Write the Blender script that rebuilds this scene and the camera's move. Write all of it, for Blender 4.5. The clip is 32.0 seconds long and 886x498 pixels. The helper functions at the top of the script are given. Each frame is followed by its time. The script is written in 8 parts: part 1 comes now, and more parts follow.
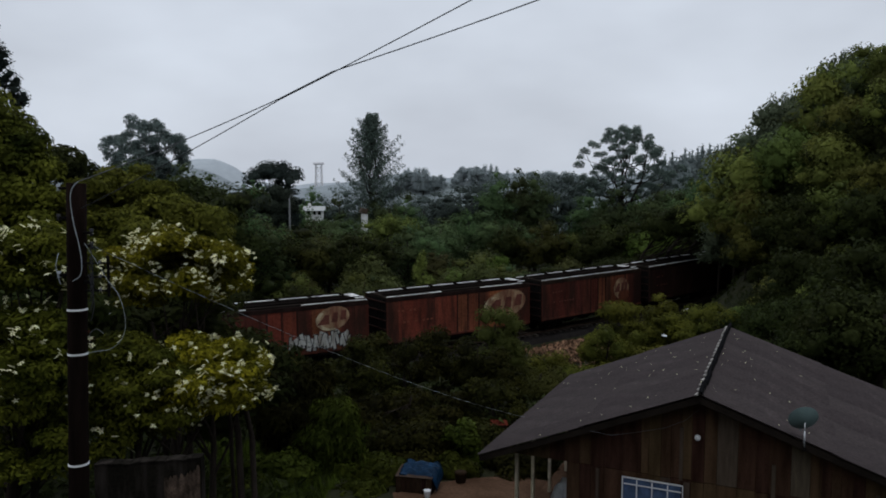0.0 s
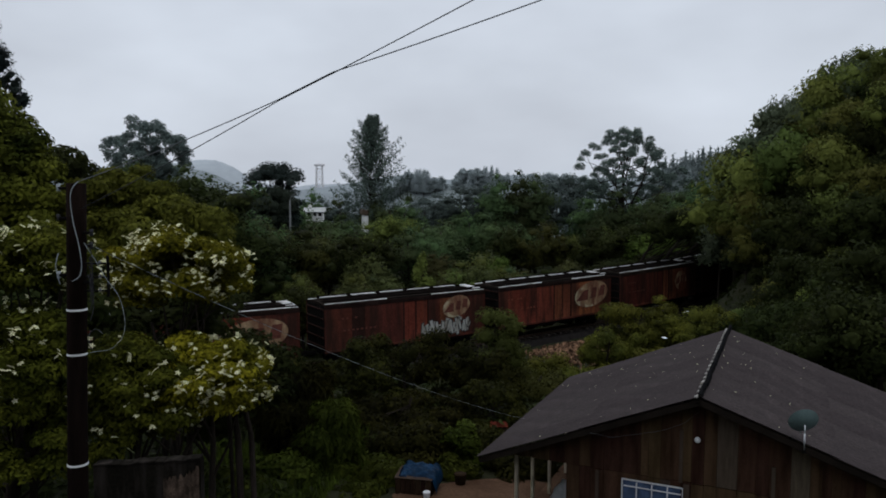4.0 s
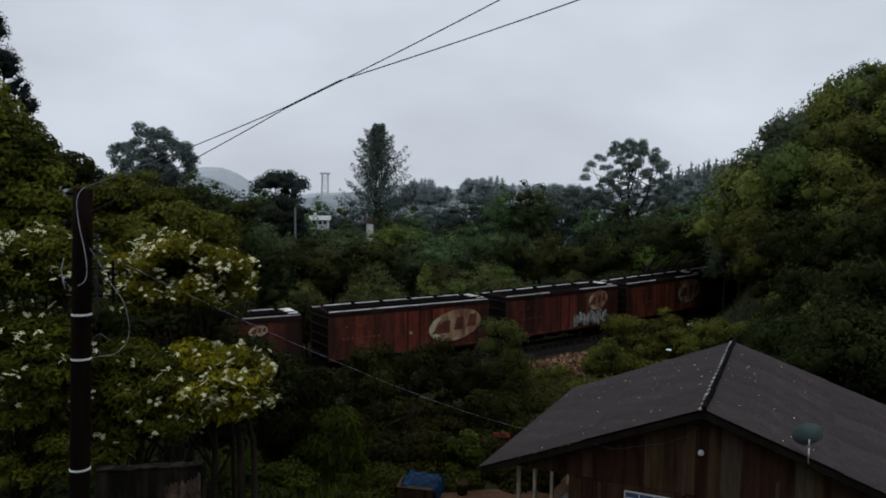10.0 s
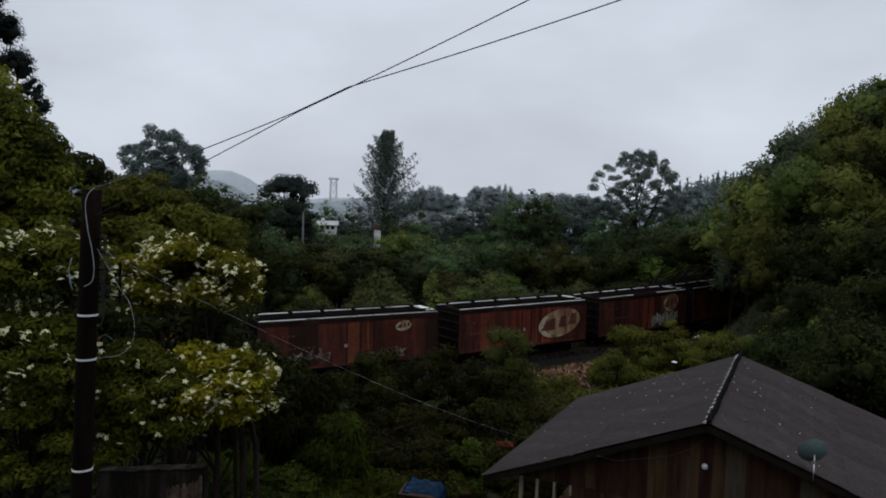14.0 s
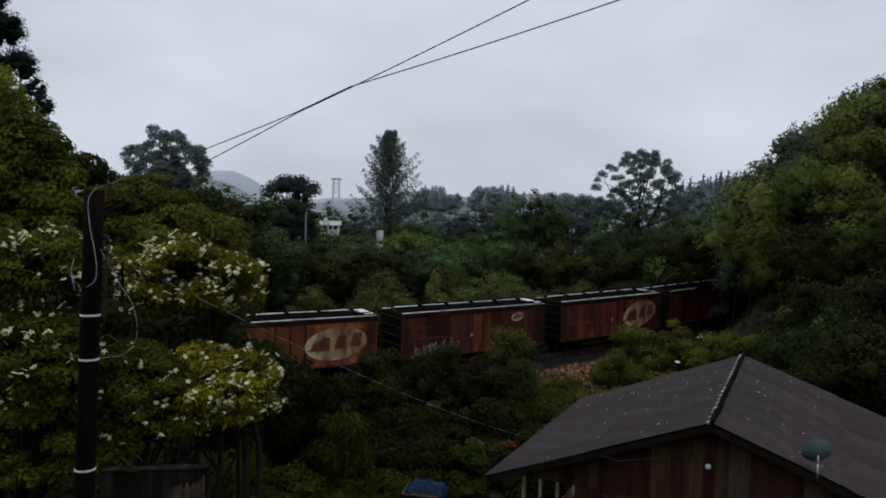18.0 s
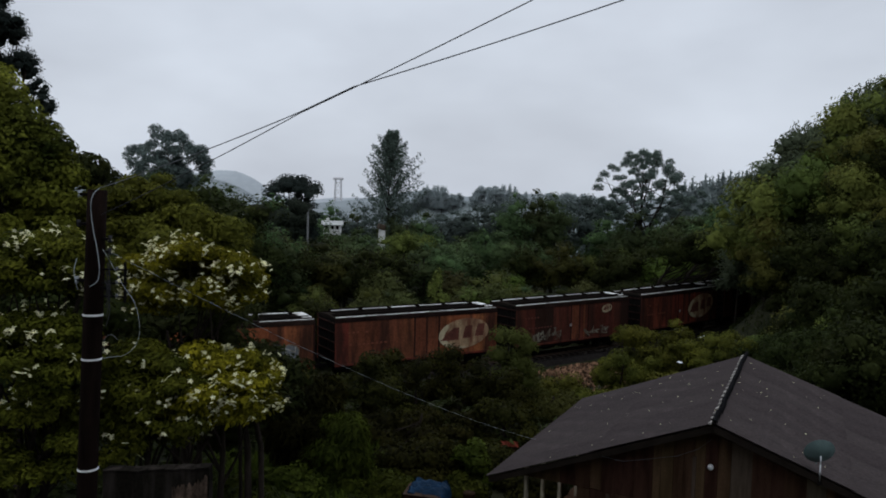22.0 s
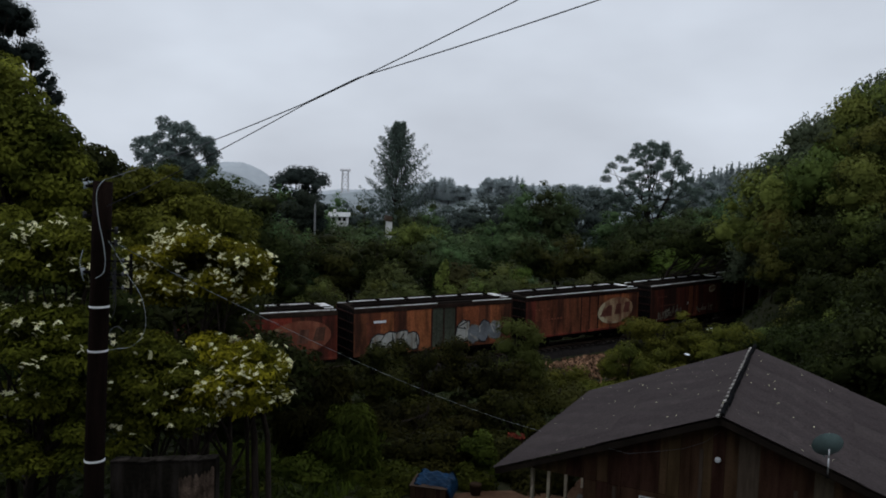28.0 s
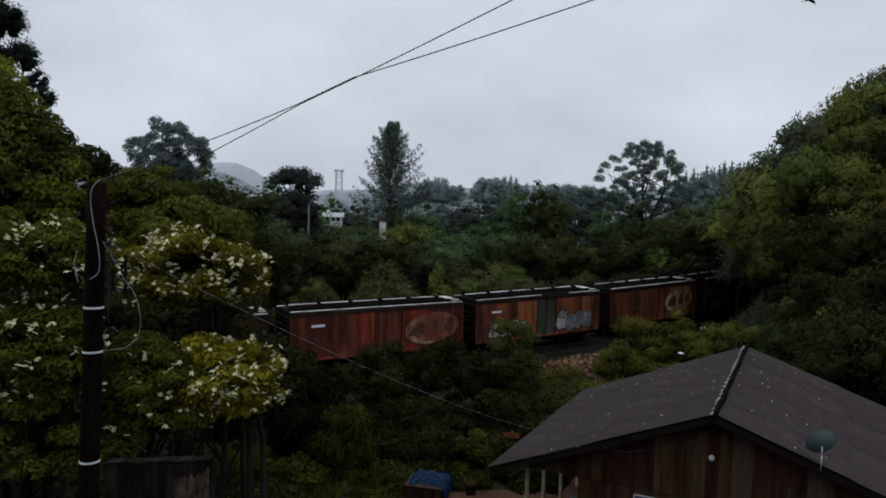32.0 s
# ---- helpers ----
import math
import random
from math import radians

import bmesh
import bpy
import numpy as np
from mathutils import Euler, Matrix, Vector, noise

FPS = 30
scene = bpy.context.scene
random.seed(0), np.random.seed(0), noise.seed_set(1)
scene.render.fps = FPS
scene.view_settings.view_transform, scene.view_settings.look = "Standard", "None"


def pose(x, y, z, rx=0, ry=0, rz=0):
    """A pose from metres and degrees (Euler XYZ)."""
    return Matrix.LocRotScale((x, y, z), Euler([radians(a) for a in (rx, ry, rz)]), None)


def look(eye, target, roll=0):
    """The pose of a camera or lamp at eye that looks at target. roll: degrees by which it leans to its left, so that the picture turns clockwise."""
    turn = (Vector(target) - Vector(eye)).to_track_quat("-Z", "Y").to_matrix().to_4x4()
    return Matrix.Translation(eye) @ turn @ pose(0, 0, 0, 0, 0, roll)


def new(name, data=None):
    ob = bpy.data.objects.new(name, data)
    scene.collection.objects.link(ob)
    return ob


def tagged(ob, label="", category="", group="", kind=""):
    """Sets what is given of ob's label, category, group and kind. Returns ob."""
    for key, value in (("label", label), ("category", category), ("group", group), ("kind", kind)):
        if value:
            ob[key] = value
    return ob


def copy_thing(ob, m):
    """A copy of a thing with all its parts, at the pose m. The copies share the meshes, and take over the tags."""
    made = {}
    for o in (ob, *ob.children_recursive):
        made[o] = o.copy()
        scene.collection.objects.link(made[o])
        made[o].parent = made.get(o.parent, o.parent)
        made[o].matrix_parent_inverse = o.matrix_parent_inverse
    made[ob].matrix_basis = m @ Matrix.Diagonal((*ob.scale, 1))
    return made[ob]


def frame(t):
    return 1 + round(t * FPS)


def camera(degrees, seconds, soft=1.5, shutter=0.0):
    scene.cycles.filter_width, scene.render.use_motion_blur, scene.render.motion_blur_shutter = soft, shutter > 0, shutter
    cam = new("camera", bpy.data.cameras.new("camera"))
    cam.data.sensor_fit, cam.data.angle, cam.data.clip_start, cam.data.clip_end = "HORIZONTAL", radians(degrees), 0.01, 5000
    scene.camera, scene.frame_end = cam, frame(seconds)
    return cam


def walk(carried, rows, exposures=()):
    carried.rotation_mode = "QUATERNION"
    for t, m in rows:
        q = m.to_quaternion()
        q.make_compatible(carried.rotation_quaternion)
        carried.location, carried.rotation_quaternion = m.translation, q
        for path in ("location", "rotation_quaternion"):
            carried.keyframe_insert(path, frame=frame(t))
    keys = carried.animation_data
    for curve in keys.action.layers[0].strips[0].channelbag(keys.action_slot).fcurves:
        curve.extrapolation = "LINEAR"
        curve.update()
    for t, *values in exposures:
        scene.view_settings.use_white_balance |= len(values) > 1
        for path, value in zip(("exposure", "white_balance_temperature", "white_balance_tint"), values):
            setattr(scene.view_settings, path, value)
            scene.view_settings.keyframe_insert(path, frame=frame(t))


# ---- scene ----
# World: x right, y ahead of the viewer's window, z up; z = 0 is the rail head beside the bushes.
cam = camera(61.8, 32.0, soft=1.8)
PATH = [
    (0, -0.000, -0.001, 10.900, -0.000, -4.701, -0.001),
    (0.5, 0.001, 0.000, 10.902, 0.078, -4.791, -0.029),
    (1, -0.001, 0.016, 10.897, 0.207, -4.805, -0.128),
    (1.5, 0.010, -0.002, 10.899, 0.141, -4.672, -0.181),
    (2, 0.004, -0.003, 10.900, 0.139, -4.578, -0.198),
    (2.5, 0.002, -0.010, 10.897, 0.067, -4.474, -0.229),
    (3, 0.006, -0.017, 10.896, 0.023, -4.408, -0.215),
    (3.5, 0.005, 0.004, 10.893, 0.067, -4.540, -0.119),
    (5.5, 0.009, -0.008, 10.901, -0.003, -4.600, -0.375),
    (6, 0.005, 0.010, 10.898, 0.173, -4.551, -0.415),
    (6.5, -0.001, 0.019, 10.900, 0.268, -4.541, -0.453),
    (7, -0.000, 0.010, 10.899, 0.286, -4.404, -0.494),
    (7.5, 0.013, 0.002, 10.901, 0.315, -4.426, -0.550),
    (8, 0.007, 0.002, 10.901, 0.316, -4.311, -0.666),
    (8.5, 0.019, -0.017, 10.895, 0.438, -4.049, -0.712),
    (9, -0.001, -0.001, 10.894, 0.179, -3.976, -0.679),
    (9.5, 0.009, 0.002, 10.888, 0.381, -4.031, -0.644),
    (10, 0.011, -0.010, 10.890, 0.442, -3.850, -0.738),
    (10.5, 0.018, -0.004, 10.889, 0.564, -3.900, -0.788),
    (11, 0.012, -0.002, 10.891, 0.603, -3.810, -0.996),
    (11.5, 0.007, -0.003, 10.895, 0.646, -3.736, -1.095),
    (12, 0.006, -0.017, 10.892, 0.511, -3.507, -1.113),
    (12.5, 0.005, -0.006, 10.887, 0.553, -3.541, -0.992),
    (13, 0.007, 0.007, 10.883, 0.785, -3.495, -1.185),
    (13.5, 0.012, 0.007, 10.896, 1.059, -3.520, -1.585),
    (14, 0.022, -0.011, 10.893, 1.055, -3.296, -1.806),
    (14.5, 0.018, -0.006, 10.890, 1.076, -3.277, -1.959),
    (16.5, 0.017, -0.002, 10.887, 1.161, -3.296, -1.830),
    (17, 0.016, -0.002, 10.885, 1.203, -3.128, -2.056),
    (17.5, 0.009, 0.009, 10.887, 1.215, -3.363, -1.885),
    (18, 0.024, 0.001, 10.890, 1.264, -3.304, -1.745),
    (18.5, 0.019, 0.002, 10.895, 1.342, -3.359, -1.789),
    (19, 0.016, -0.000, 10.884, 1.276, -3.305, -1.847),
    (19.5, 0.021, 0.006, 10.886, 1.378, -3.371, -1.975),
    (20, 0.020, -0.009, 10.891, 1.376, -3.257, -2.101),
    (20.5, 0.019, -0.007, 10.891, 1.333, -3.259, -1.981),
    (21, 0.016, -0.001, 10.887, 1.250, -3.169, -1.854),
    (21.5, 0.015, 0.009, 10.889, 1.398, -3.288, -1.771),
    (22, 0.018, 0.003, 10.893, 1.409, -3.314, -1.780),
    (22.5, 0.021, 0.011, 10.892, 1.649, -3.464, -1.829),
    (23, 0.025, 0.016, 10.897, 1.742, -3.463, -1.904),
    (23.5, 0.010, 0.030, 10.892, 1.693, -3.507, -1.799),
    (24, 0.012, 0.024, 10.884, 1.558, -3.245, -1.971),
    (24.5, 0.020, 0.002, 10.890, 1.605, -3.090, -2.007),
    (25, 0.023, 0.008, 10.886, 1.675, -3.227, -1.943),
    (25.5, 0.025, 0.009, 10.889, 1.826, -3.282, -2.237),
    (27.5, 0.027, 0.039, 10.896, 1.993, -3.827, -1.968),
    (28, 0.024, 0.045, 10.895, 1.953, -3.982, -1.802),
    (28.5, 0.017, 0.057, 10.895, 1.882, -4.181, -1.725),
    (29, 0.012, 0.056, 10.891, 1.743, -4.048, -1.694),
    (29.5, 0.020, 0.039, 10.893, 1.719, -3.998, -1.612),
    (30, 0.015, 0.039, 10.891, 1.682, -4.010, -1.465),
    (30.5, 0.016, 0.036, 10.888, 1.660, -3.881, -1.510),
    (31, 0.017, 0.030, 10.897, 1.622, -3.848, -1.561),
    (31.5, 0.016, 0.019, 10.885, 1.445, -3.594, -1.592),
    (32, 0.017, 0.026, 10.892, 1.475, -3.966, -1.639),
]
walk(cam, [(t, pose(x, y, z, 90 + pitch, roll, yaw)) for t, x, y, z, yaw, pitch, roll in PATH])

# ---------------------------------------------------------------- light
world = bpy.data.worlds.new("overcast_sky")
scene.world = world
world.use_nodes = True
wn, wl = world.node_tree.nodes, world.node_tree.links
wn.clear()
w_out = wn.new("ShaderNodeOutputWorld")
w_mix = wn.new("ShaderNodeMixShader")
w_sky = wn.new("ShaderNodeTexSky")
w_sky.sky_type = "NISHITA"
w_sky.sun_disc = False
w_sky.sun_elevation, w_sky.sun_rotation = radians(75), radians(151)
w_sky.air_density, w_sky.dust_density = 1.5, 4.0
w_bg1 = wn.new("ShaderNodeBackground")
w_bg1.inputs["Strength"].default_value = 0.06
w_bg2 = wn.new("ShaderNodeBackground")
w_bg2.inputs["Strength"].default_value = 1.0
w_tc = wn.new("ShaderNodeTexCoord")
w_map = wn.new("ShaderNodeMapping")
w_map.inputs["Scale"].default_value = (1.3, 1.3, 3.0)
w_no = wn.new("ShaderNodeTexNoise")
w_no.inputs["Scale"].default_value = 1.7
w_no.inputs["Detail"].default_value = 4.0
w_no.inputs["Roughness"].default_value = 0.5
w_no.inputs["Distortion"].default_value = 0.0
w_ramp = wn.new("ShaderNodeValToRGB")
w_ramp.color_ramp.elements[0].position = 0.32
w_ramp.color_ramp.elements[0].color = (0.545, 0.590, 0.672, 1)
w_ramp.color_ramp.elements[1].position = 0.72
w_ramp.color_ramp.elements[1].color = (0.742, 0.808, 0.912, 1)
wl.new(w_tc.outputs["Generated"], w_map.inputs["Vector"])
wl.new(w_map.outputs["Vector"], w_no.inputs["Vector"])
wl.new(w_no.outputs["Fac"], w_ramp.inputs["Fac"])
wl.new(w_ramp.outputs["Color"], w_bg2.inputs["Color"])
# an overcast sky is brighter overhead than at the horizon
w_sep = wn.new("ShaderNodeSeparateXYZ")
w_rise = wn.new("ShaderNodeMapRange")
w_rise.inputs[1].default_value, w_rise.inputs[2].default_value = 0.30, 1.0
w_rise.inputs[3].default_value, w_rise.inputs[4].default_value = 1.0, 1.75
wl.new(w_tc.outputs["Generated"], w_sep.inputs[0])
wl.new(w_sep.outputs["Z"], w_rise.inputs[0])
wl.new(w_rise.outputs[0], w_bg2.inputs["Strength"])
wl.new(w_sky.outputs["Color"], w_bg1.inputs["Color"])
w_mix.inputs["Fac"].default_value = 0.92
wl.new(w_bg1.outputs[0], w_mix.inputs[1])
wl.new(w_bg2.outputs[0], w_mix.inputs[2])
wl.new(w_mix.outputs[0], w_out.inputs["Surface"])

sun_data = bpy.data.lights.new("sun", "SUN")
sun_data.energy, sun_data.angle, sun_data.color = 0.35, radians(40), (1.0, 0.96, 0.9)
sun = new("sun", sun_data)
# high sun behind the viewer's left shoulder, veiled by thick cloud
sun.matrix_world = look((-5, -9, 40), (0, 0, 0))


# ---------------------------------------------------------------- materials
def material(name, base, rough=0.8, spread=0.25, scale=3.0, fine=40.0, bump=0.15, metal=0.0, hue=None,
             islands=0.0, objects=0.0, spec=0.1, translucent=0.0, stretch=None, streak=0.0, stain=None, stain_at=0.55):
    """A surface: base colour, varied by broad and fine noise, per piece or per object, with fine relief."""
    m = bpy.data.materials.new(name)
    m.use_nodes = True
    n, l = m.node_tree.nodes, m.node_tree.links
    bsdf, out = n["Principled BSDF"], n["Material Output"]
    bsdf.inputs["Roughness"].default_value = rough
    bsdf.inputs["Metallic"].default_value = metal
    bsdf.inputs["Specular IOR Level"].default_value = spec
    tc = n.new("ShaderNodeTexCoord")
    vec = tc.outputs["Object"]
    if stretch:
        mp = n.new("ShaderNodeMapping")
        mp.inputs["Scale"].default_value = stretch
        l.new(vec, mp.inputs["Vector"])
        vec = mp.outputs["Vector"]
    broad = n.new("ShaderNodeTexNoise")
    broad.inputs["Scale"].default_value, broad.inputs["Detail"].default_value = scale, 4
    small = n.new("ShaderNodeTexNoise")
    small.inputs["Scale"].default_value, small.inputs["Detail"].default_value = fine, 3
    l.new(vec, broad.inputs["Vector"])
    l.new(vec, small.inputs["Vector"])

    def rgb(c):
        k = n.new("ShaderNodeRGB")
        k.outputs[0].default_value = (*c, 1)
        return k.outputs[0]

    def mix(fac, a, b, kind="MIX"):
        k = n.new("ShaderNodeMix")
        k.data_type, k.blend_type = "RGBA", kind
        if isinstance(fac, float):
            k.inputs[0].default_value = fac
        else:
            l.new(fac, k.inputs[0])
        l.new(a, k.inputs[6])
        l.new(b, k.inputs[7])
        return k.outputs[2]

    def span(value, lo, hi, a=0.3, b=0.7):
        k = n.new("ShaderNodeMapRange")
        k.inputs[1].default_value, k.inputs[2].default_value = a, b
        k.inputs[3].default_value, k.inputs[4].default_value = lo, hi
        l.new(value, k.inputs[0])
        return k.outputs[0]

    dark = tuple(c * (1 - spread) for c in base)
    light = hue if hue else tuple(min(1, c * (1 + spread)) for c in base)
    col = mix(span(broad.outputs["Fac"], 0, 1), rgb(dark), rgb(light))
    val = span(small.outputs["Fac"], 1 - spread * 0.7, 1 + spread * 0.7)
    hsv = n.new("ShaderNodeHueSaturation")
    l.new(col, hsv.inputs["Color"])
    l.new(val, hsv.inputs["Value"])
    col = hsv.outputs["Color"]
    if islands:
        g = n.new("ShaderNodeNewGeometry")
        h2 = n.new("ShaderNodeHueSaturation")
        l.new(col, h2.inputs["Color"])
        l.new(span(g.outputs["Random Per Island"], 1 - islands, 1 + islands, 0, 1), h2.inputs["Value"])
        col = h2.outputs["Color"]
    if objects:
        oi = n.new("ShaderNodeObjectInfo")
        h3 = n.new("ShaderNodeHueSaturation")
        l.new(col, h3.inputs["Color"])
        l.new(span(oi.outputs["Random"], 1 - objects, 1 + objects, 0, 1), h3.inputs["Value"])
        l.new(span(oi.outputs["Random"], 0.5 - objects * 0.07, 0.5 + objects * 0.07, 0, 1), h3.inputs["Hue"])
        col = h3.outputs["Color"]
    if stain:
        st = n.new("ShaderNodeTexNoise")
        st.inputs["Scale"].default_value, st.inputs["Detail"].default_value = 1.0, 6
        mp2 = n.new("ShaderNodeMapping")
        mp2.inputs["Scale"].default_value = streak if streak else (1, 1, 1)
        l.new(tc.outputs["Object"], mp2.inputs["Vector"])
        l.new(mp2.outputs["Vector"], st.inputs["Vector"])
        col = mix(span(st.outputs["Fac"], 0, 0.85, stain_at - 0.1, stain_at + 0.12), col, rgb(stain))
    l.new(col, bsdf.inputs["Base Color"])
    if bump:
        b = n.new("ShaderNodeBump")
        b.inputs["Strength"].default_value, b.inputs["Distance"].default_value = bump, 0.02
        l.new(small.outputs["Fac"], b.inputs["Height"])
        l.new(b.outputs["Normal"], bsdf.inputs["Normal"])
    if translucent:
        tr = n.new("ShaderNodeBsdfTranslucent")
        l.new(col, tr.inputs["Color"])
        ms = n.new("ShaderNodeMixShader")
        ms.inputs[0].default_value = translucent
        l.new(bsdf.outputs[0], ms.inputs[1])
        l.new(tr.outputs[0], ms.inputs[2])
        l.new(ms.outputs[0], out.inputs["Surface"])
    return m


def leaf_material(name, base, hue, spread=0.3, islands=0.4, objects=0.42, gloss=0.6, tr=0.36, patch=0.5, spec=0.03):
    return material(name, base, gloss, spread, patch, 6.0, 0.0, hue=hue, islands=islands, objects=objects, spec=spec, translucent=tr)


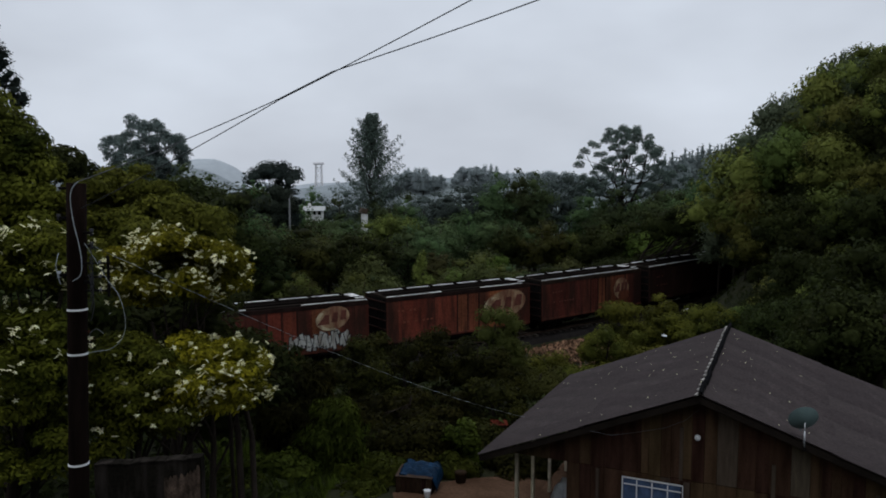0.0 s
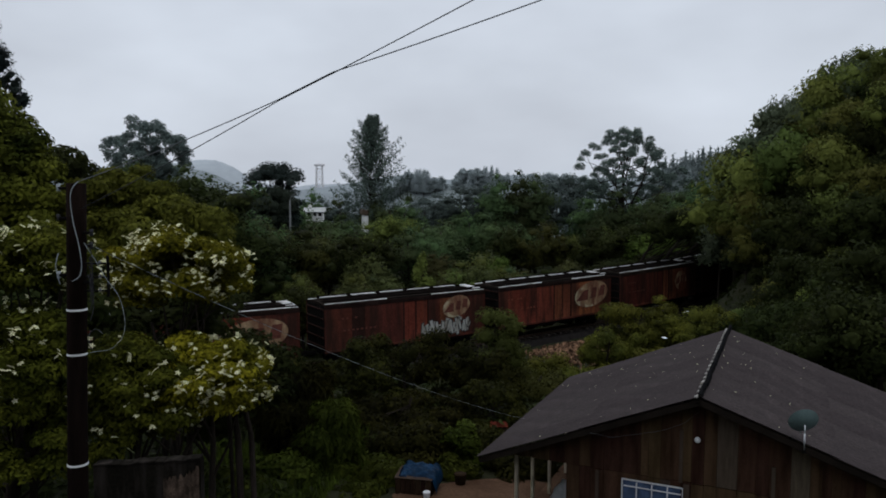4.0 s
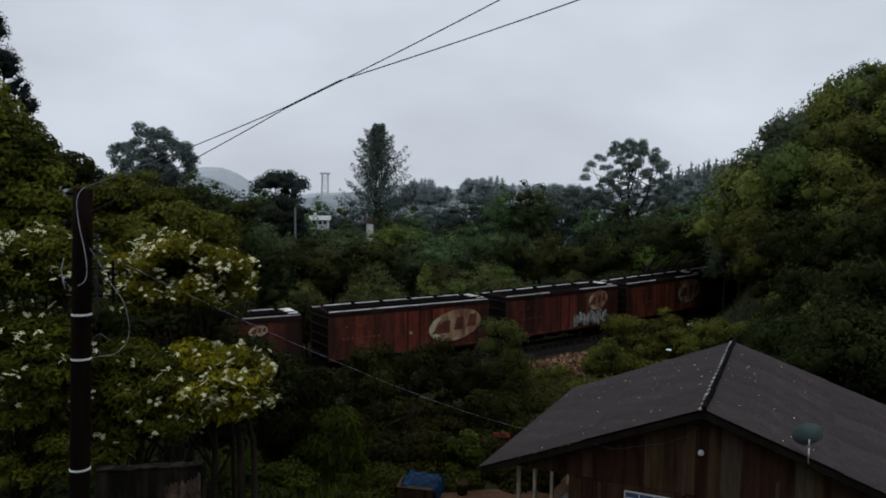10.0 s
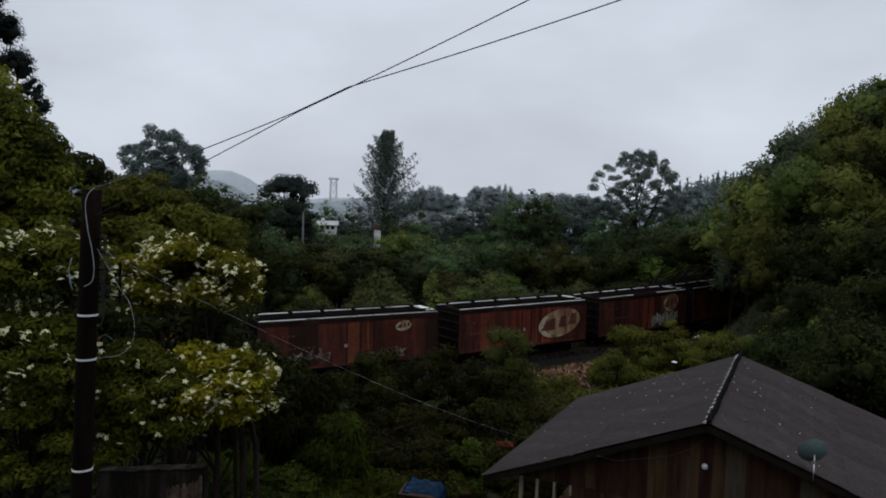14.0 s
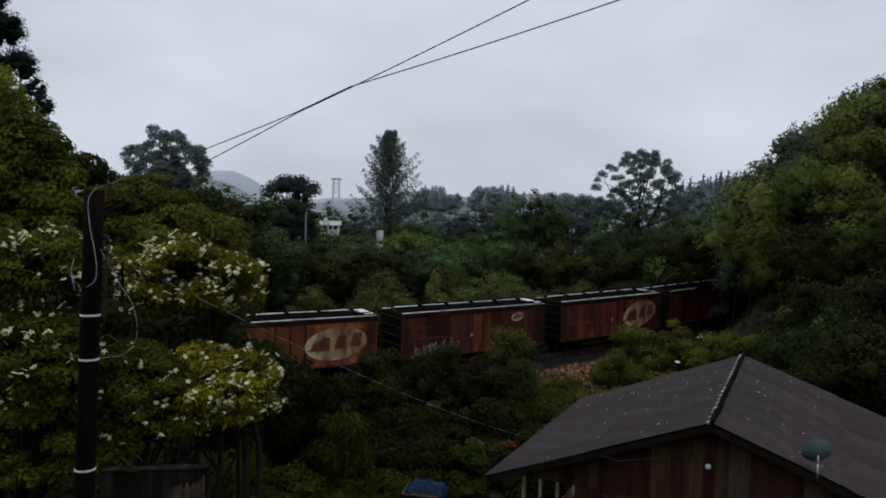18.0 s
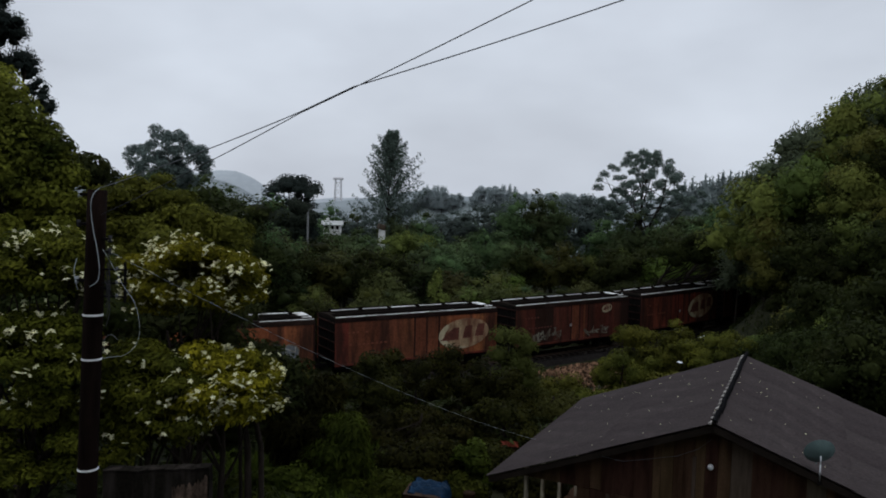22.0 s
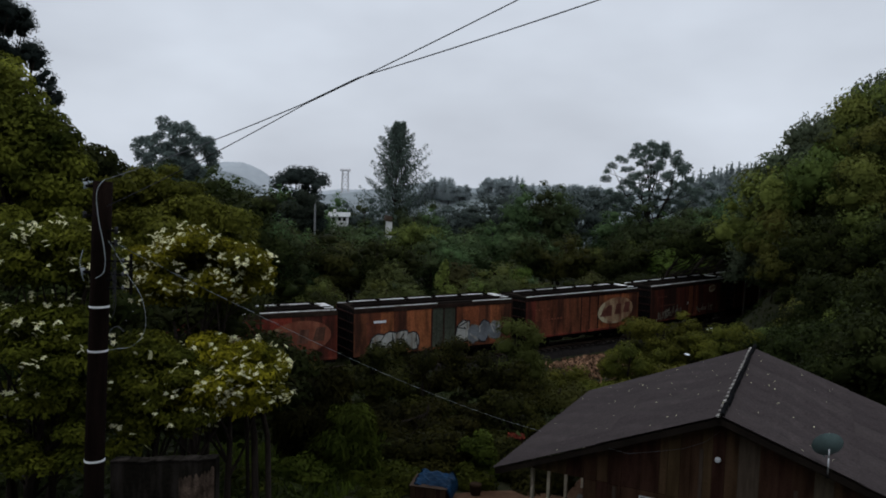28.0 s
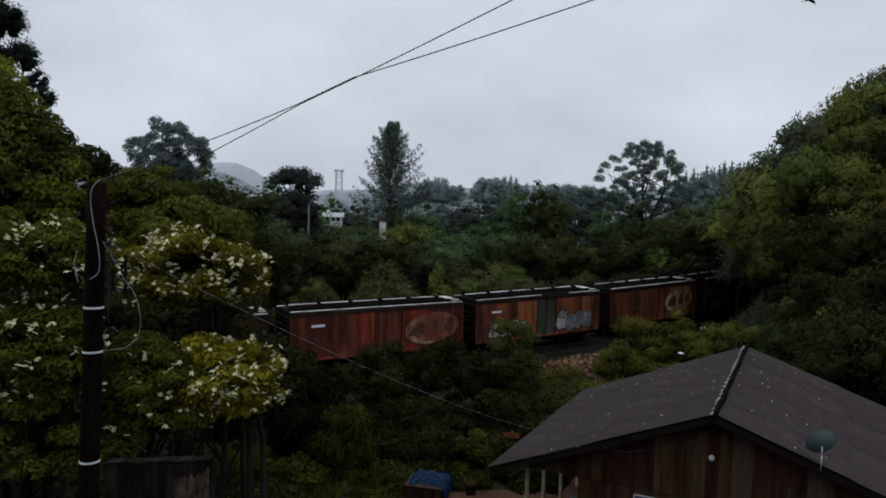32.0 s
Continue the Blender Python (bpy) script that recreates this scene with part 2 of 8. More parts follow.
M = {
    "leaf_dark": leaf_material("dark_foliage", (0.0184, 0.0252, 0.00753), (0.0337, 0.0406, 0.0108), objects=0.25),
    "leaf_mid": leaf_material("mid_foliage", (0.0578, 0.0716, 0.0177), (0.0868, 0.099, 0.0242), islands=0.2, spread=0.2, objects=0.5),
    "leaf_bank": leaf_material("olive_bank_foliage", (0.0531, 0.0615, 0.012), (0.121, 0.117, 0.0186), objects=0.3),
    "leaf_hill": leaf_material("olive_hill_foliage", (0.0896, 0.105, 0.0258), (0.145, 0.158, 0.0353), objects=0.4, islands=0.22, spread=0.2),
    # crest foliage greyed by haze painted into its colour
    "leaf_crest": leaf_material("haze_dulled_crest_foliage", (0.0756, 0.098, 0.0602), (0.115, 0.14, 0.0784), objects=0.2, islands=0.2),
    # valley foliage greyed, with the haze of the valley put into its colour
    "leaf_hazy": leaf_material("haze_tinted_valley_foliage", (0.044, 0.0672, 0.0289), (0.0749, 0.103, 0.0397), objects=0.45, islands=0.2, spread=0.2),
    "leaf_olive": leaf_material("olive_valley_foliage", (0.0503, 0.0571, 0.021), (0.0754, 0.0798, 0.0251), objects=0.5, islands=0.2, spread=0.2),
    "leaf_lime": leaf_material("pale_lime_foliage", (0.088, 0.115, 0.0276), (0.141, 0.167, 0.0386), objects=0.05),
    "leaf_bright": leaf_material("fresh_foliage", (0.0468, 0.0754, 0.0156), (0.0858, 0.117, 0.0221), objects=0.2),
    "leaf_low": leaf_material("low_plant_foliage", (0.0293, 0.042, 0.0065), (0.061, 0.0708, 0.00975), objects=0.2),
    "leaf_yellow": leaf_material("yellowish_foliage", (0.0586, 0.067, 0.0105), (0.113, 0.111, 0.0162), objects=0.15),
    # wide tone range: lit patches and dark gaps are put into the leaf colour
    "leaf_fresh": leaf_material("fresh_leafy_crown", (0.0315, 0.044, 0.0076), (0.173, 0.18, 0.0247), objects=0.05, patch=0.8, islands=0.4),
    # thicket foliage darkened: deep shade inside the bushes is in its colour
    "leaf_shaded": leaf_material("shaded_thicket_foliage", (0.0152, 0.0165, 0.00392), (0.034, 0.0324, 0.00623), islands=0.6, objects=0.25),
    # small patches from dark to bright stand for shaded gaps and lit tips
    "leaf_flower": leaf_material("flowering_tree_foliage", (0.0459, 0.0518, 0.00523), (0.212, 0.191, 0.0123), islands=0.5, patch=2.0, objects=0.08),
    "leaf_flower_gold": leaf_material("golden_flowering_foliage", (0.0317, 0.0391, 0.00492), (0.319, 0.282, 0.0197), islands=0.6, patch=2.0, objects=0.05),
    # darker copy of the flowering foliage, shade beneath the crowns put into it
    "leaf_under": leaf_material("shaded_green_foliage", (0.0446, 0.0571, 0.00739), (0.11, 0.114, 0.0135), islands=0.5, patch=2.0, objects=0.08),
    # far foliage: mist is painted into this blue-grey and the pale tone below
    "leaf_haze_blue": leaf_material("haze_tinted_distant_foliage", (0.058, 0.076, 0.068), (0.078, 0.098, 0.087), objects=0.3, islands=0.2, spread=0.15),
    "leaf_mist": leaf_material("haze_painted_rim_foliage", (0.268, 0.311, 0.315), (0.317, 0.364, 0.367), objects=0.12, islands=0.12, spread=0.1),
    # eucalyptus and pine colours lifted towards grey, carrying the valley's haze
    "leaf_haze_grey": leaf_material("haze_greyed_eucalyptus_foliage", (0.080, 0.108, 0.098), (0.112, 0.142, 0.126)),
    "leaf_pine": leaf_material("haze_paled_pine_needles", (0.088, 0.124, 0.106), (0.130, 0.170, 0.142)),
    "leaf_araucaria": leaf_material("araucaria_needles", (0.023, 0.033, 0.029), (0.038, 0.050, 0.043)),
    "leaf_blackish": leaf_material("blackish_green_foliage", (0.0408, 0.0552, 0.0408), (0.0636, 0.0804, 0.0576), islands=0.26),
    "post_grey": material("grey_concrete", (0.10, 0.105, 0.105), 0.9, 0.15, 1.0, 10.0, 0.2),
    # conifer needles painted pale for the haze on the far slope
    "conifer": leaf_material("haze_painted_conifer_needles", (0.195, 0.234, 0.231), (0.227, 0.267, 0.26), objects=0.12, islands=0.12, spread=0.1),
    "petal": material("cream_petals", (0.86, 0.83, 0.52), 0.6, 0.06, 2.0, 20.0, 0.0, islands=0.12, translucent=0.3),
    "bark": material("wet_bark", (0.022, 0.017, 0.0135), 0.85, 0.4, 3.0, 30.0, 0.6, stretch=(4, 4, 1), spec=0.05),
    "bark_grey": material("grey_bark", (0.11, 0.10, 0.09), 0.85, 0.35, 3.0, 30.0, 0.5, stretch=(4, 4, 1)),
    "ground": material("damp_undergrowth", (0.0144, 0.0182, 0.0077), 0.95, 0.4, 0.4, 9.0, 0.6, hue=(0.0240, 0.0240, 0.0106)),
    "soil": material("trodden_red_earth", (0.066, 0.035, 0.020), 0.92, 0.35, 0.8, 14.0, 0.5, hue=(0.10, 0.058, 0.036), spec=0.03),
    "grass": leaf_material("tall_grass", (0.042, 0.062, 0.009), (0.078, 0.098, 0.014)),
    # ridge colours lightened to hold the haze of their distance
    "hill": material("haze_painted_far_hill", (0.33, 0.36, 0.38), 1.0, 0.08, 0.02, 0.15, 0.0, spec=0.0),
    "hill3": material("haze_painted_wooded_rim", (0.180, 0.208, 0.210), 1.0, 0.2, 0.12, 0.9, 0.0, spec=0.0),
    "hill2": material("haze_painted_nearer_hill", (0.20, 0.225, 0.235), 1.0, 0.12, 0.03, 0.2, 0.0, spec=0.0),
    "ballast": material("oily_ballast", (0.017, 0.015, 0.014), 0.95, 0.45, 2.0, 25.0, 0.8, islands=0.4, spec=0.03),
    "rubble": material("reddish_rubble", (0.115, 0.066, 0.040), 0.9, 0.5, 2.0, 25.0, 0.5, islands=0.9, spec=0.03),
    "rail": material("worn_rail_steel", (0.10, 0.07, 0.055), 0.45, 0.3, 3.0, 30.0, 0.2, metal=0.6),
    "sleeper": material("dark_timber_sleeper", (0.045, 0.036, 0.030), 0.9, 0.35, 3.0, 25.0, 0.5, objects=0.3),
    "roof": material("dark_fibre_cement", (0.0415, 0.0335, 0.0331), 0.85, 0.28, 0.9, 18.0, 0.3, objects=0.12, stain=(0.0255, 0.0215, 0.0212), stain_at=0.56, spec=0.06),
    # tile colour holds the black shadow line beside the ridge
    "ridge": material("shadow_dark_ridge_tile", (0.004, 0.004, 0.0045), 0.9, 0.25, 4.0, 30.0, 0.3, objects=0.25, spec=0.02),
    "mortar": material("pale_mortar", (0.27, 0.255, 0.235), 0.95, 0.3, 5.0, 40.0, 0.4, objects=0.3),
    "board": material("weathered_plank", (0.046, 0.0245, 0.0135), 0.88, 0.4, 1.2, 26.0, 0.5, objects=0.34, stretch=(6, 6, 0.7), hue=(0.074, 0.042, 0.024), spec=0.04),
    "batten": material("pale_batten", (0.062, 0.046, 0.033), 0.85, 0.25, 3.0, 30.0, 0.4, objects=0.3, stretch=(6, 6, 0.7), spec=0.04),
    "fascia": material("dark_fascia", (0.0125, 0.0095, 0.0075), 0.9, 0.3, 3.0, 30.0, 0.4, spec=0.03),
    "white_paint": material("white_paint", (0.5280, 0.5360, 0.5440), 0.6, 0.1, 3.0, 30.0, 0.1),
    "post": material("pale_timber_post", (0.48, 0.42, 0.31), 0.85, 0.25, 3.0, 30.0, 0.4, objects=0.15),
    "curtain": material("blue_curtain", (0.055, 0.085, 0.15), 0.9, 0.3, 4.0, 50.0, 0.2),
    "dish": material("grey_green_dish", (0.0910, 0.1295, 0.1260), 0.55, 0.12, 4.0, 50.0, 0.1),
    "steel": material("galvanised_steel", (0.42, 0.43, 0.44), 0.5, 0.15, 6.0, 50.0, 0.1, metal=0.7),
    "pole": material("wet_dark_pole", (0.0080, 0.0050, 0.0040), 0.9, 0.4, 3.0, 30.0, 0.5, stretch=(4, 4, 0.6), spec=0.02),
    "band": material("white_pole_band", (0.72, 0.72, 0.72), 0.6, 0.08, 6.0, 50.0, 0.1),
    "cable_pale": material("pale_cable", (0.30, 0.33, 0.34), 0.6, 0.1, 6.0, 50.0, 0.0),
    "cable_grey": material("grey_cable", (0.12, 0.125, 0.135), 0.6, 0.1, 6.0, 50.0, 0.0),
    "cable_dark": material("black_cable", (0.03, 0.03, 0.032), 0.6, 0.1, 6.0, 50.0, 0.0),
    "wall_bare": material("bared_streaky_render", (0.085, 0.060, 0.045), 0.95, 0.5, 6.0, 40.0, 0.5, stain=(0.010, 0.008, 0.006), streak=(9.0, 9.0, 1.6), stain_at=0.50, spec=0.02),
    "wall": material("blackened_render", (0.008, 0.007, 0.0055), 0.95, 0.5, 1.2, 22.0, 0.5, stain=(0.030, 0.025, 0.022), streak=(6.0, 6.0, 1.2), stain_at=0.56, spec=0.02),
    "tarp": material("blue_tarpaulin", (0.010, 0.040, 0.090), 0.5, 0.4, 3.0, 20.0, 0.4),
    "crate": material("old_brown_crate", (0.021, 0.0115, 0.0075), 0.9, 0.35, 4.0, 30.0, 0.4, objects=0.3, spec=0.03),
    "bag": material("white_plastic", (0.68, 0.69, 0.70), 0.5, 0.12, 5.0, 30.0, 0.2),
    "red_tin": material("orange_red_tin", (0.15, 0.030, 0.018), 0.7, 0.3, 3.0, 30.0, 0.2, spec=0.05),
    "plaster": material("pale_plaster", (0.62, 0.62, 0.60), 0.9, 0.12, 0.6, 10.0, 0.2),
    "far_roof": material("weathered_sheet_roof", (0.34, 0.35, 0.34), 0.85, 0.15, 0.8, 8.0, 0.1),
    # tower steel made pale, its haze held in the colour
    "tower": material("haze_painted_steel_tower", (0.56, 0.55, 0.56), 0.9, 0.1, 1.0, 5.0, 0.0),
    "plumage": material("dark_plumage", (0.02, 0.02, 0.02), 0.7, 0.2, 8.0, 40.0, 0.0),
    "glass": material("window_glass", (0.05, 0.06, 0.07), 0.08, 0.1, 1.0, 5.0, 0.0, spec=0.6),
    # wagons
    "iron_dark": material("blackened_iron", (0.008, 0.007, 0.0065), 0.9, 0.4, 3.0, 25.0, 0.3, spec=0.02),
    "wagon_top": material("pale_hatch_paint", (0.56, 0.56, 0.54), 0.7, 0.25, 0.8, 12.0, 0.2, objects=0.3, stain=(0.07, 0.055, 0.045), stain_at=0.6),
    "wagon_roof": material("sooty_wagon_roof", (0.016, 0.013, 0.011), 0.95, 0.25, 0.8, 12.0, 0.2, spec=0.0),
    "wagon_chord": material("dulled_top_chord", (0.022, 0.014, 0.011), 0.9, 0.5, 1.0, 12.0, 0.2, objects=0.4, spec=0.02),
    "wagon_rim": material("sooty_roof_rim", (0.006, 0.005, 0.0045), 0.95, 0.35, 1.5, 12.0, 0.2, spec=0.0),
    "logo": material("faded_cream_paint", (0.40, 0.34, 0.22), 0.8, 0.25, 1.5, 14.0, 0.05, stain=(0.13, 0.05, 0.03), streak=(1.6, 1.6, 0.5), stain_at=0.54, spec=0.03),
    "logo_dull": material("dulled_cream_paint", (0.29, 0.20, 0.118), 0.8, 0.35, 1.5, 14.0, 0.05, stain=(0.12, 0.04, 0.026), streak=(1.8, 1.8, 0.5), stain_at=0.50, spec=0.03),
    "logo_faint": material("worn_reddish_oval", (0.20, 0.075, 0.045), 0.8, 0.3, 1.5, 14.0, 0.05, stain=(0.12, 0.035, 0.022), streak=(2.2, 2.2, 0.4), stain_at=0.48, spec=0.03),
    "logo_mark": material("rusty_logo_mark", (0.10, 0.035, 0.025), 0.8, 0.3, 1.5, 14.0, 0.05),
    "spray_white": material("white_spray_paint", (0.31, 0.31, 0.285), 0.8, 0.25, 1.5, 14.0, 0.05, stain=(0.12, 0.09, 0.06), streak=(3.0, 3.0, 0.6), stain_at=0.6, spec=0.03),
    "spray_faint": material("faded_spray_paint", (0.20, 0.19, 0.15), 0.8, 0.3, 1.5, 14.0, 0.05, stain=(0.06, 0.035, 0.025), streak=(3.0, 3.0, 0.6), stain_at=0.5, spec=0.03),
    "spray_grey": material("grey_spray_paint", (0.13, 0.14, 0.15), 0.8, 0.3, 1.5, 14.0, 0.05, spec=0.03),
    "spray_black": material("black_spray_paint", (0.02, 0.02, 0.022), 0.8, 0.2, 1.5, 14.0, 0.0),
}


def paint(name, base, stain=(0.024, 0.013, 0.010), at=0.52):
    return material(name, base, 0.8, 0.36, 0.45, 9.0, 0.15, objects=0.06, spec=0.05, stain=stain, streak=(1.8, 1.8, 0.32), stain_at=at)


WAGON_PAINT = {
    "maroon": paint("maroon_wagon_paint", (0.086, 0.0252, 0.0170)),
    "red": paint("red_wagon_paint", (0.152, 0.0375, 0.0232)),
    "bright": paint("bright_red_wagon_paint", (0.2210, 0.0425, 0.0255), at=0.56),
    "orange": paint("rusty_orange_wagon_paint", (0.255, 0.085, 0.036), at=0.56),
    "brown": paint("brown_wagon_paint", (0.150, 0.051, 0.0262)),
    # for sooty posts and ribs, and for wagons darkened by painted shade
    "sooty": paint("soot_and_shade_wagon_paint", (0.0324, 0.0144, 0.0115)),
    "worn": paint("worn_pale_rib_paint", (0.125, 0.060, 0.040)),
    "green": paint("grey_green_door_paint", (0.0540, 0.0612, 0.0446)),
}


# ---------------------------------------------------------------- mesh helpers
def finish(me, mat, smooth=False):
    me.materials.append(mat)
    if smooth:
        me.polygons.foreach_set("use_smooth", [True] * len(me.polygons))
    return me


def part(name, bm, mat, parent=None, label="", smooth=False, at=None):
    """Links a bmesh as one mesh object, under a thing or a part."""
    me = bpy.data.meshes.new(name)
    bm.to_mesh(me)
    bm.free()
    finish(me, mat, smooth)
    ob = new(name, me)
    if parent:
        ob.parent = parent
    if at is not None:
        ob.matrix_basis = at
    if label:
        ob["label"] = label
    return ob


def arrays_mesh(name, verts, faces, mat, smooth=False, normals=None):
    """A mesh from numpy arrays; faces is (n, 3) or (n, 4); normals, one a corner, round the shading of leafy masses."""
    me = bpy.data.meshes.new(name)
    k = faces.shape[1]
    me.vertices.add(len(verts))
    me.vertices.foreach_set("co", np.asarray(verts, dtype=np.float32).ravel())
    me.loops.add(faces.size)
    me.loops.foreach_set("vertex_index", faces.astype(np.int32).ravel())
    me.polygons.add(len(faces))
    me.polygons.foreach_set("loop_start", np.arange(0, faces.size, k, dtype=np.int32))
    me.polygons.foreach_set("loop_total", np.full(len(faces), k, dtype=np.int32))
    me.update(calc_edges=True)
    finish(me, mat, smooth or normals is not None)
    if normals is not None:
        me.normals_split_custom_set_from_vertices(normals.tolist())
    return me


def thing(name, label, category, at=None, group="", kind=""):
    ob = new(name)
    ob.empty_display_size = 0.2
    if at is not None:
        ob.matrix_basis = at
    return tagged(ob, label, category, group, kind)


def box(bm, x, y, z, sx, sy, sz, turn=None, bevel=0.0):
    """A box centred at x, y, z."""
    m = Matrix.Translation((x, y, z))
    if turn is not None:
        m = m @ turn
    g = bmesh.ops.create_cube(bm, size=1.0, matrix=m @ Matrix.Diagonal((sx, sy, sz, 1)))
    if bevel:
        es = list({e for v in g["verts"] for e in v.link_edges})
        bmesh.ops.bevel(bm, geom=es, offset=bevel, segments=1, affect="EDGES")
    return bm


def tube(bm, pts, radii, n=8, caps=True):
    """A tapered tube through points."""
    pts = [Vector(p) for p in pts]
    rings = []
    for i, p in enumerate(pts):
        d = (pts[min(i + 1, len(pts) - 1)] - pts[max(i - 1, 0)]).normalized()
        q = d.to_track_quat("Z", "Y").to_matrix()
        r = radii[i] if isinstance(radii, (list, tuple)) else radii
        rings.append([bm.verts.new(p + q @ Vector((r * math.cos(a), r * math.sin(a), 0)))
                      for a in (2 * math.pi * k / n for k in range(n))])
    for a, b in zip(rings, rings[1:]):
        for k in range(n):
            bm.faces.new((a[k], a[(k + 1) % n], b[(k + 1) % n], b[k]))
    if caps:
        bm.faces.new(rings[0][::-1])
        bm.faces.new(rings[-1])
    return bm


def sagging(a, b, sag, n=24):
    """Points of a cable from a to b."""
    a, b = Vector(a), Vector(b)
    return [a.lerp(b, i / n) - Vector((0, 0, 4 * sag * (i / n) * (1 - i / n))) for i in range(n + 1)]


# ---------------------------------------------------------------- railway line and ground
BEND, TURN0, SPEED = 0.00622, radians(31.635), 2.26


def edge_line(s):
    """Point and heading of the line below the wagons' near roof edge, s metres along the track."""
    a = TURN0 + BEND * s
    x = -5.0 + (math.sin(a) - math.sin(TURN0)) / BEND
    y = 45.83 - (math.cos(a) - math.cos(TURN0)) / BEND
    return x, y, 0.00853 * s + 0.00006 * s * abs(s), a


def track(s, side=0.0):
    """Centre of the track; side > 0 is away from the viewer."""
    x, y, z, a = edge_line(s)
    return x - math.sin(a) * (1.4 + side), y + math.cos(a) * (1.4 + side), z, a


TRACK = np.array([track(s)[:3] for s in range(-120, 200, 4)])


def ground_height(x, y):
    """Height of the land: the hillside yards fall to the railway; a steep hill stands beside it."""
    x, y = np.asarray(x, dtype=float), np.asarray(y, dtype=float)
    z = np.interp(y, [-40, 6, 10, 15, 24, 34, 44, 70, 140, 260, 600], [6.0, 5.6, 4.6, 2.9, 2.3, 1.2, -0.6, -1.5, -2.5, -4, -6])
    z = z + np.interp(x, [-80, -20, -8, 0], [2.0, 0.8, 0.3, 0.0]) * np.clip((46 - y) / 20, 0, 1)
    hill = 18.5 * np.exp(-((((x - 44.5) / 21) ** 2 + ((y - 50) / 21) ** 2) ** 2))
    hill = hill + 7 * np.exp(-(((x - 34) / 11) ** 2 + ((y - 34) / 12) ** 2))
    hill = hill + 16 * np.exp(-(((x + 75) / 30) ** 2 + ((y - 62) / 30) ** 2))
    hill = hill + 9 * np.exp(-(((x - 80) / 34) ** 2 + ((y - 150) / 50) ** 2))
    z = z + hill
    d2 = np.full(z.shape, 1e9)
    near = np.zeros(z.shape)
    for px, py, pz in TRACK:
        d = (x - px) ** 2 + (y - py) ** 2
        near = np.where(d < d2, pz, near)
        d2 = np.minimum(d2, d)
    d = np.sqrt(d2)
    bed = near - 0.55
    f = np.clip((d - 3.2) / 5.0, 0, 1)
    f = f * f * (3 - 2 * f)
    bumps = 0.25 * np.sin(x * 0.31 + 1.0) * np.sin(y * 0.27) + 0.12 * np.sin(x * 0.9 + y * 0.7)
    yard = np.clip(1 - (((x - 1.5) / 7) ** 2 + ((y - 19.5) / 5.5) ** 2), 0, 1)
    return (bed * (1 - f) + (z + bumps * (1 - np.sqrt(yard))) * f)


def gh(x, y):
    return float(ground_height(np.array([x]), np.array([y]))[0])


def build_ground():
    near_x = np.arange(-90, 96, 1.5)
    xs = np.concatenate([[-3000, -1800, -1000, -600, -380, -250, -170, -125], near_x, [105, 130, 175, 250, 380, 600, 1000, 1800, 3000]])
    near_y = np.arange(-20, 152, 1.5)
    ys = np.concatenate([[-3000, -1500, -700, -300, -120, -50], near_y, [160, 180, 215, 270, 360, 500, 750, 1100, 1800, 3000]])
    gx, gy = np.meshgrid(xs, ys)
    v = np.stack([gx, gy, ground_height(gx, gy)], -1).reshape(-1, 3)
    w = len(xs)
    i = (np.arange(len(ys) - 1)[:, None] * w + np.arange(w - 1)[None, :]).ravel()
    f = np.stack([i, i + 1, i + 1 + w, i + w], 1)
    ob = new("ground", arrays_mesh("ground", v, f, M["ground"], True))
    tagged(ob, "damp green hillside ground with low undergrowth", "ground", kind="structure")
    # the trodden yard beside the wooden house
    bm = bmesh.new()
    n, m = 36, 9
    rings = []
    for k in range(1, m + 1):
        ring = []
        for a in range(n):
            t = 2 * math.pi * a / n
            q = k / m * (1 + 0.10 * math.sin(3 * t + 1) + 0.07 * math.sin(5 * t))
            x, y = 2.1 + 3.6 * q * math.cos(t), 18.7 + 2.3 * q * math.sin(t)
            ring.append(bm.verts.new((x, y, gh(x, y) + (0.07 if k < m else -0.05))))
        rings.append(ring)
    mid = bm.verts.new((2.1, 18.7, gh(2.1, 18.7) + 0.07))
    for k in range(n):
        bm.faces.new((mid, rings[0][k], rings[0][(k + 1) % n]))
    for a, b in zip(rings, rings[1:]):
        for k in range(n):
            bm.faces.new((a[k], b[k], b[(k + 1) % n], a[(k + 1) % n]))
    tagged(part("pavement", bm, M["soil"], smooth=True), "bare trodden reddish earth beside the house", "yard", kind="structure")


build_ground()


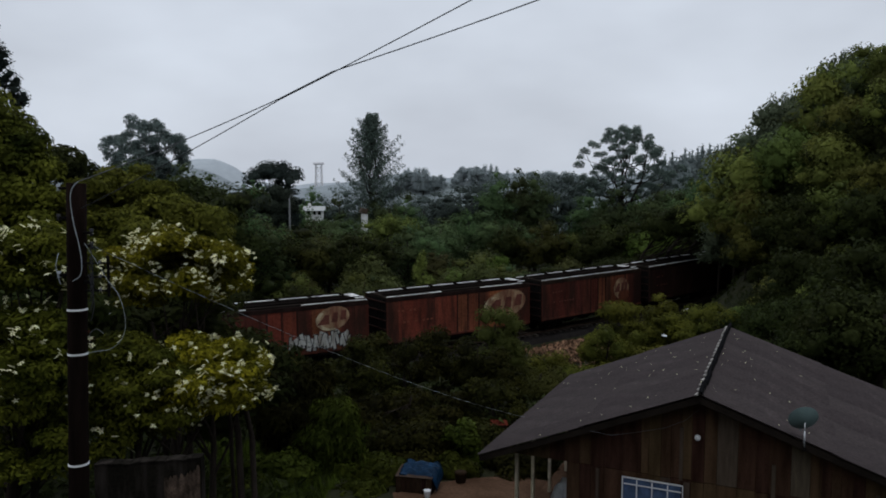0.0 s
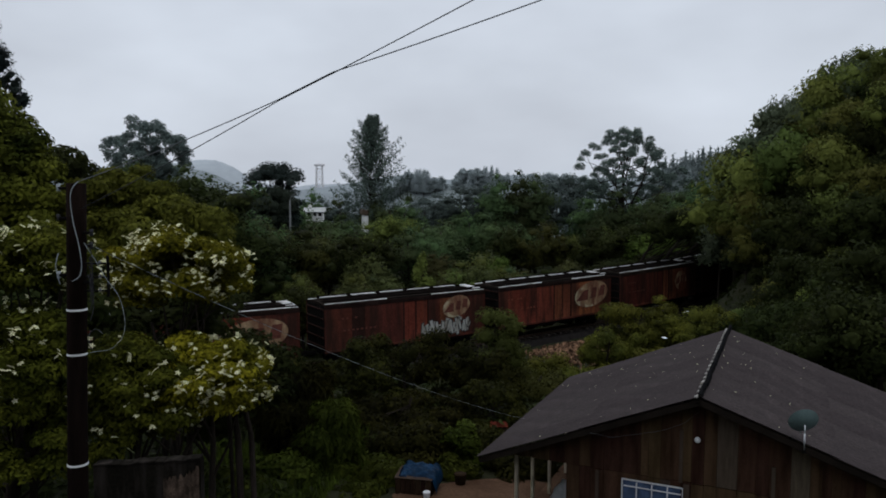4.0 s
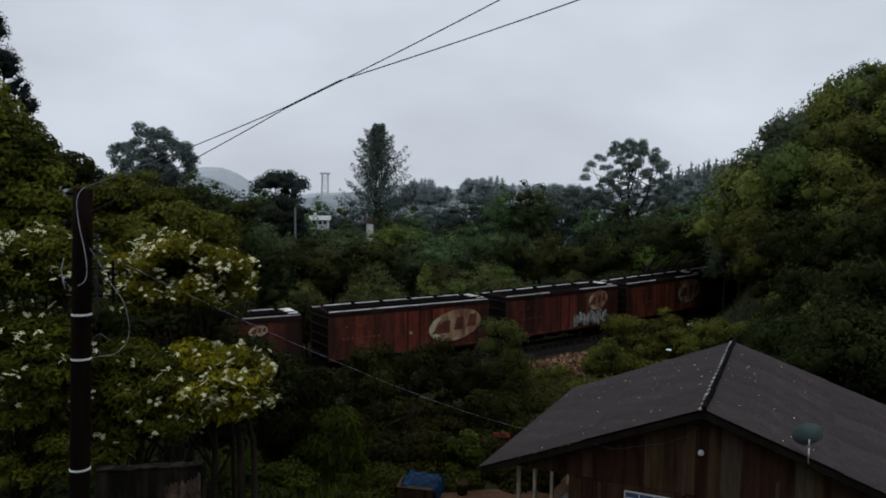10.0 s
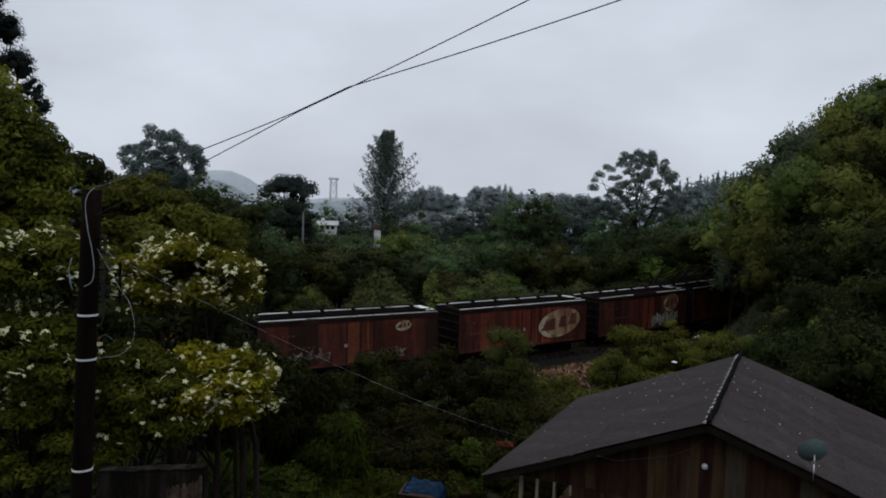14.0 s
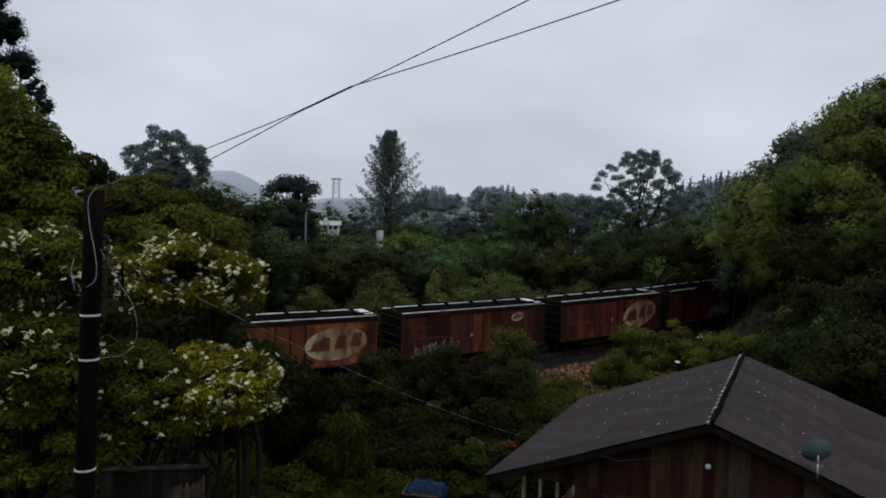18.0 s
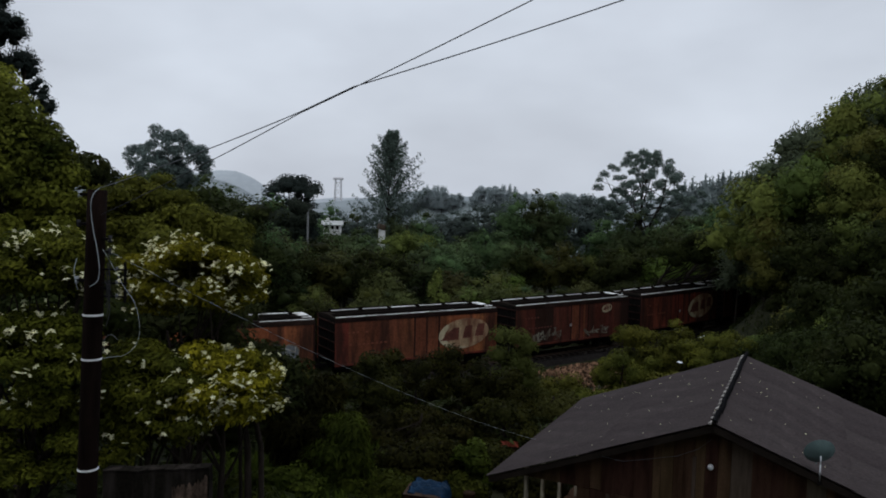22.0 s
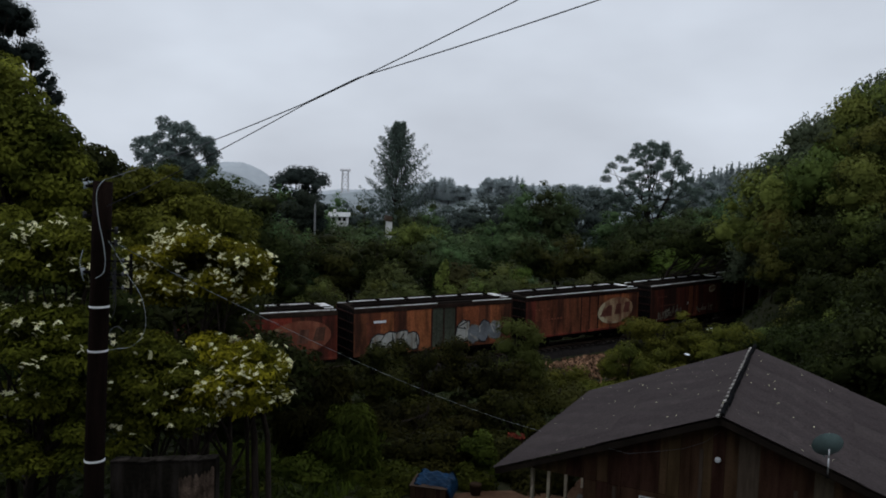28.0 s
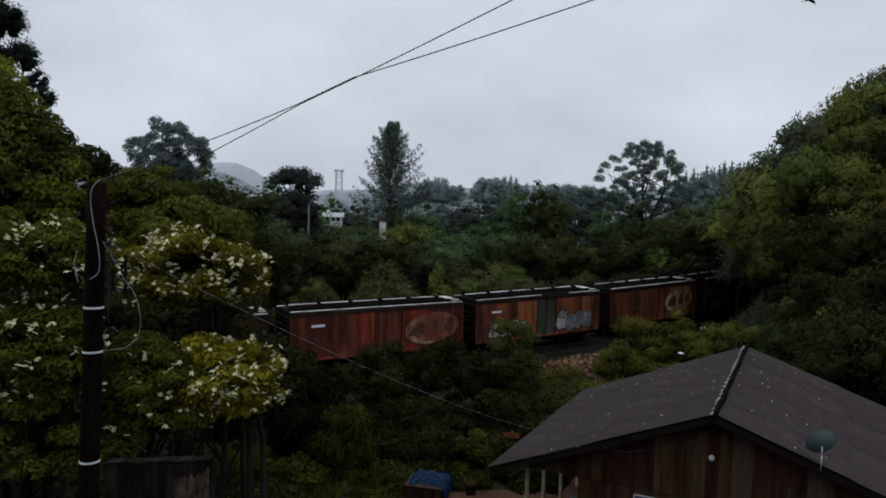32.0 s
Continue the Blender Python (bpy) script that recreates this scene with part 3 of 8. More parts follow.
def build_railway():
    base = thing("railway_track", "metre-gauge railway track curving past the woods", "railway", kind="structure")
    bm = bmesh.new()
    prof = [(-2.4, -0.75), (-1.5, -0.28), (1.5, -0.28), (2.4, -0.75)]
    prev = None
    for s in range(-110, 171, 3):
        row = []
        for side, dz in prof:
            x, y, z, a = track(s, side)
            row.append(bm.verts.new((x, y, z + dz)))
        if prev:
            for k in range(3):
                bm.faces.new((prev[k], row[k], row[k + 1], prev[k + 1]))
        prev = row
    part("ballast_bed", bm, M["ballast"], base, "dark oily ballast")
    for side in (-0.53, 0.53):
        bm = bmesh.new()
        prev = None
        for s in range(-110, 171, 2):
            x, y, z, a = track(s, side)
            nx, ny = -math.sin(a), math.cos(a)
            row = [bm.verts.new((x + nx * w, y + ny * w, z + h)) for w, h in
                   ((-0.06, -0.14), (-0.012, -0.11), (-0.012, -0.03), (-0.035, 0), (0.035, 0), (0.012, -0.03), (0.012, -0.11), (0.06, -0.14))]
            if prev:
                for k in range(7):
                    bm.faces.new((prev[k], row[k], row[k + 1], prev[k + 1]))
            prev = row
        part("rail", bm, M["rail"], base, "worn steel rail")
    bm = bmesh.new()
    box(bm, 0, 0, 0, 0.22, 2.0, 0.16, bevel=0.015)
    first = part("sleeper", bm, M["sleeper"], base)
    k = 0
    for i in range(-40, 125):
        x, y, z, a = track(i * 0.62)
        ob = first if k == 0 else new("sleeper", first.data)
        ob.parent = base
        ob.matrix_basis = Matrix.Translation((x, y, z - 0.22)) @ Matrix.Rotation(a, 4, "Z")
        k += 1


build_railway()


def build_rubble():
    """Loose reddish stones on the bank below the track."""
    rng = np.random.default_rng(11)
    n = 900
    vs, fs = [], []
    ico = np.array([(0, 0, 1), (0.9, 0, 0.1), (0, 0.9, -0.1), (-0.9, 0, 0.1), (0, -0.9, -0.05), (0, 0, -1)], dtype=float)
    tri = np.array([(0, 1, 2), (0, 2, 3), (0, 3, 4), (0, 4, 1), (5, 2, 1), (5, 3, 2), (5, 4, 3), (5, 1, 4)])
    for i in range(n):
        s = 15.2 + rng.normal(0, 2.0)
        side = -3.0 - abs(rng.normal(0, 2.6))
        x, y, z, a = track(s, side)
        g = gh(x, y)
        r = rng.uniform(0.08, 0.26)
        q = Euler(rng.uniform(0, 6, 3)).to_matrix()
        p = (ico * rng.uniform(0.7, 1.2, (6, 1)) * r * np.array([1.3, 1.0, 0.75])) @ np.array(q).T
        vs.append(p + np.array([x, y, g + r * 0.3]))
        fs.append(tri + 6 * i)
    ob = new("rubble", arrays_mesh("rubble", np.concatenate(vs), np.concatenate(fs), M["rubble"]))
    tagged(ob, "heap of loose reddish stones on the bank below the railway track", "rubble", kind="stuff")


build_rubble()


# ---------------------------------------------------------------- plants
def unit_ball():
    bm = bmesh.new()
    bmesh.ops.create_icosphere(bm, subdivisions=1, radius=1.0)
    v = np.array([p.co[:] for p in bm.verts])
    f = np.array([[p.index for p in q.verts] for q in bm.faces])
    bm.free()
    return v, f


BALL_V, BALL_F = unit_ball()


def leaves(rng, clumps, count, length, width, spread=0.9, up=0.35, droop=0.0, low=-0.5, core=0.66, inner=0.62, single=False, puff=0.7, outer=1.06, knob=0.5):
    """Leaf blades spread over clumps (centre, radii): arrays of corners and faces. Each blade is a kite of its own."""
    c = np.array([k[0] for k in clumps], dtype=float)
    r = np.array([k[1] for k in clumps], dtype=float)
    w = (r[:, 0] * r[:, 1] + r[:, 0] * r[:, 2] + r[:, 1] * r[:, 2])
    pick = rng.choice(len(clumps), count, p=w / w.sum())
    d = rng.normal(0, 1, (count, 3))
    d /= np.linalg.norm(d, axis=1)[:, None]
    flip = d[:, 2] < low
    d[flip, 2] *= -0.6
    d /= np.linalg.norm(d, axis=1)[:, None]
    rad = inner + (outer - inner) * rng.random(count) ** 0.6
    p = c[pick] + d * r[pick] * rad[:, None]
    nrm = d * 0.8 + rng.normal(0, spread * 0.42, (count, 3)) + np.array([0, 0, up])
    nrm /= np.linalg.norm(nrm, axis=1)[:, None]
    t = rng.normal(0, 1, (count, 3)) - np.array([0, 0, droop])
    t -= nrm * (t * nrm).sum(1)[:, None]
    t /= np.linalg.norm(t, axis=1)[:, None] + 1e-9
    b = np.cross(nrm, t)
    ln = (length * rng.uniform(0.6, 1.3, count))[:, None]
    wd = (width * rng.uniform(0.6, 1.3, count))[:, None]
    fold = nrm * ln * 0.12
    v = np.stack([p - t * ln * 0.5, p + b * wd * 0.5 + fold, p + t * ln * 0.5, p - b * wd * 0.5 + fold], 1).reshape(-1, 3)
    i = np.arange(count) * 4
    f = np.stack([i, i + 1, i + 2, i, i + 2, i + 3], 1).reshape(-1, 3)
    if single:
        v = np.stack([p - t * ln * 0.5 + b * wd * 0.55, p - t * ln * 0.5 - b * wd * 0.55 + fold, p + t * ln * 0.55], 1).reshape(-1, 3)
        f = np.arange(count * 3).reshape(-1, 3)
    # leaves shade with the roundness of the mass that they belong to
    mid, ext = c.mean(0), c.std(0) + 0.3
    whole = (p - mid) / ext
    whole /= np.linalg.norm(whole, axis=1)[:, None] + 1e-9
    soft = d * puff * knob + whole * puff * (1.15 - knob) + nrm * (1 - puff)
    soft /= np.linalg.norm(soft, axis=1)[:, None]
    tri = v[f]
    face = np.cross(tri[:, 1] - tri[:, 0], tri[:, 2] - tri[:, 0])
    per = len(f) // count
    turned = (face * np.repeat(soft, per, 0)).sum(1) < 0
    f[turned] = f[turned][:, ::-1]
    nv = np.repeat(soft, len(v) // count, 0)
    if core:
        # knobbly leafy heart of each clump, behind its outer leaves
        k = len(clumps)
        knob = rng.uniform(0.62, 1.15, (k, len(BALL_V), 1))
        cv = (c[:, None, :] + BALL_V[None] * knob * r[:, None, :] * float(core)).reshape(-1, 3)
        cf = (BALL_F[None] + (np.arange(k) * len(BALL_V))[:, None, None]).reshape(-1, 3) + len(v)
        v, f = np.concatenate([v, cv]), np.concatenate([f, cf])
        big = (c - mid) / ext
        big /= np.linalg.norm(big, axis=1)[:, None] + 1e-9
        cn = BALL_V[None] * knob + big[:, None, :] * (1.15 - knob) + rng.normal(0, 0.3, (k, len(BALL_V), 3))
        nv = np.concatenate([nv, (cn / np.linalg.norm(cn, axis=2)[:, :, None]).reshape(-1, 3)])
    return v, f, nv


def flower_stars(rng, clumps, count, size):
    """Drooping white star flowers on the outside of clumps."""
    c = np.array([k[0] for k in clumps], dtype=float)
    r = np.array([k[1] for k in clumps], dtype=float)
    # bunches sit on the outside of the crown, where no other clump covers them
    spots = []
    while len(spots) < max(2, count // 2):
        i = rng.integers(len(clumps))
        d = rng.normal(0, 1, 3)
        d[2] = abs(d[2]) * 0.8 - 0.15
        d /= np.linalg.norm(d)
        q = c[i] + d * r[i] * 1.14
        inside = (((q - c) / (r * 1.02)) ** 2).sum(1)
        inside[i] = 9
        if inside.min() > 1:
            spots.append(q)
    spots = np.array(spots)
    p = spots[rng.integers(0, len(spots), count)] + rng.normal(0, 0.05, (count, 3))
    vs, fs = [], []
    for k in range(count):
        q = np.array(Euler((rng.uniform(-0.9, 0.9), rng.uniform(-0.9, 0.9), rng.uniform(0, 6))).to_matrix())
        s = size * rng.uniform(0.7, 1.25)
        star = [(0, 0, -0.12 * s)]
        tri = []
        for j in range(5):
            a, h = 2 * math.pi * j / 5, 0.4
            star += [(0.45 * s * math.cos(a - h), 0.45 * s * math.sin(a - h), 0.05 * s), (s * math.cos(a), s * math.sin(a), -0.1 * s),
                     (0.45 * s * math.cos(a + h), 0.45 * s * math.sin(a + h), 0.05 * s)]
            tri += [(0, 1 + 3 * j, 2 + 3 * j), (0, 2 + 3 * j, 3 + 3 * j)]
        vs.append(np.array(star) @ q.T + p[k])
        fs.append(np.array(tri) + 16 * k)
    return np.concatenate(vs), np.concatenate(fs)


def clump_cloud(rng, centre, radii, count, r0, r1, shell=0.5, bottom=-0.55, flat=0.75):
    """Clumps scattered through the outer part of an uneven crown."""
    out = []
    centre, radii = np.array(centre, dtype=float), np.array(radii, dtype=float)
    while len(out) < count:
        d = rng.normal(0, 1, 3)
        d /= np.linalg.norm(d)
        if d[2] < bottom:
            continue
        k = shell + (1 - shell) * rng.random()
        k *= 0.88 + 0.24 * rng.random()
        r = rng.uniform(r0, r1)
        out.append((centre + d * radii * k, (r * rng.uniform(0.85, 1.25), r * rng.uniform(0.85, 1.25), r * flat)))
    return out


def trunk_mesh(rng, height, radius, targets, lean=(0, 0), n=7):
    """A tapered, slightly crooked trunk with limbs to the given points."""
    bm = bmesh.new()
    pts, rad = [], []
    for k in range(6):
        f = k / 5
        w = radius * 0.8 * math.sin(f * 5 + radius * 30)
        pts.append((lean[0] * f * f + w, lean[1] * f * f - w * 0.6, height * f - 0.25 * (k == 0)))
        rad.append(radius * (1.25 - 0.25 * min(1, f * 5)) * (1 - 0.62 * f))
    tube(bm, pts, rad, n)
    for c in targets:
        f = rng.uniform(0.45, 0.95)
        i = min(4, int(f * 5))
        a = Vector(pts[i]).lerp(Vector(pts[i + 1]), f * 5 - i)
        b = Vector(c)
        m = a.lerp(b, 0.5) + Vector((rng.uniform(-1, 1), rng.uniform(-1, 1), -0.6)) * 0.12 * (b - a).length
        r = radius * (1 - 0.62 * f) * 0.55
        tube(bm, [a, m, b], [r, r * 0.7, r * 0.25], 5, False)
    return bm


def make_tree(name, label, category, at, height, crown_centre, crown_radii, clumps=24, clump_r=(0.6, 1.1), count=2500, leaf=(0.4, 0.22),
              mat="leaf_mid", bark="bark", trunk_r=0.16, seed=1, lean=(0, 0), limbs=6, group="", flowers=0, flower_size=0.07, shell=0.5,
              bottom=-0.55, flat=0.75, up=0.35, droop=0.0, extra=(), core=0.66, trunks=1, single=False, inner=0.62, puff=0.7, outer=1.06, knob=0.5):
    rng = np.random.default_rng(seed)
    ob = thing(name, label, category, at, group)
    cl = clump_cloud(rng, crown_centre, crown_radii, clumps, clump_r[0], clump_r[1], shell, bottom, flat) + list(extra)
    targets = [cl[i][0] for i in rng.permutation(len(cl))[:limbs]]
    for k in range(trunks):
        sh = (0, 0) if k == 0 else (rng.uniform(-0.9, 0.9), rng.uniform(-0.6, 0.6))
        part("trunk", trunk_mesh(rng, height * 0.8, trunk_r * (1 if k == 0 else 0.75), targets if k == 0 else targets[:2], (lean[0] + sh[0], lean[1] + sh[1])),
             M[bark], ob, smooth=True, at=Matrix.Translation((sh[0] * 0.6, sh[1] * 0.6, 0)))
    v, f, nv = leaves(rng, cl, count, leaf[0], leaf[1], up=up, droop=droop, core=core, single=single, inner=inner, puff=puff, outer=outer, knob=knob)
    cr = new("crown", arrays_mesh("crown", v, f, M[mat], normals=nv))
    cr.parent = ob
    if flowers:
        v, f = flower_stars(rng, cl, flowers, flower_size)
        fl = new("blossom", arrays_mesh("blossom", v, f, M["petal"]))
        fl.parent = ob
        tagged(fl, "cream-white star-shaped flowers", kind="stuff")
    return ob


def stand(x, y, scale=1.0, turn=0.0, dz=-0.1):
    return Matrix.Translation((x, y, gh(x, y) + dz)) @ Matrix.Rotation(turn, 4, "Z") @ Matrix.Scale(scale, 4)


class Canopy:
    """Rise of the canopy as seen from the camera, built up from the near trees to the far ones: a tree that stands
    wholly behind others gets fewer leaves.
    """

    def __init__(self):
        self.rise = np.full(360, -9.0)

    def stands_out(self, x, y, top, wide, deep):
        u, w = x / y, wide / y
        lo, hi = int((u - w + 0.9) * 200), int((u + w + 0.9) * 200) + 1
        lo, hi = max(0, lo), min(360, hi)
        if lo >= hi:
            return False
        seen = bool((self.rise[lo:hi] < (top - 10.9) / y).any())
        a, b = int((u - w * 0.7 + 0.9) * 200), int((u + w * 0.7 + 0.9) * 200) + 1
        a, b = max(0, a), min(360, b)
        self.rise[a:b] = np.maximum(self.rise[a:b], (top - deep - 10.9) / y)
        return seen


# -- prototypes for the woods, each planted where its first tree stands
WOODS = "trees of the valley wood"


def build_woods():
    rng = random.Random(21)
    protos = []
    spec = [
        ("leaf_dark", "dense dark-green broadleaf tree of the valley wood", (2.7, 2.7, 3.9), 9.0),
        ("leaf_mid", "mid-green rounded broadleaf tree of the valley wood", (2.7, 2.7, 3.4), 8.6),
        ("leaf_mid", "tall mid-green broadleaf tree with an uneven crown", (2.1, 2.2, 4.2), 9.8),
        ("leaf_dark", "dark spreading broadleaf tree with a broken crown", (3.3, 3.1, 3.2), 8.2),
        ("leaf_bright", "fresh green young tree among darker woods", (2.1, 2.1, 3.1), 7.4),
        ("leaf_haze_blue", "misty blue-green broadleaf tree far across the valley", (3.6, 3.6, 3.4), 9.0),
        ("leaf_haze_blue", "misty dark tree with a tall crown far across the valley", (2.8, 2.8, 4.2), 11.0),
        ("leaf_haze_blue", "misty spreading tree far across the valley", (4.4, 4.2, 2.8), 8.5),
        ("leaf_hazy", "grey-green rounded tree on the valley side", (2.9, 2.8, 3.4), 8.8),
        ("leaf_hazy", "tall grey-green tree on the valley side", (2.2, 2.3, 4.3), 10.0),
        ("leaf_olive", "olive-green tree among the valley wood", (2.6, 2.6, 2.9), 7.8),
    ]
    protos = [(h, dict(label=label, mat=mat, rad=rad)) for mat, label, rad, h in spec]
    made = {}

    wanted = []

    def plant(k, x, y, top, turn, most=1.6):
        wide = rng.uniform(0.9, most)
        wanted.append((k, x, y, top, turn, wide * rng.uniform(0.9, 1.1), wide * rng.uniform(0.9, 1.1)))

    def plant_all():
        canopy = Canopy()
        for k, x, y, top, turn, wx, wy in sorted(wanted, key=lambda q: math.hypot(q[1], q[2])):
            h, q = protos[k]
            g = gh(x, y)
            sc = max(0.45, (top - g) / h)
            r = q["rad"]
            far = k in (5, 6, 7)
            key = (k, canopy.stands_out(x, y, g + sc * h, r[0] * sc, r[2] * sc * 0.35))
            m = Matrix.Translation((x, y, g - 0.1)) @ Matrix.Rotation(turn, 4, "Z") @ Matrix.Diagonal((sc * wx, sc * wy, sc, 1)).to_4x4()
            if key in made:
                copy_thing(made[key], m @ Matrix.Diagonal([1 / v for v in made[key].scale] + [1.0]))
                continue
            n, count, leaf = ((34, 2200, (0.24, 0.18)) if far else (50, 4000, (0.2, 0.15))) if key[1] else (14, 520, (0.46, 0.34))
            made[key] = make_tree("tree", q["label"], "tree", stand(x, y, sc, turn), h, (0, 0, h - r[2] * 1.08), r, n, (0.4, 1.05), count, leaf, q["mat"], seed=100 + k, group=WOODS, single=True,
                                  shell=0.3, bottom=-0.75, inner=0.5, core=0.56, flat=0.95, puff=0.85, outer=1.18, knob=0.3)

    # height of the canopy seen from the window: across / ahead, rise / ahead
    rim_u = [-0.6, -0.42, -0.33, -0.28, -0.25, -0.205, -0.195, -0.15, -0.14, -0.12, -0.115, -0.095, -0.09, -0.06, -0.04, 0.0, 0.04, 0.06, 0.10, 0.13, 0.16, 0.19, 0.23, 0.26, 0.30, 0.33, 0.355, 0.37, 0.42]
    rim_e = [0.06, 0.03, 0.0, -0.028, -0.032, -0.030, -0.027, -0.027, -0.028, -0.028, -0.036, -0.036, -0.026, -0.008, -0.002, 0.006, 0.024, 0.032, 0.038, 0.026, 0.032, 0.026, 0.010, -0.003, 0.0, 0.012, 0.030, 0.050, 0.07]
    y = 50.0
    while y < 165:
        step = 5.2 + (y - 50) * 0.06
        x = -0.62 * y - 6
        while x < 0.66 * y + 10:
            xx, yy = x + rng.uniform(-0.4, 0.4) * step, y + rng.uniform(-0.45, 0.45) * step
            x += step
            d = np.sqrt(((TRACK[:, 0] - xx) ** 2 + (TRACK[:, 1] - yy) ** 2).min())
            beyond = (TRACK[np.argmin((TRACK[:, 0] - xx) ** 2 + (TRACK[:, 1] - yy) ** 2), 1] < yy)
            if d < 5.2 or not beyond or math.hypot(xx + 1.75, yy - 56.5) < 2.8 or math.hypot(xx + 6.3, yy - 84) < 4 or math.hypot(xx + 5.7, yy - 77) < 3:
                continue
            top = float(np.interp(d, [5, 9, 16, 30, 50, 80, 110], [3.2, 4.4, 6.2, 8.0, 10.0, 11.4, 12.4])) + rng.uniform(-3.2, 2.0)
            # raised beside the cutting so that they shade the train
            if xx > 18 and d < 14:
                top += 4.0
            u, w = xx / yy, 3.0 / yy
            lim = min(float(np.interp(q, rim_u, rim_e)) for q in (u - w, u, u + w))
            top = min(top, 10.9 + lim * yy - rng.uniform(0.0, 1.0))
            top = max(top, gh(xx, yy) + 2.6)
            # kinds turn greyer and bluer with distance: haze painted in by their colours
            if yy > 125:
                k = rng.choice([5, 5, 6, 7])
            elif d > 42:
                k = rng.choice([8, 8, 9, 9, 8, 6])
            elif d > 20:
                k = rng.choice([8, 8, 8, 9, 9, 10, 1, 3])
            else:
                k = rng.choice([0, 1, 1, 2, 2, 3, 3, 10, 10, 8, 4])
            plant(k, xx, yy, top, rng.uniform(0, 6.28))
        y += step * 0.95
    # shrubs just beyond the line, showing above the wagons' roofs
    for n in range(34):
        xx, yy, zz, a = track(-34 + 2.3 * n + rng.uniform(-0.6, 0.6), rng.uniform(4.6, 6.4))
        if math.hypot(xx + 1.6, yy - 55.8) > 1.8:
            plant(rng.choice([0, 0, 3, 10]), xx, yy, rng.uniform(3.2, 5.0), n * 1.1)
    for k, x, y, top in ((8, -5.8, 53.6, 4.7), (10, -4.2, 55.0, 4.6), (1, 0.9, 57.5, 5.0), (10, 2.6, 58.6, 5.2), (8, -9.8, 94.0, 7.3), (9, -20.9, 121.0, 6.7), (8, -22.6, 122.0, 6.6), (8, -21.5, 123.4, 7.0), (9, -22.0, 121.6, 6.95), (8, -18.9, 120.0, 6.8), (8, -9.4, 93.0, 6.9), (9, -17.2, 80.0, 7.6), (9, -18.6, 81.0, 7.2)):
        plant(k, x, y, top, x, 1.15)
    # taller trees standing out of the canopy
    for k, x, y, top in (
            (9, 34.2, 118.0, 12.2), (8, 36.5, 118.0, 12.6), (9, 38.7, 117.0, 13.2), (9, 40.6, 116.0, 13.8), (8, 42.6, 116.0, 14.6),
            (9, -23.9, 97.0, 11.6), (9, -22.6, 104.0, 11.7), (9, -24.5, 138.0, 12.0), (9, -20.5, 140.0, 10.6),
            (8, -27.6, 68.0, 12.9), (8, -24.2, 66.0, 13.5), (9, -21.8, 64.0, 13.6), (9, -20.4, 64.0, 12.7), (8, -18.4, 62.0, 11.5), (8, -17.0, 62.0, 10.3),
            (8, -26.6, 60.0, 12.7), (8, -28.2, 60.0, 12.7), (3, -19.8, 58.0, 12.2), (0, -18.2, 57.0, 11.3), (3, -21.8, 59.0, 13.1), (0, -16.6, 57.0, 10.0), (9, -23.7, 90.0, 10.1), (8, -23.1, 96.0, 10.2), (5, -19.0, 136.0, 10.7),
            (9, -10.1, 109.0, 11.0), (8, -7.6, 106.0, 10.5), (9, -5.5, 104.0, 9.9), (5, -3.2, 125.0, 9.6), (5, 1.6, 130.0, 10.1), (6, 5.9, 118.0, 12.4),
            (9, 8.2, 112.0, 14.0), (9, 11.6, 112.0, 14.6), (9, 13.9, 112.0, 14.2), (6, 18.0, 118.0, 13.5), (6, 20.9, 122.0, 14.3), (9, 21.4, 108.0, 11.3),
            (9, 22.5, 100.0, 11.3), (8, 24.2, 96.0, 11.3), (9, 25.4, 96.0, 10.6), (8, 29.0, 97.0, 10.9), (8, 30.2, 92.0, 10.9), (9, 31.6, 94.0, 11.8),
            (0, 33.2, 86.0, 12.6), (3, 16.9, 80.0, 7.3), (0, 24.8, 82.0, 7.2), (1, 11.3, 84.0, 7.8), (0, 7.6, 86.0, 7.4), (9, 3.5, 100.0, 8.5),
            (8, -0.3, 92.0, 7.8), (0, -13.7, 80.0, 7.2), (1, -16.9, 78.0, 7.1), (9, -11.3, 90.0, 7.4)):
        plant(k, x, y, top, x * 1.7, 1.25)
    plant_all()


build_woods()


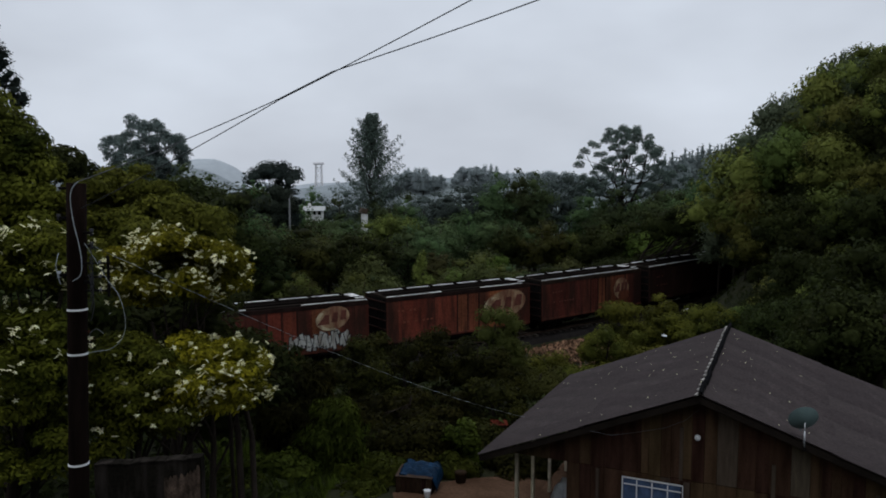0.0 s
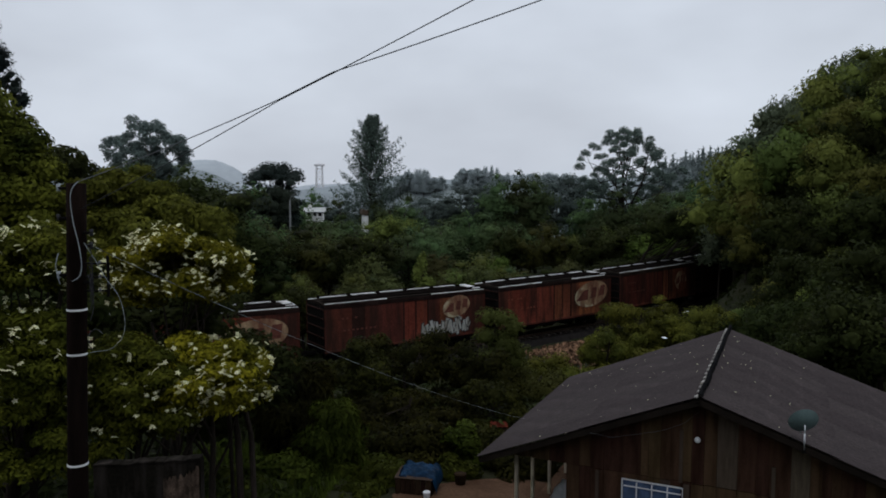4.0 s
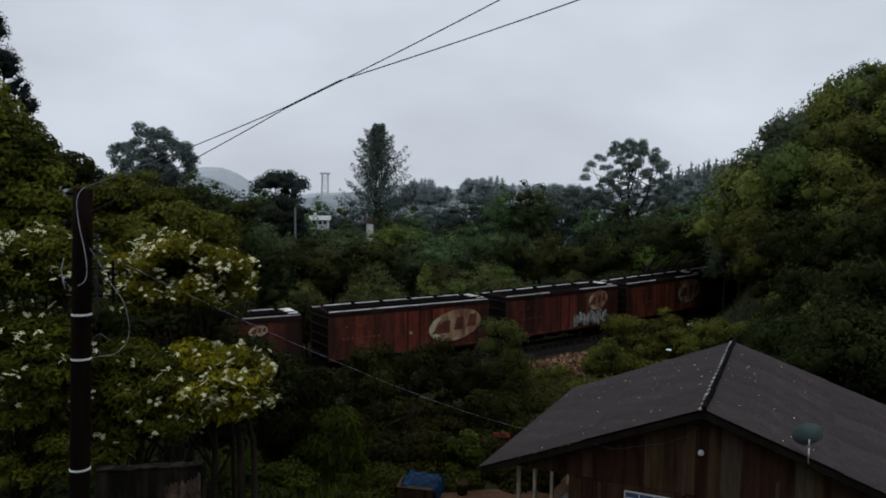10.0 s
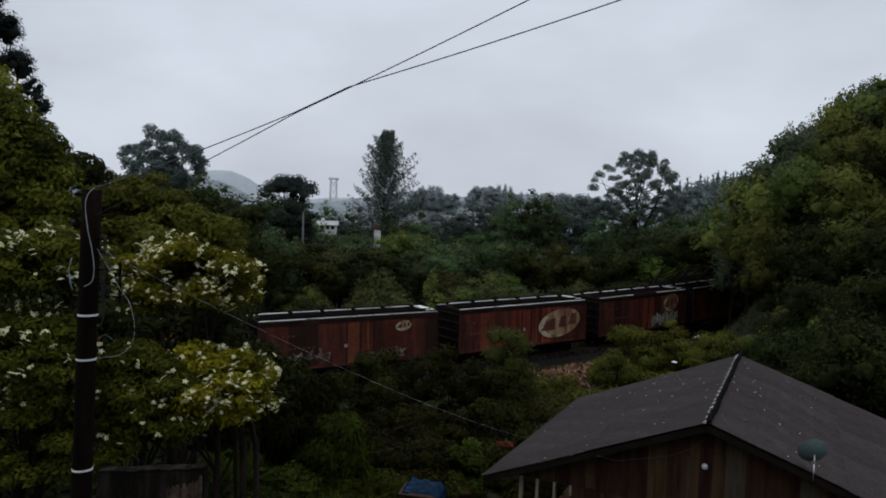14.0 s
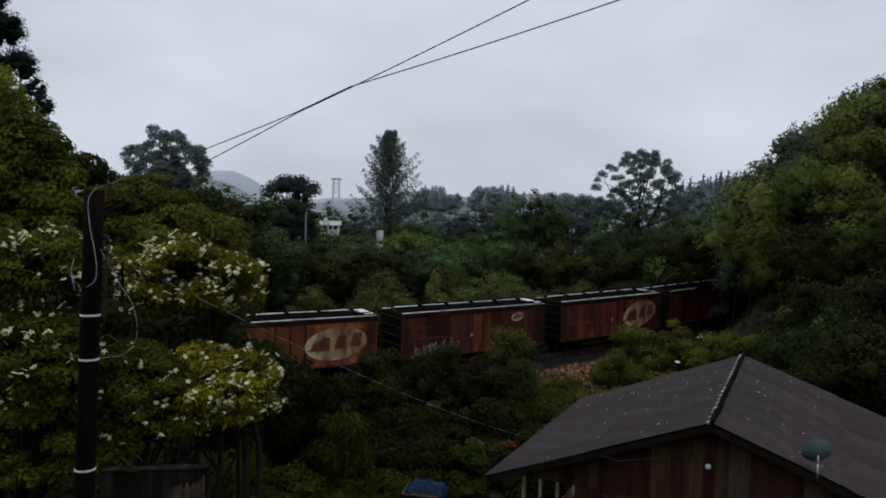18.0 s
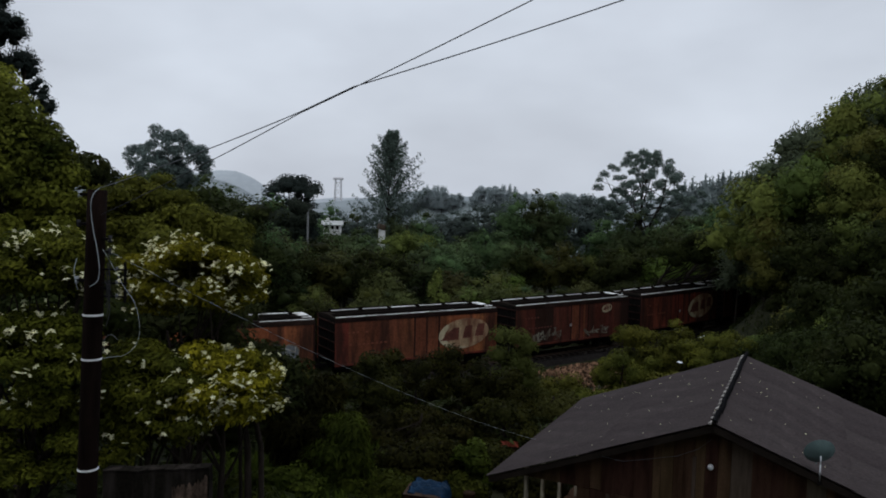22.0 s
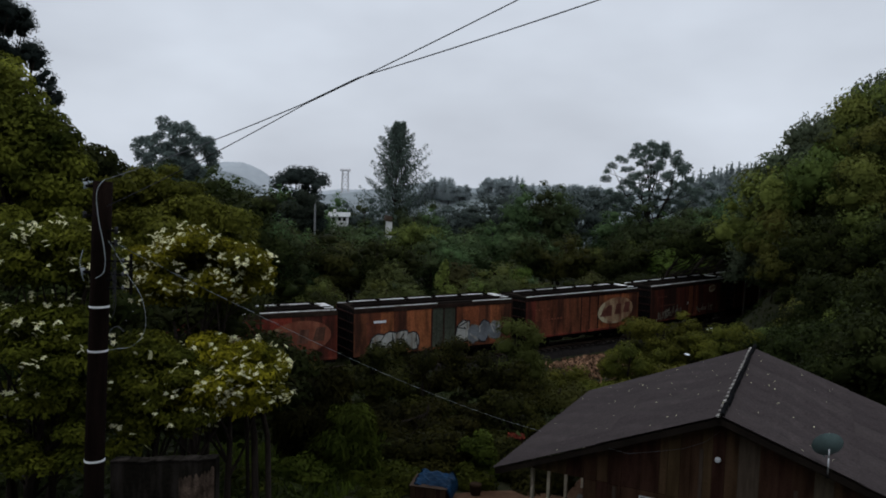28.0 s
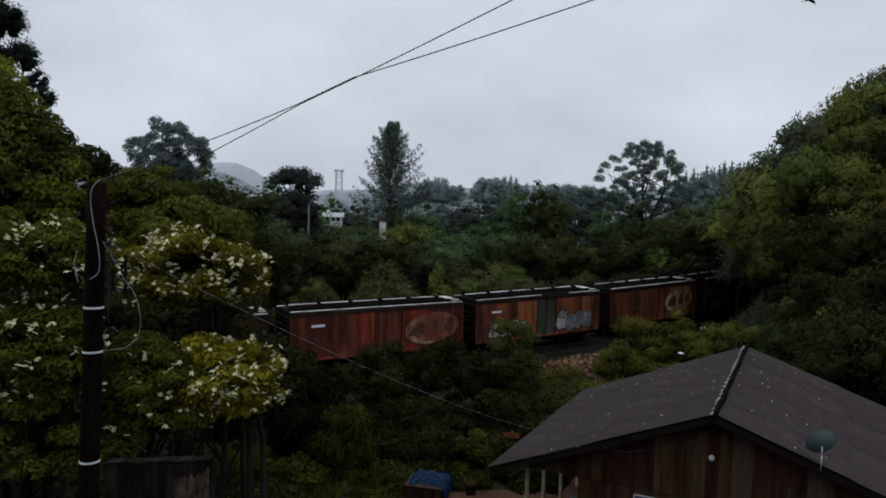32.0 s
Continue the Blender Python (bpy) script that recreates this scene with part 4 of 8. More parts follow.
def build_landmark_trees():
    # round airy tree on the skyline
    rng = np.random.default_rng(5)
    ex = []
    for k in range(120):
        z = 1 - 1.72 * (k + 0.5) / 120
        a, w = k * 2.4, math.sqrt(1 - z * z)
        q = rng.uniform(0.72, 1.06) if k % 4 else rng.uniform(0.25, 0.55)
        g = rng.uniform(0.48, 0.76)
        ex.append((np.array([3.7 * q * w * math.cos(a), 3.5 * q * w * math.sin(a), 13.6 + 4.3 * q * z]), (g, g, g * 0.9)))
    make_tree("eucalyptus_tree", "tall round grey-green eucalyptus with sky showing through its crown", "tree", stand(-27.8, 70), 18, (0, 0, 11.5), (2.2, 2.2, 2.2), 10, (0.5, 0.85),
              36000, (0.2, 0.12), "leaf_haze_grey", "bark_grey", 0.26, 35, limbs=30, shell=0.4, bottom=-0.8, flat=0.9, core=False, single=True, inner=0.4, extra=ex)
    # feathery tree: separate plumes sweep up and out from the trunk
    ex = []
    for k in range(78):
        f = (k / 77) ** 0.9
        zb, a = 5.2 + 13.9 * f, k * 2.4
        w = float(np.interp(f, [0, 0.2, 0.45, 0.7, 0.88, 1.0], [4.9, 4.9, 4.0, 2.9, 1.6, 0.5])) * (0.62 + 0.5 * rng.random())
        rise = 0.5 + 0.3 * f
        for q in (0.3, 0.5, 0.7, 0.86, 1.0, 1.1):
            g = 0.70 - 0.38 * q * q
            ex.append((np.array([w * q * math.cos(a), w * q * math.sin(a), zb + rise * w * q ** 1.5 + 0.2 * q]), (g, g, g * 1.35)))
    make_tree("feathery_tree", "tall feathery grey-green tree with upswept branches above the wood", "tree", stand(-10.6, 110, 1.2), 23.0, (0, 0, 5.6), (3.4, 3.4, 2.4), 14, (0.8, 1.2),
              26000, (0.25, 0.11), "leaf_pine", "bark", 0.26, 33, limbs=16, single=True, extra=ex, core=False, up=0.1, droop=-0.8, inner=0.3)
    # umbrella-shaped araucaria far off
    ex = [(np.array([2.3 * math.cos(a) * q, 2.3 * math.sin(a) * q, 11.6 + 0.5 * math.sin(3 * a) + (1 - q) * 1.0]), (0.95, 0.95, 0.62))
          for a in np.arange(0, 6.28, 0.52) for q in (0.45, 1.0)]
    ex += [(np.array([2.4 * math.cos(a), 2.4 * math.sin(a), 9.0 + math.sin(2 * a)]), (0.9, 0.9, 0.5)) for a in np.arange(0, 6.28, 0.9)]
    ex += [(np.array([1.5 * math.cos(a), 1.5 * math.sin(a), 10.3 + 0.5 * math.sin(2 * a)]), (0.8, 0.8, 0.55)) for a in np.arange(0.3, 6.28, 1.1)]
    make_tree("araucaria_tree", "umbrella-shaped dark araucaria across the valley", "tree", stand(-21.0, 92, 1.2), 12.4, (0, 0, 6.8), (2.9, 2.9, 3.0), 44, (0.7, 1.1), 12000, (0.26, 0.12),
              "leaf_araucaria", "bark", 0.24, 35, limbs=24, extra=ex)
    # dark round crowns at its foot
    for x, y, top, r, seed in ((-19.4, 90.0, 11.3, 1.55, 61), (-23.3, 90.5, 11.0, 1.7, 62), (-21.3, 89.0, 9.9, 1.8, 63)):
        h = top - gh(x, y)
        make_tree("tree", "dark round-crowned tree at the foot of the umbrella-shaped araucaria", "tree", stand(x, y), h, (0, 0, h - 2.3), (r, r, 2.3), 40, (0.4, 0.85), 5200, (0.26, 0.16), "leaf_blackish", seed=seed, outer=1.25, knob=0.3, core=0.5, puff=0.8)
    # open-crowned pine above the railway cutting
    ex = []
    for k in range(110):
        a, f = k * 2.4, k / 109
        z = 10.0 + 8.0 * f
        w = 5.2 * math.sin(math.pi * (0.2 + 0.70 * f)) * (0.35 + 0.72 * rng.random())
        g = rng.uniform(0.45, 0.74)
        ex.append((np.array([w * math.cos(a), w * math.sin(a), z]), (g, g, g * 0.85)))
    for k in range(9):
        ex.append((np.array([6.3 + 1.0 * math.cos(k * 1.7), 0.5 * math.sin(k), 10.9 + k * 0.32]), (0.45, 0.45, 0.4)))
    for k in range(6):
        ex.append((np.array([-4.6 + 0.6 * math.cos(k * 1.7), 0.5 * math.sin(k), 10.2 + k * 0.4]), (0.45, 0.45, 0.4)))
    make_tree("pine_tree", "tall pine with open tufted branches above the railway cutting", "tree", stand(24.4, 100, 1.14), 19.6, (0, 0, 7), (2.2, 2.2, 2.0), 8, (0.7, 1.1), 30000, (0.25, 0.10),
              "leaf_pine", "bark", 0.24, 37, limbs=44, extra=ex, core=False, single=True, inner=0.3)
    # dark araucaria beside the big hedge, with tufted branch ends
    ex = []
    g = gh(-26.15, 40) - 0.1
    for lev, (z, w, r) in enumerate(((21.6, 0.9, 0.75), (19.8, 1.4, 1.12), (17.95, 1.85, 1.08), (16.65, 3.0, 0.68), (15.75, 3.3, 0.75), (14.2, 3.2, 0.7), (12.4, 3.3, 0.7))):
        for k in range(6):
            a = 2 * math.pi * k / 6 + (0.35 * math.sin(lev * 2.1 + k) if k else 0.0)
            mid = np.array([w * math.cos(a), w * math.sin(a), z - g + (rng.uniform(-0.2, 0.2) if k else 0.0)])
            # a round tuft of stubby twigs at the branch's end, and a thin sleeve of needles along the branch
            for j in range(15):
                d = rng.normal(0, 1, 3)
                d /= np.linalg.norm(d)
                ex.append((mid + d * r * 0.62 * np.array([1, 1, 0.85]), (r * 0.42, r * 0.42, r * 0.36)))
            ex.append((mid * np.array([0.55, 0.55, 1]) - np.array([0, 0, 0.3]), (0.34, 0.34, 0.22)))
    make_tree("araucaria_tree", "dark tall araucaria with round tufts at its branch ends", "tree", stand(-26.15, 40), 22.4 - g, (0, 0, 22.2 - g), (0.8, 0.8, 0.5), 8, (0.3, 0.45), 21000, (0.2, 0.06),
              "leaf_araucaria", "bark", 0.34, 39, limbs=50, extra=ex, core=0.7, single=True, outer=1.25, inner=0.5)
    # bright crowns in front of the far wood
    make_tree("tree", "yellowish-green round tree standing out of the valley wood", "tree", stand(-6.3, 84), 9.4, (0, 0, 6.2), (3.6, 3.2, 2.8), 40, (0.6, 1.15), 5200, (0.24, 0.16), "leaf_lime", seed=41, outer=1.25, knob=0.3, puff=0.8)
    make_tree("tree", "yellowish-green rounded tree in the valley wood", "tree", stand(-11.0, 66), 7.2, (0, 0, 4.8), (2.3, 2.3, 1.9), 18, (0.6, 1.0), 2600, (0.36, 0.22), "leaf_mid", seed=42)
    ex = [(np.array([(1.15 - 0.2 * k) * 0.5 * math.cos(k * 2.2), (1.15 - 0.2 * k) * 0.5 * math.sin(k * 2.2), 1.2 + k * 0.75]), (1.15 - 0.17 * k,) * 2 + (0.75,)) for k in range(6)]
    make_tree("young_tree", "small pointed yellow-green tree just beyond the train", "tree", stand(-1.6, 55.8, 1.22), 6.6, (0, 0, 1.2), (0.8, 0.8, 0.6), 4, (0.5, 0.7), 3600, (0.22, 0.14), "leaf_lime", seed=43, extra=ex)


build_landmark_trees()


def build_hill_trees():
    """Dense trees and shrubs on the steep hill beside the line, and bushes along the cutting."""
    rng = random.Random(8)
    group = "trees on the steep hill"
    kinds = [
        ("leaf_mid", "dense mid-green tree on the steep hillside", (2.5, 2.5, 2.7), 6.4),
        ("leaf_dark", "dense dark-green tree on the steep hillside", (2.7, 2.6, 2.5), 6.0),
        ("leaf_mid", "lighter green tree draped with climbers on the hillside", (2.3, 2.3, 2.3), 5.4),
        ("leaf_hill", "olive-green tree on the steep hillside", (2.2, 2.3, 2.2), 5.2),
        ("leaf_crest", "dull grey-green ragged tree on the hill's crest", (2.5, 2.4, 2.8), 6.0),
    ]
    made = {}
    wanted = []

    def plant(k, x, y, sc, turn):
        mat, label, r, h = kinds[k]
        # keep under the hill's outline as it shows from the window
        u, w = x / y, r[0] * sc * 0.8 / y
        rim = min(float(np.interp(q, [0.30, 0.335, 0.355, 0.368, 0.394, 0.424, 0.459, 0.502, 0.55, 0.61, 0.8], [-0.06, -0.02, 0.034, 0.068, 0.110, 0.128, 0.140, 0.164, 0.194, 0.224, 0.3])) for q in (u - w, u, u + w))
        room = 10.9 + rim * y - (gh(x, y) - 0.3)
        if y > 30 and h * sc > room:
            sc = room / h
            if sc < 0.3:
                return
        wanted.append((k, x, y, sc, sc, turn))

    def plant_all():
        canopy = Canopy()
        for k, x, y, wide, tall, turn in sorted(wanted, key=lambda q: math.hypot(q[1], q[2])):
            mat, label, r, h = kinds[k]
            key = (k, canopy.stands_out(x, y, gh(x, y) - 0.3 + tall * h, r[0] * wide, r[2] * tall * 0.35))
            m = stand(x, y, 1.0, turn, -0.3) @ Matrix.Diagonal((wide, wide, tall, 1.0))
            if key in made:
                copy_thing(made[key], m @ Matrix.Diagonal([1 / v for v in made[key].scale] + [1.0]))
                continue
            n, count, leaf = (46, 3900, (0.19, 0.14)) if key[1] else (12, 400, (0.4, 0.3))
            made[key] = make_tree("hill_tree", label, "tree", m, h, (0, 0, h - r[2] * 1.02), r, n, (0.35, 0.85), count, leaf, mat, seed=60 + k, group=group, droop=0.5, single=True, shell=0.35, core=0.62,
                                  inner=0.5, flat=0.95, puff=0.82, outer=1.3, knob=0.3)

    y = 26.0
    while y < 80:
        x = max(13.0, 0.30 * y)
        while x < 0.62 * y + 12:
            xx, yy = x + rng.uniform(-0.9, 0.9), y + rng.uniform(-1, 1)
            x += 3.7
            i = np.argmin((TRACK[:, 0] - xx) ** 2 + (TRACK[:, 1] - yy) ** 2)
            d = math.hypot(TRACK[i, 0] - xx, TRACK[i, 1] - yy)
            if d < 5.0 or TRACK[i, 1] < yy:
                continue
            # keep the view to the train open beside the hill
            if xx / yy < 0.40 + 2.3 / yy and yy > 44:
                continue
            if xx / yy < 0.36 and gh(xx, yy) < 3.0:
                continue
            low = xx / yy < 0.5 and yy < 44
            sc = rng.uniform(0.5, 0.8) if low else rng.uniform(0.7, 1.05)
            if math.hypot(xx - 9, yy - 17) < 10:
                continue
            # dark-leaved kinds low on the slope stand in for the shade there
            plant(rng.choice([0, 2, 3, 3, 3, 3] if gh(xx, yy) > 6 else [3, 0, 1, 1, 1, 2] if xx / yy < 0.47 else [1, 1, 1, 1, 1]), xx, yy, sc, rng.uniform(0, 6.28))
        y += 3.4
    # shrubs on the steep side of the cutting
    for n in range(70):
        s, side = rng.uniform(18, 66), -rng.uniform(4.0, 13.0)
        xx, yy, zz, a = track(s, side)
        if xx / yy < 0.385 + 1.2 / yy:
            continue
        plant(rng.choice([0, 1, 1, 3]), xx, yy, rng.uniform(0.35, 0.6), rng.uniform(0, 6.28))
    # tall trees added where the line enters the cutting, to darken the wagons
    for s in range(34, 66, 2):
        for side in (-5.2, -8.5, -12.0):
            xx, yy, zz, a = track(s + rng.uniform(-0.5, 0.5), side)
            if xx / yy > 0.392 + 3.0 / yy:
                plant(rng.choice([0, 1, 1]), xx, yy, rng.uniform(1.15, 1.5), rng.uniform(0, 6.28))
    # spreading trees added beyond the line, their crowns closed over to shade the cutting
    for n, (s, wide) in enumerate(((33.5, 3.6), (38.5, 4.4), (43.5, 5.0), (48.5, 5.4), (54.0, 5.4), (59.5, 5.4))):
        bx, by, bz, a = track(s, 4.2)
        cx, cy, cz, a = track(s, -0.9)
        g = gh(bx, by) - 0.1
        make_tree("tree", "dark spreading tree added to shade the railway cutting", "tree", Matrix.Translation((bx, by, g)), cz + 7.6 - g, (cx - bx, cy - by, cz + 6.9 - g), (wide, wide, 1.7),
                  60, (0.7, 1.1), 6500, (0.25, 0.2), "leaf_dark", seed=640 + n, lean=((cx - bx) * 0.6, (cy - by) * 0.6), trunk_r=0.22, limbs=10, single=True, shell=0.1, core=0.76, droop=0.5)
    # crowns on the hill's crest: kind, place, height of the top above the rails
    for k, x, y, top in ((4, 23.8, 60.0, 15.1), (3, 25.4, 60.0, 15.8), (4, 25.8, 58.0, 17.9), (4, 27.4, 58.0, 18.8), (4, 28.4, 57.0, 18.3), (3, 29.2, 56.0, 19.8), (3, 30.4, 56.0, 20.8), (4, 31.6, 56.0, 21.6), (4, 32.5, 55.0, 21.1), (3, 33.6, 55.0, 22.1), (2, 25.2, 52.0, 15.9), (3, 27.0, 50.0, 17.0),
                         (3, 23.6, 57.0, 14.0), (3, 23.0, 54.0, 11.0), (3, 22.0, 52.0, 8.3), (1, 21.5, 50.0, 5.7), (1, 20.1, 47.0, 4.5), (3, 18.3, 45.0, 3.5),
                         (3, 22.6, 50.0, 7.6), (3, 24.7, 53.0, 10.2), (1, 21.9, 46.0, 5.7), (0, 25.9, 52.0, 12.2), (1, 23.9, 47.0, 7.8), (3, 22.5, 42.0, 5.5),
                         (1, 25.1, 44.0, 8.0), (0, 26.9, 48.0, 11.0), (1, 19.8, 40.0, 4.4), (1, 20.1, 36.0, 3.9), (0, 21.6, 36.0, 5.6)):
        plant(k, x, y, max(0.35, (top - gh(x, y)) / kinds[k][3]), x)

    # dark ragged crowns standing out of the hill's crest, stretched tall to fit its outline from the camera
    for u, e, y, sc in ((0.445, 0.130, 60, 0.5), (0.455, 0.139, 61, 0.5), (0.468, 0.147, 61, 0.45), (0.484, 0.141, 60, 0.5), (0.515, 0.170, 60, 0.65), (0.535, 0.188, 60, 0.7), (0.556, 0.199, 60, 0.75), (0.583, 0.203, 60, 0.8), (0.395, 0.079, 60, 0.4), (0.375, 0.062, 62, 0.4)):
        x = u * y
        wanted.append((4, x, y, sc * 1.4, (10.9 + e * y - gh(x, y)) / kinds[4][3], x * 3))
    for n in range(46):
        yy = rng.uniform(38, 54)
        xx = yy * rng.uniform(0.46, 0.62)
        i = np.argmin((TRACK[:, 0] - xx) ** 2 + (TRACK[:, 1] - yy) ** 2)
        if math.hypot(TRACK[i, 0] - xx, TRACK[i, 1] - yy) > 5:
            plant(rng.choice([1, 1, 3]), xx, yy, rng.uniform(0.5, 0.75), n)
    plant_all()


build_hill_trees()


def build_bushes():
    """Shrubs between the yards and the railway."""
    G = "bushes below the railway"

    def bush(label, x, y, top, rad, mat, seed, n=26, count=5200, leaf=(0.15, 0.085), cr=(0.34, 0.66), name="bush", **kw):
        g = gh(x, y)
        h = top - g
        make_tree(name, label, "bush", Matrix.Translation((x, y, g - 0.1)), h, (0, 0, h - rad[2] * 1.08), rad, int(n * 1.4), cr, int(count * 1.4), leaf, mat, seed=seed, group=G, trunk_r=0.08,
                  limbs=8, bottom=-0.95, shell=0.4, flat=0.85, core=0.68, inner=0.6, puff=0.7, **kw)

    bush("large dense dark-green bush in front of the railway", -1.6, 31.0, 5.35, (3.2, 2.2, 2.3), "leaf_shaded", 71, 40, 9000)
    bush("dark-green bush beside the large thicket", -3.6, 29.0, 5.1, (2.2, 1.9, 2.0), "leaf_shaded", 72)
    bush("dark leafy bush below the railway bank", 1.4, 30.5, 4.9, (2.0, 1.8, 2.0), "leaf_shaded", 73)
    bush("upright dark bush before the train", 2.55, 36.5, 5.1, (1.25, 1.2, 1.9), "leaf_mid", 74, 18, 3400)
    bush("low dark shrubs at the yard's edge", -1.2, 26.2, 3.9, (2.6, 1.5, 1.3), "leaf_shaded", 75, 22)
    bush("dark shrub behind the wooden house", 1.9, 26.6, 3.8, (1.9, 1.4, 1.3), "leaf_shaded", 76, 20)
    bush("feathery fresh-green bamboo-like shrub", -4.3, 22.0, 5.9, (1.15, 1.1, 1.75), "leaf_shaded", 77, 26, 7000, (0.34, 0.05), droop=2.2)
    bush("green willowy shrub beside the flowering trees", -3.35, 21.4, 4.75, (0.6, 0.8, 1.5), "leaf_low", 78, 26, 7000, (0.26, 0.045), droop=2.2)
    bush("dark shrub under the railway bank", -7.4, 31.0, 4.0, (2.0, 1.6, 1.6), "leaf_shaded", 79)
    bush("dark-green tree-like shrub by the line", -6.3, 27.5, 4.7, (1.6, 1.5, 1.6), "leaf_shaded", 80)
    bush("dense shrub hiding the foot of the train", -9.4, 34.0, 4.9, (2.0, 1.8, 2.0), "leaf_shaded", 81)
    # bushes on the bank before the cutting
    bush("spreading olive-green bush beside the track", 11.2, 41.5, 5.3, (2.5, 2.0, 2.1), "leaf_bank", 82, 30, 7000)
    bush("light-green bush on the bank beside the rubble", 8.6, 38.0, 3.9, (1.9, 1.6, 1.5), "leaf_bank", 83, 24, 5200)
    bush("olive-green bush on the bank", 10.7, 34.5, 3.6, (2.2, 1.7, 1.4), "leaf_bank", 84, 24, 5200)
    bush("light-green shrub behind the house roof", 7.4, 32.5, 3.0, (1.9, 1.5, 1.2), "leaf_bank", 85, 22, 4800)
    bush("low olive shrub beside the rubble heap", 5.7, 39.3, 2.0, (1.6, 1.1, 0.8), "leaf_bank", 101, 18, 3200)
    bush("low olive shrub below the rubble heap", 7.0, 36.6, 2.1, (1.5, 1.1, 0.7), "leaf_bank", 102, 18, 3200)
    bush("low dark shrub below the track", 3.6, 37.6, 2.2, (1.4, 1.0, 0.8), "leaf_mid", 103, 16, 2800)
    bush("green shrub on the bank by the hill", 14.2, 40.0, 4.6, (2.2, 1.8, 1.8), "leaf_bank", 86, 26, 5600)
    bush("low green shrub at the foot of the hill", 17.3, 42.0, 4.4, (2.2, 1.8, 1.6), "leaf_mid", 87, 24, 5200)
    bush("dark shrub below the rubble bank", 4.4, 33.0, 2.9, (1.7, 1.4, 1.1), "leaf_mid", 88, 20, 4200)
    bush("dark shrub behind the house", 13.8, 32.0, 4.3, (2.2, 1.8, 1.8), "leaf_dark", 89, 24, 5200)
    bush("low green plants at the yard's edge", -2.9, 21.6, 3.2, (1.3, 0.8, 0.5), "leaf_low", 90, 14, 3000, (0.18, 0.08), (0.3, 0.5))
    bush("leafy young shrub beside the woodpile", 0.55, 22.2, 3.9, (0.5, 0.5, 0.8), "leaf_low", 91, 10, 1500, (0.16, 0.08), (0.25, 0.4))

    # bushes added in the darkened foliage, for the black shaded hollow here
    bush("low dark bush behind the blue tarpaulin", -0.9, 22.6, 3.75, (1.5, 1.0, 1.0), "leaf_shaded", 92, 20)
    bush("dark bush filling the corner behind the house", 1.1, 23.2, 3.2, (1.4, 1.0, 0.8), "leaf_shaded", 93, 20)
    bush("fresh-green broad-leaved plants under the flowering trees", -4.5, 20.0, 3.55, (1.2, 0.7, 0.45), "leaf_low", 98, 18, 3000, (0.17, 0.09), (0.25, 0.42))
    bush("fresh-green weeds on the slope below the flowering trees", -5.6, 18.6, 3.7, (0.9, 0.7, 0.45), "leaf_low", 99, 16, 2600, (0.17, 0.09), (0.25, 0.42))
    bush("low green plants behind the crate", -1.75, 20.7, 3.15, (0.9, 0.6, 0.45), "leaf_low", 95, 14, 2600, (0.16, 0.07), (0.25, 0.42))
    bush("low green weeds along the yard's back edge", 0.2, 21.3, 3.0, (1.1, 0.5, 0.4), "leaf_low", 96, 14, 2600, (0.16, 0.07), (0.22, 0.4))
    bush("low green weeds beside the crate", -2.35, 19.6, 3.0, (0.7, 0.6, 0.4), "leaf_low", 97, 12, 2200, (0.16, 0.07), (0.22, 0.38))
    bush("low dark plants at the house corner", 2.4, 21.6, 3.2, (1.1, 0.8, 0.55), "leaf_shaded", 94, 16, 3600)


build_bushes()


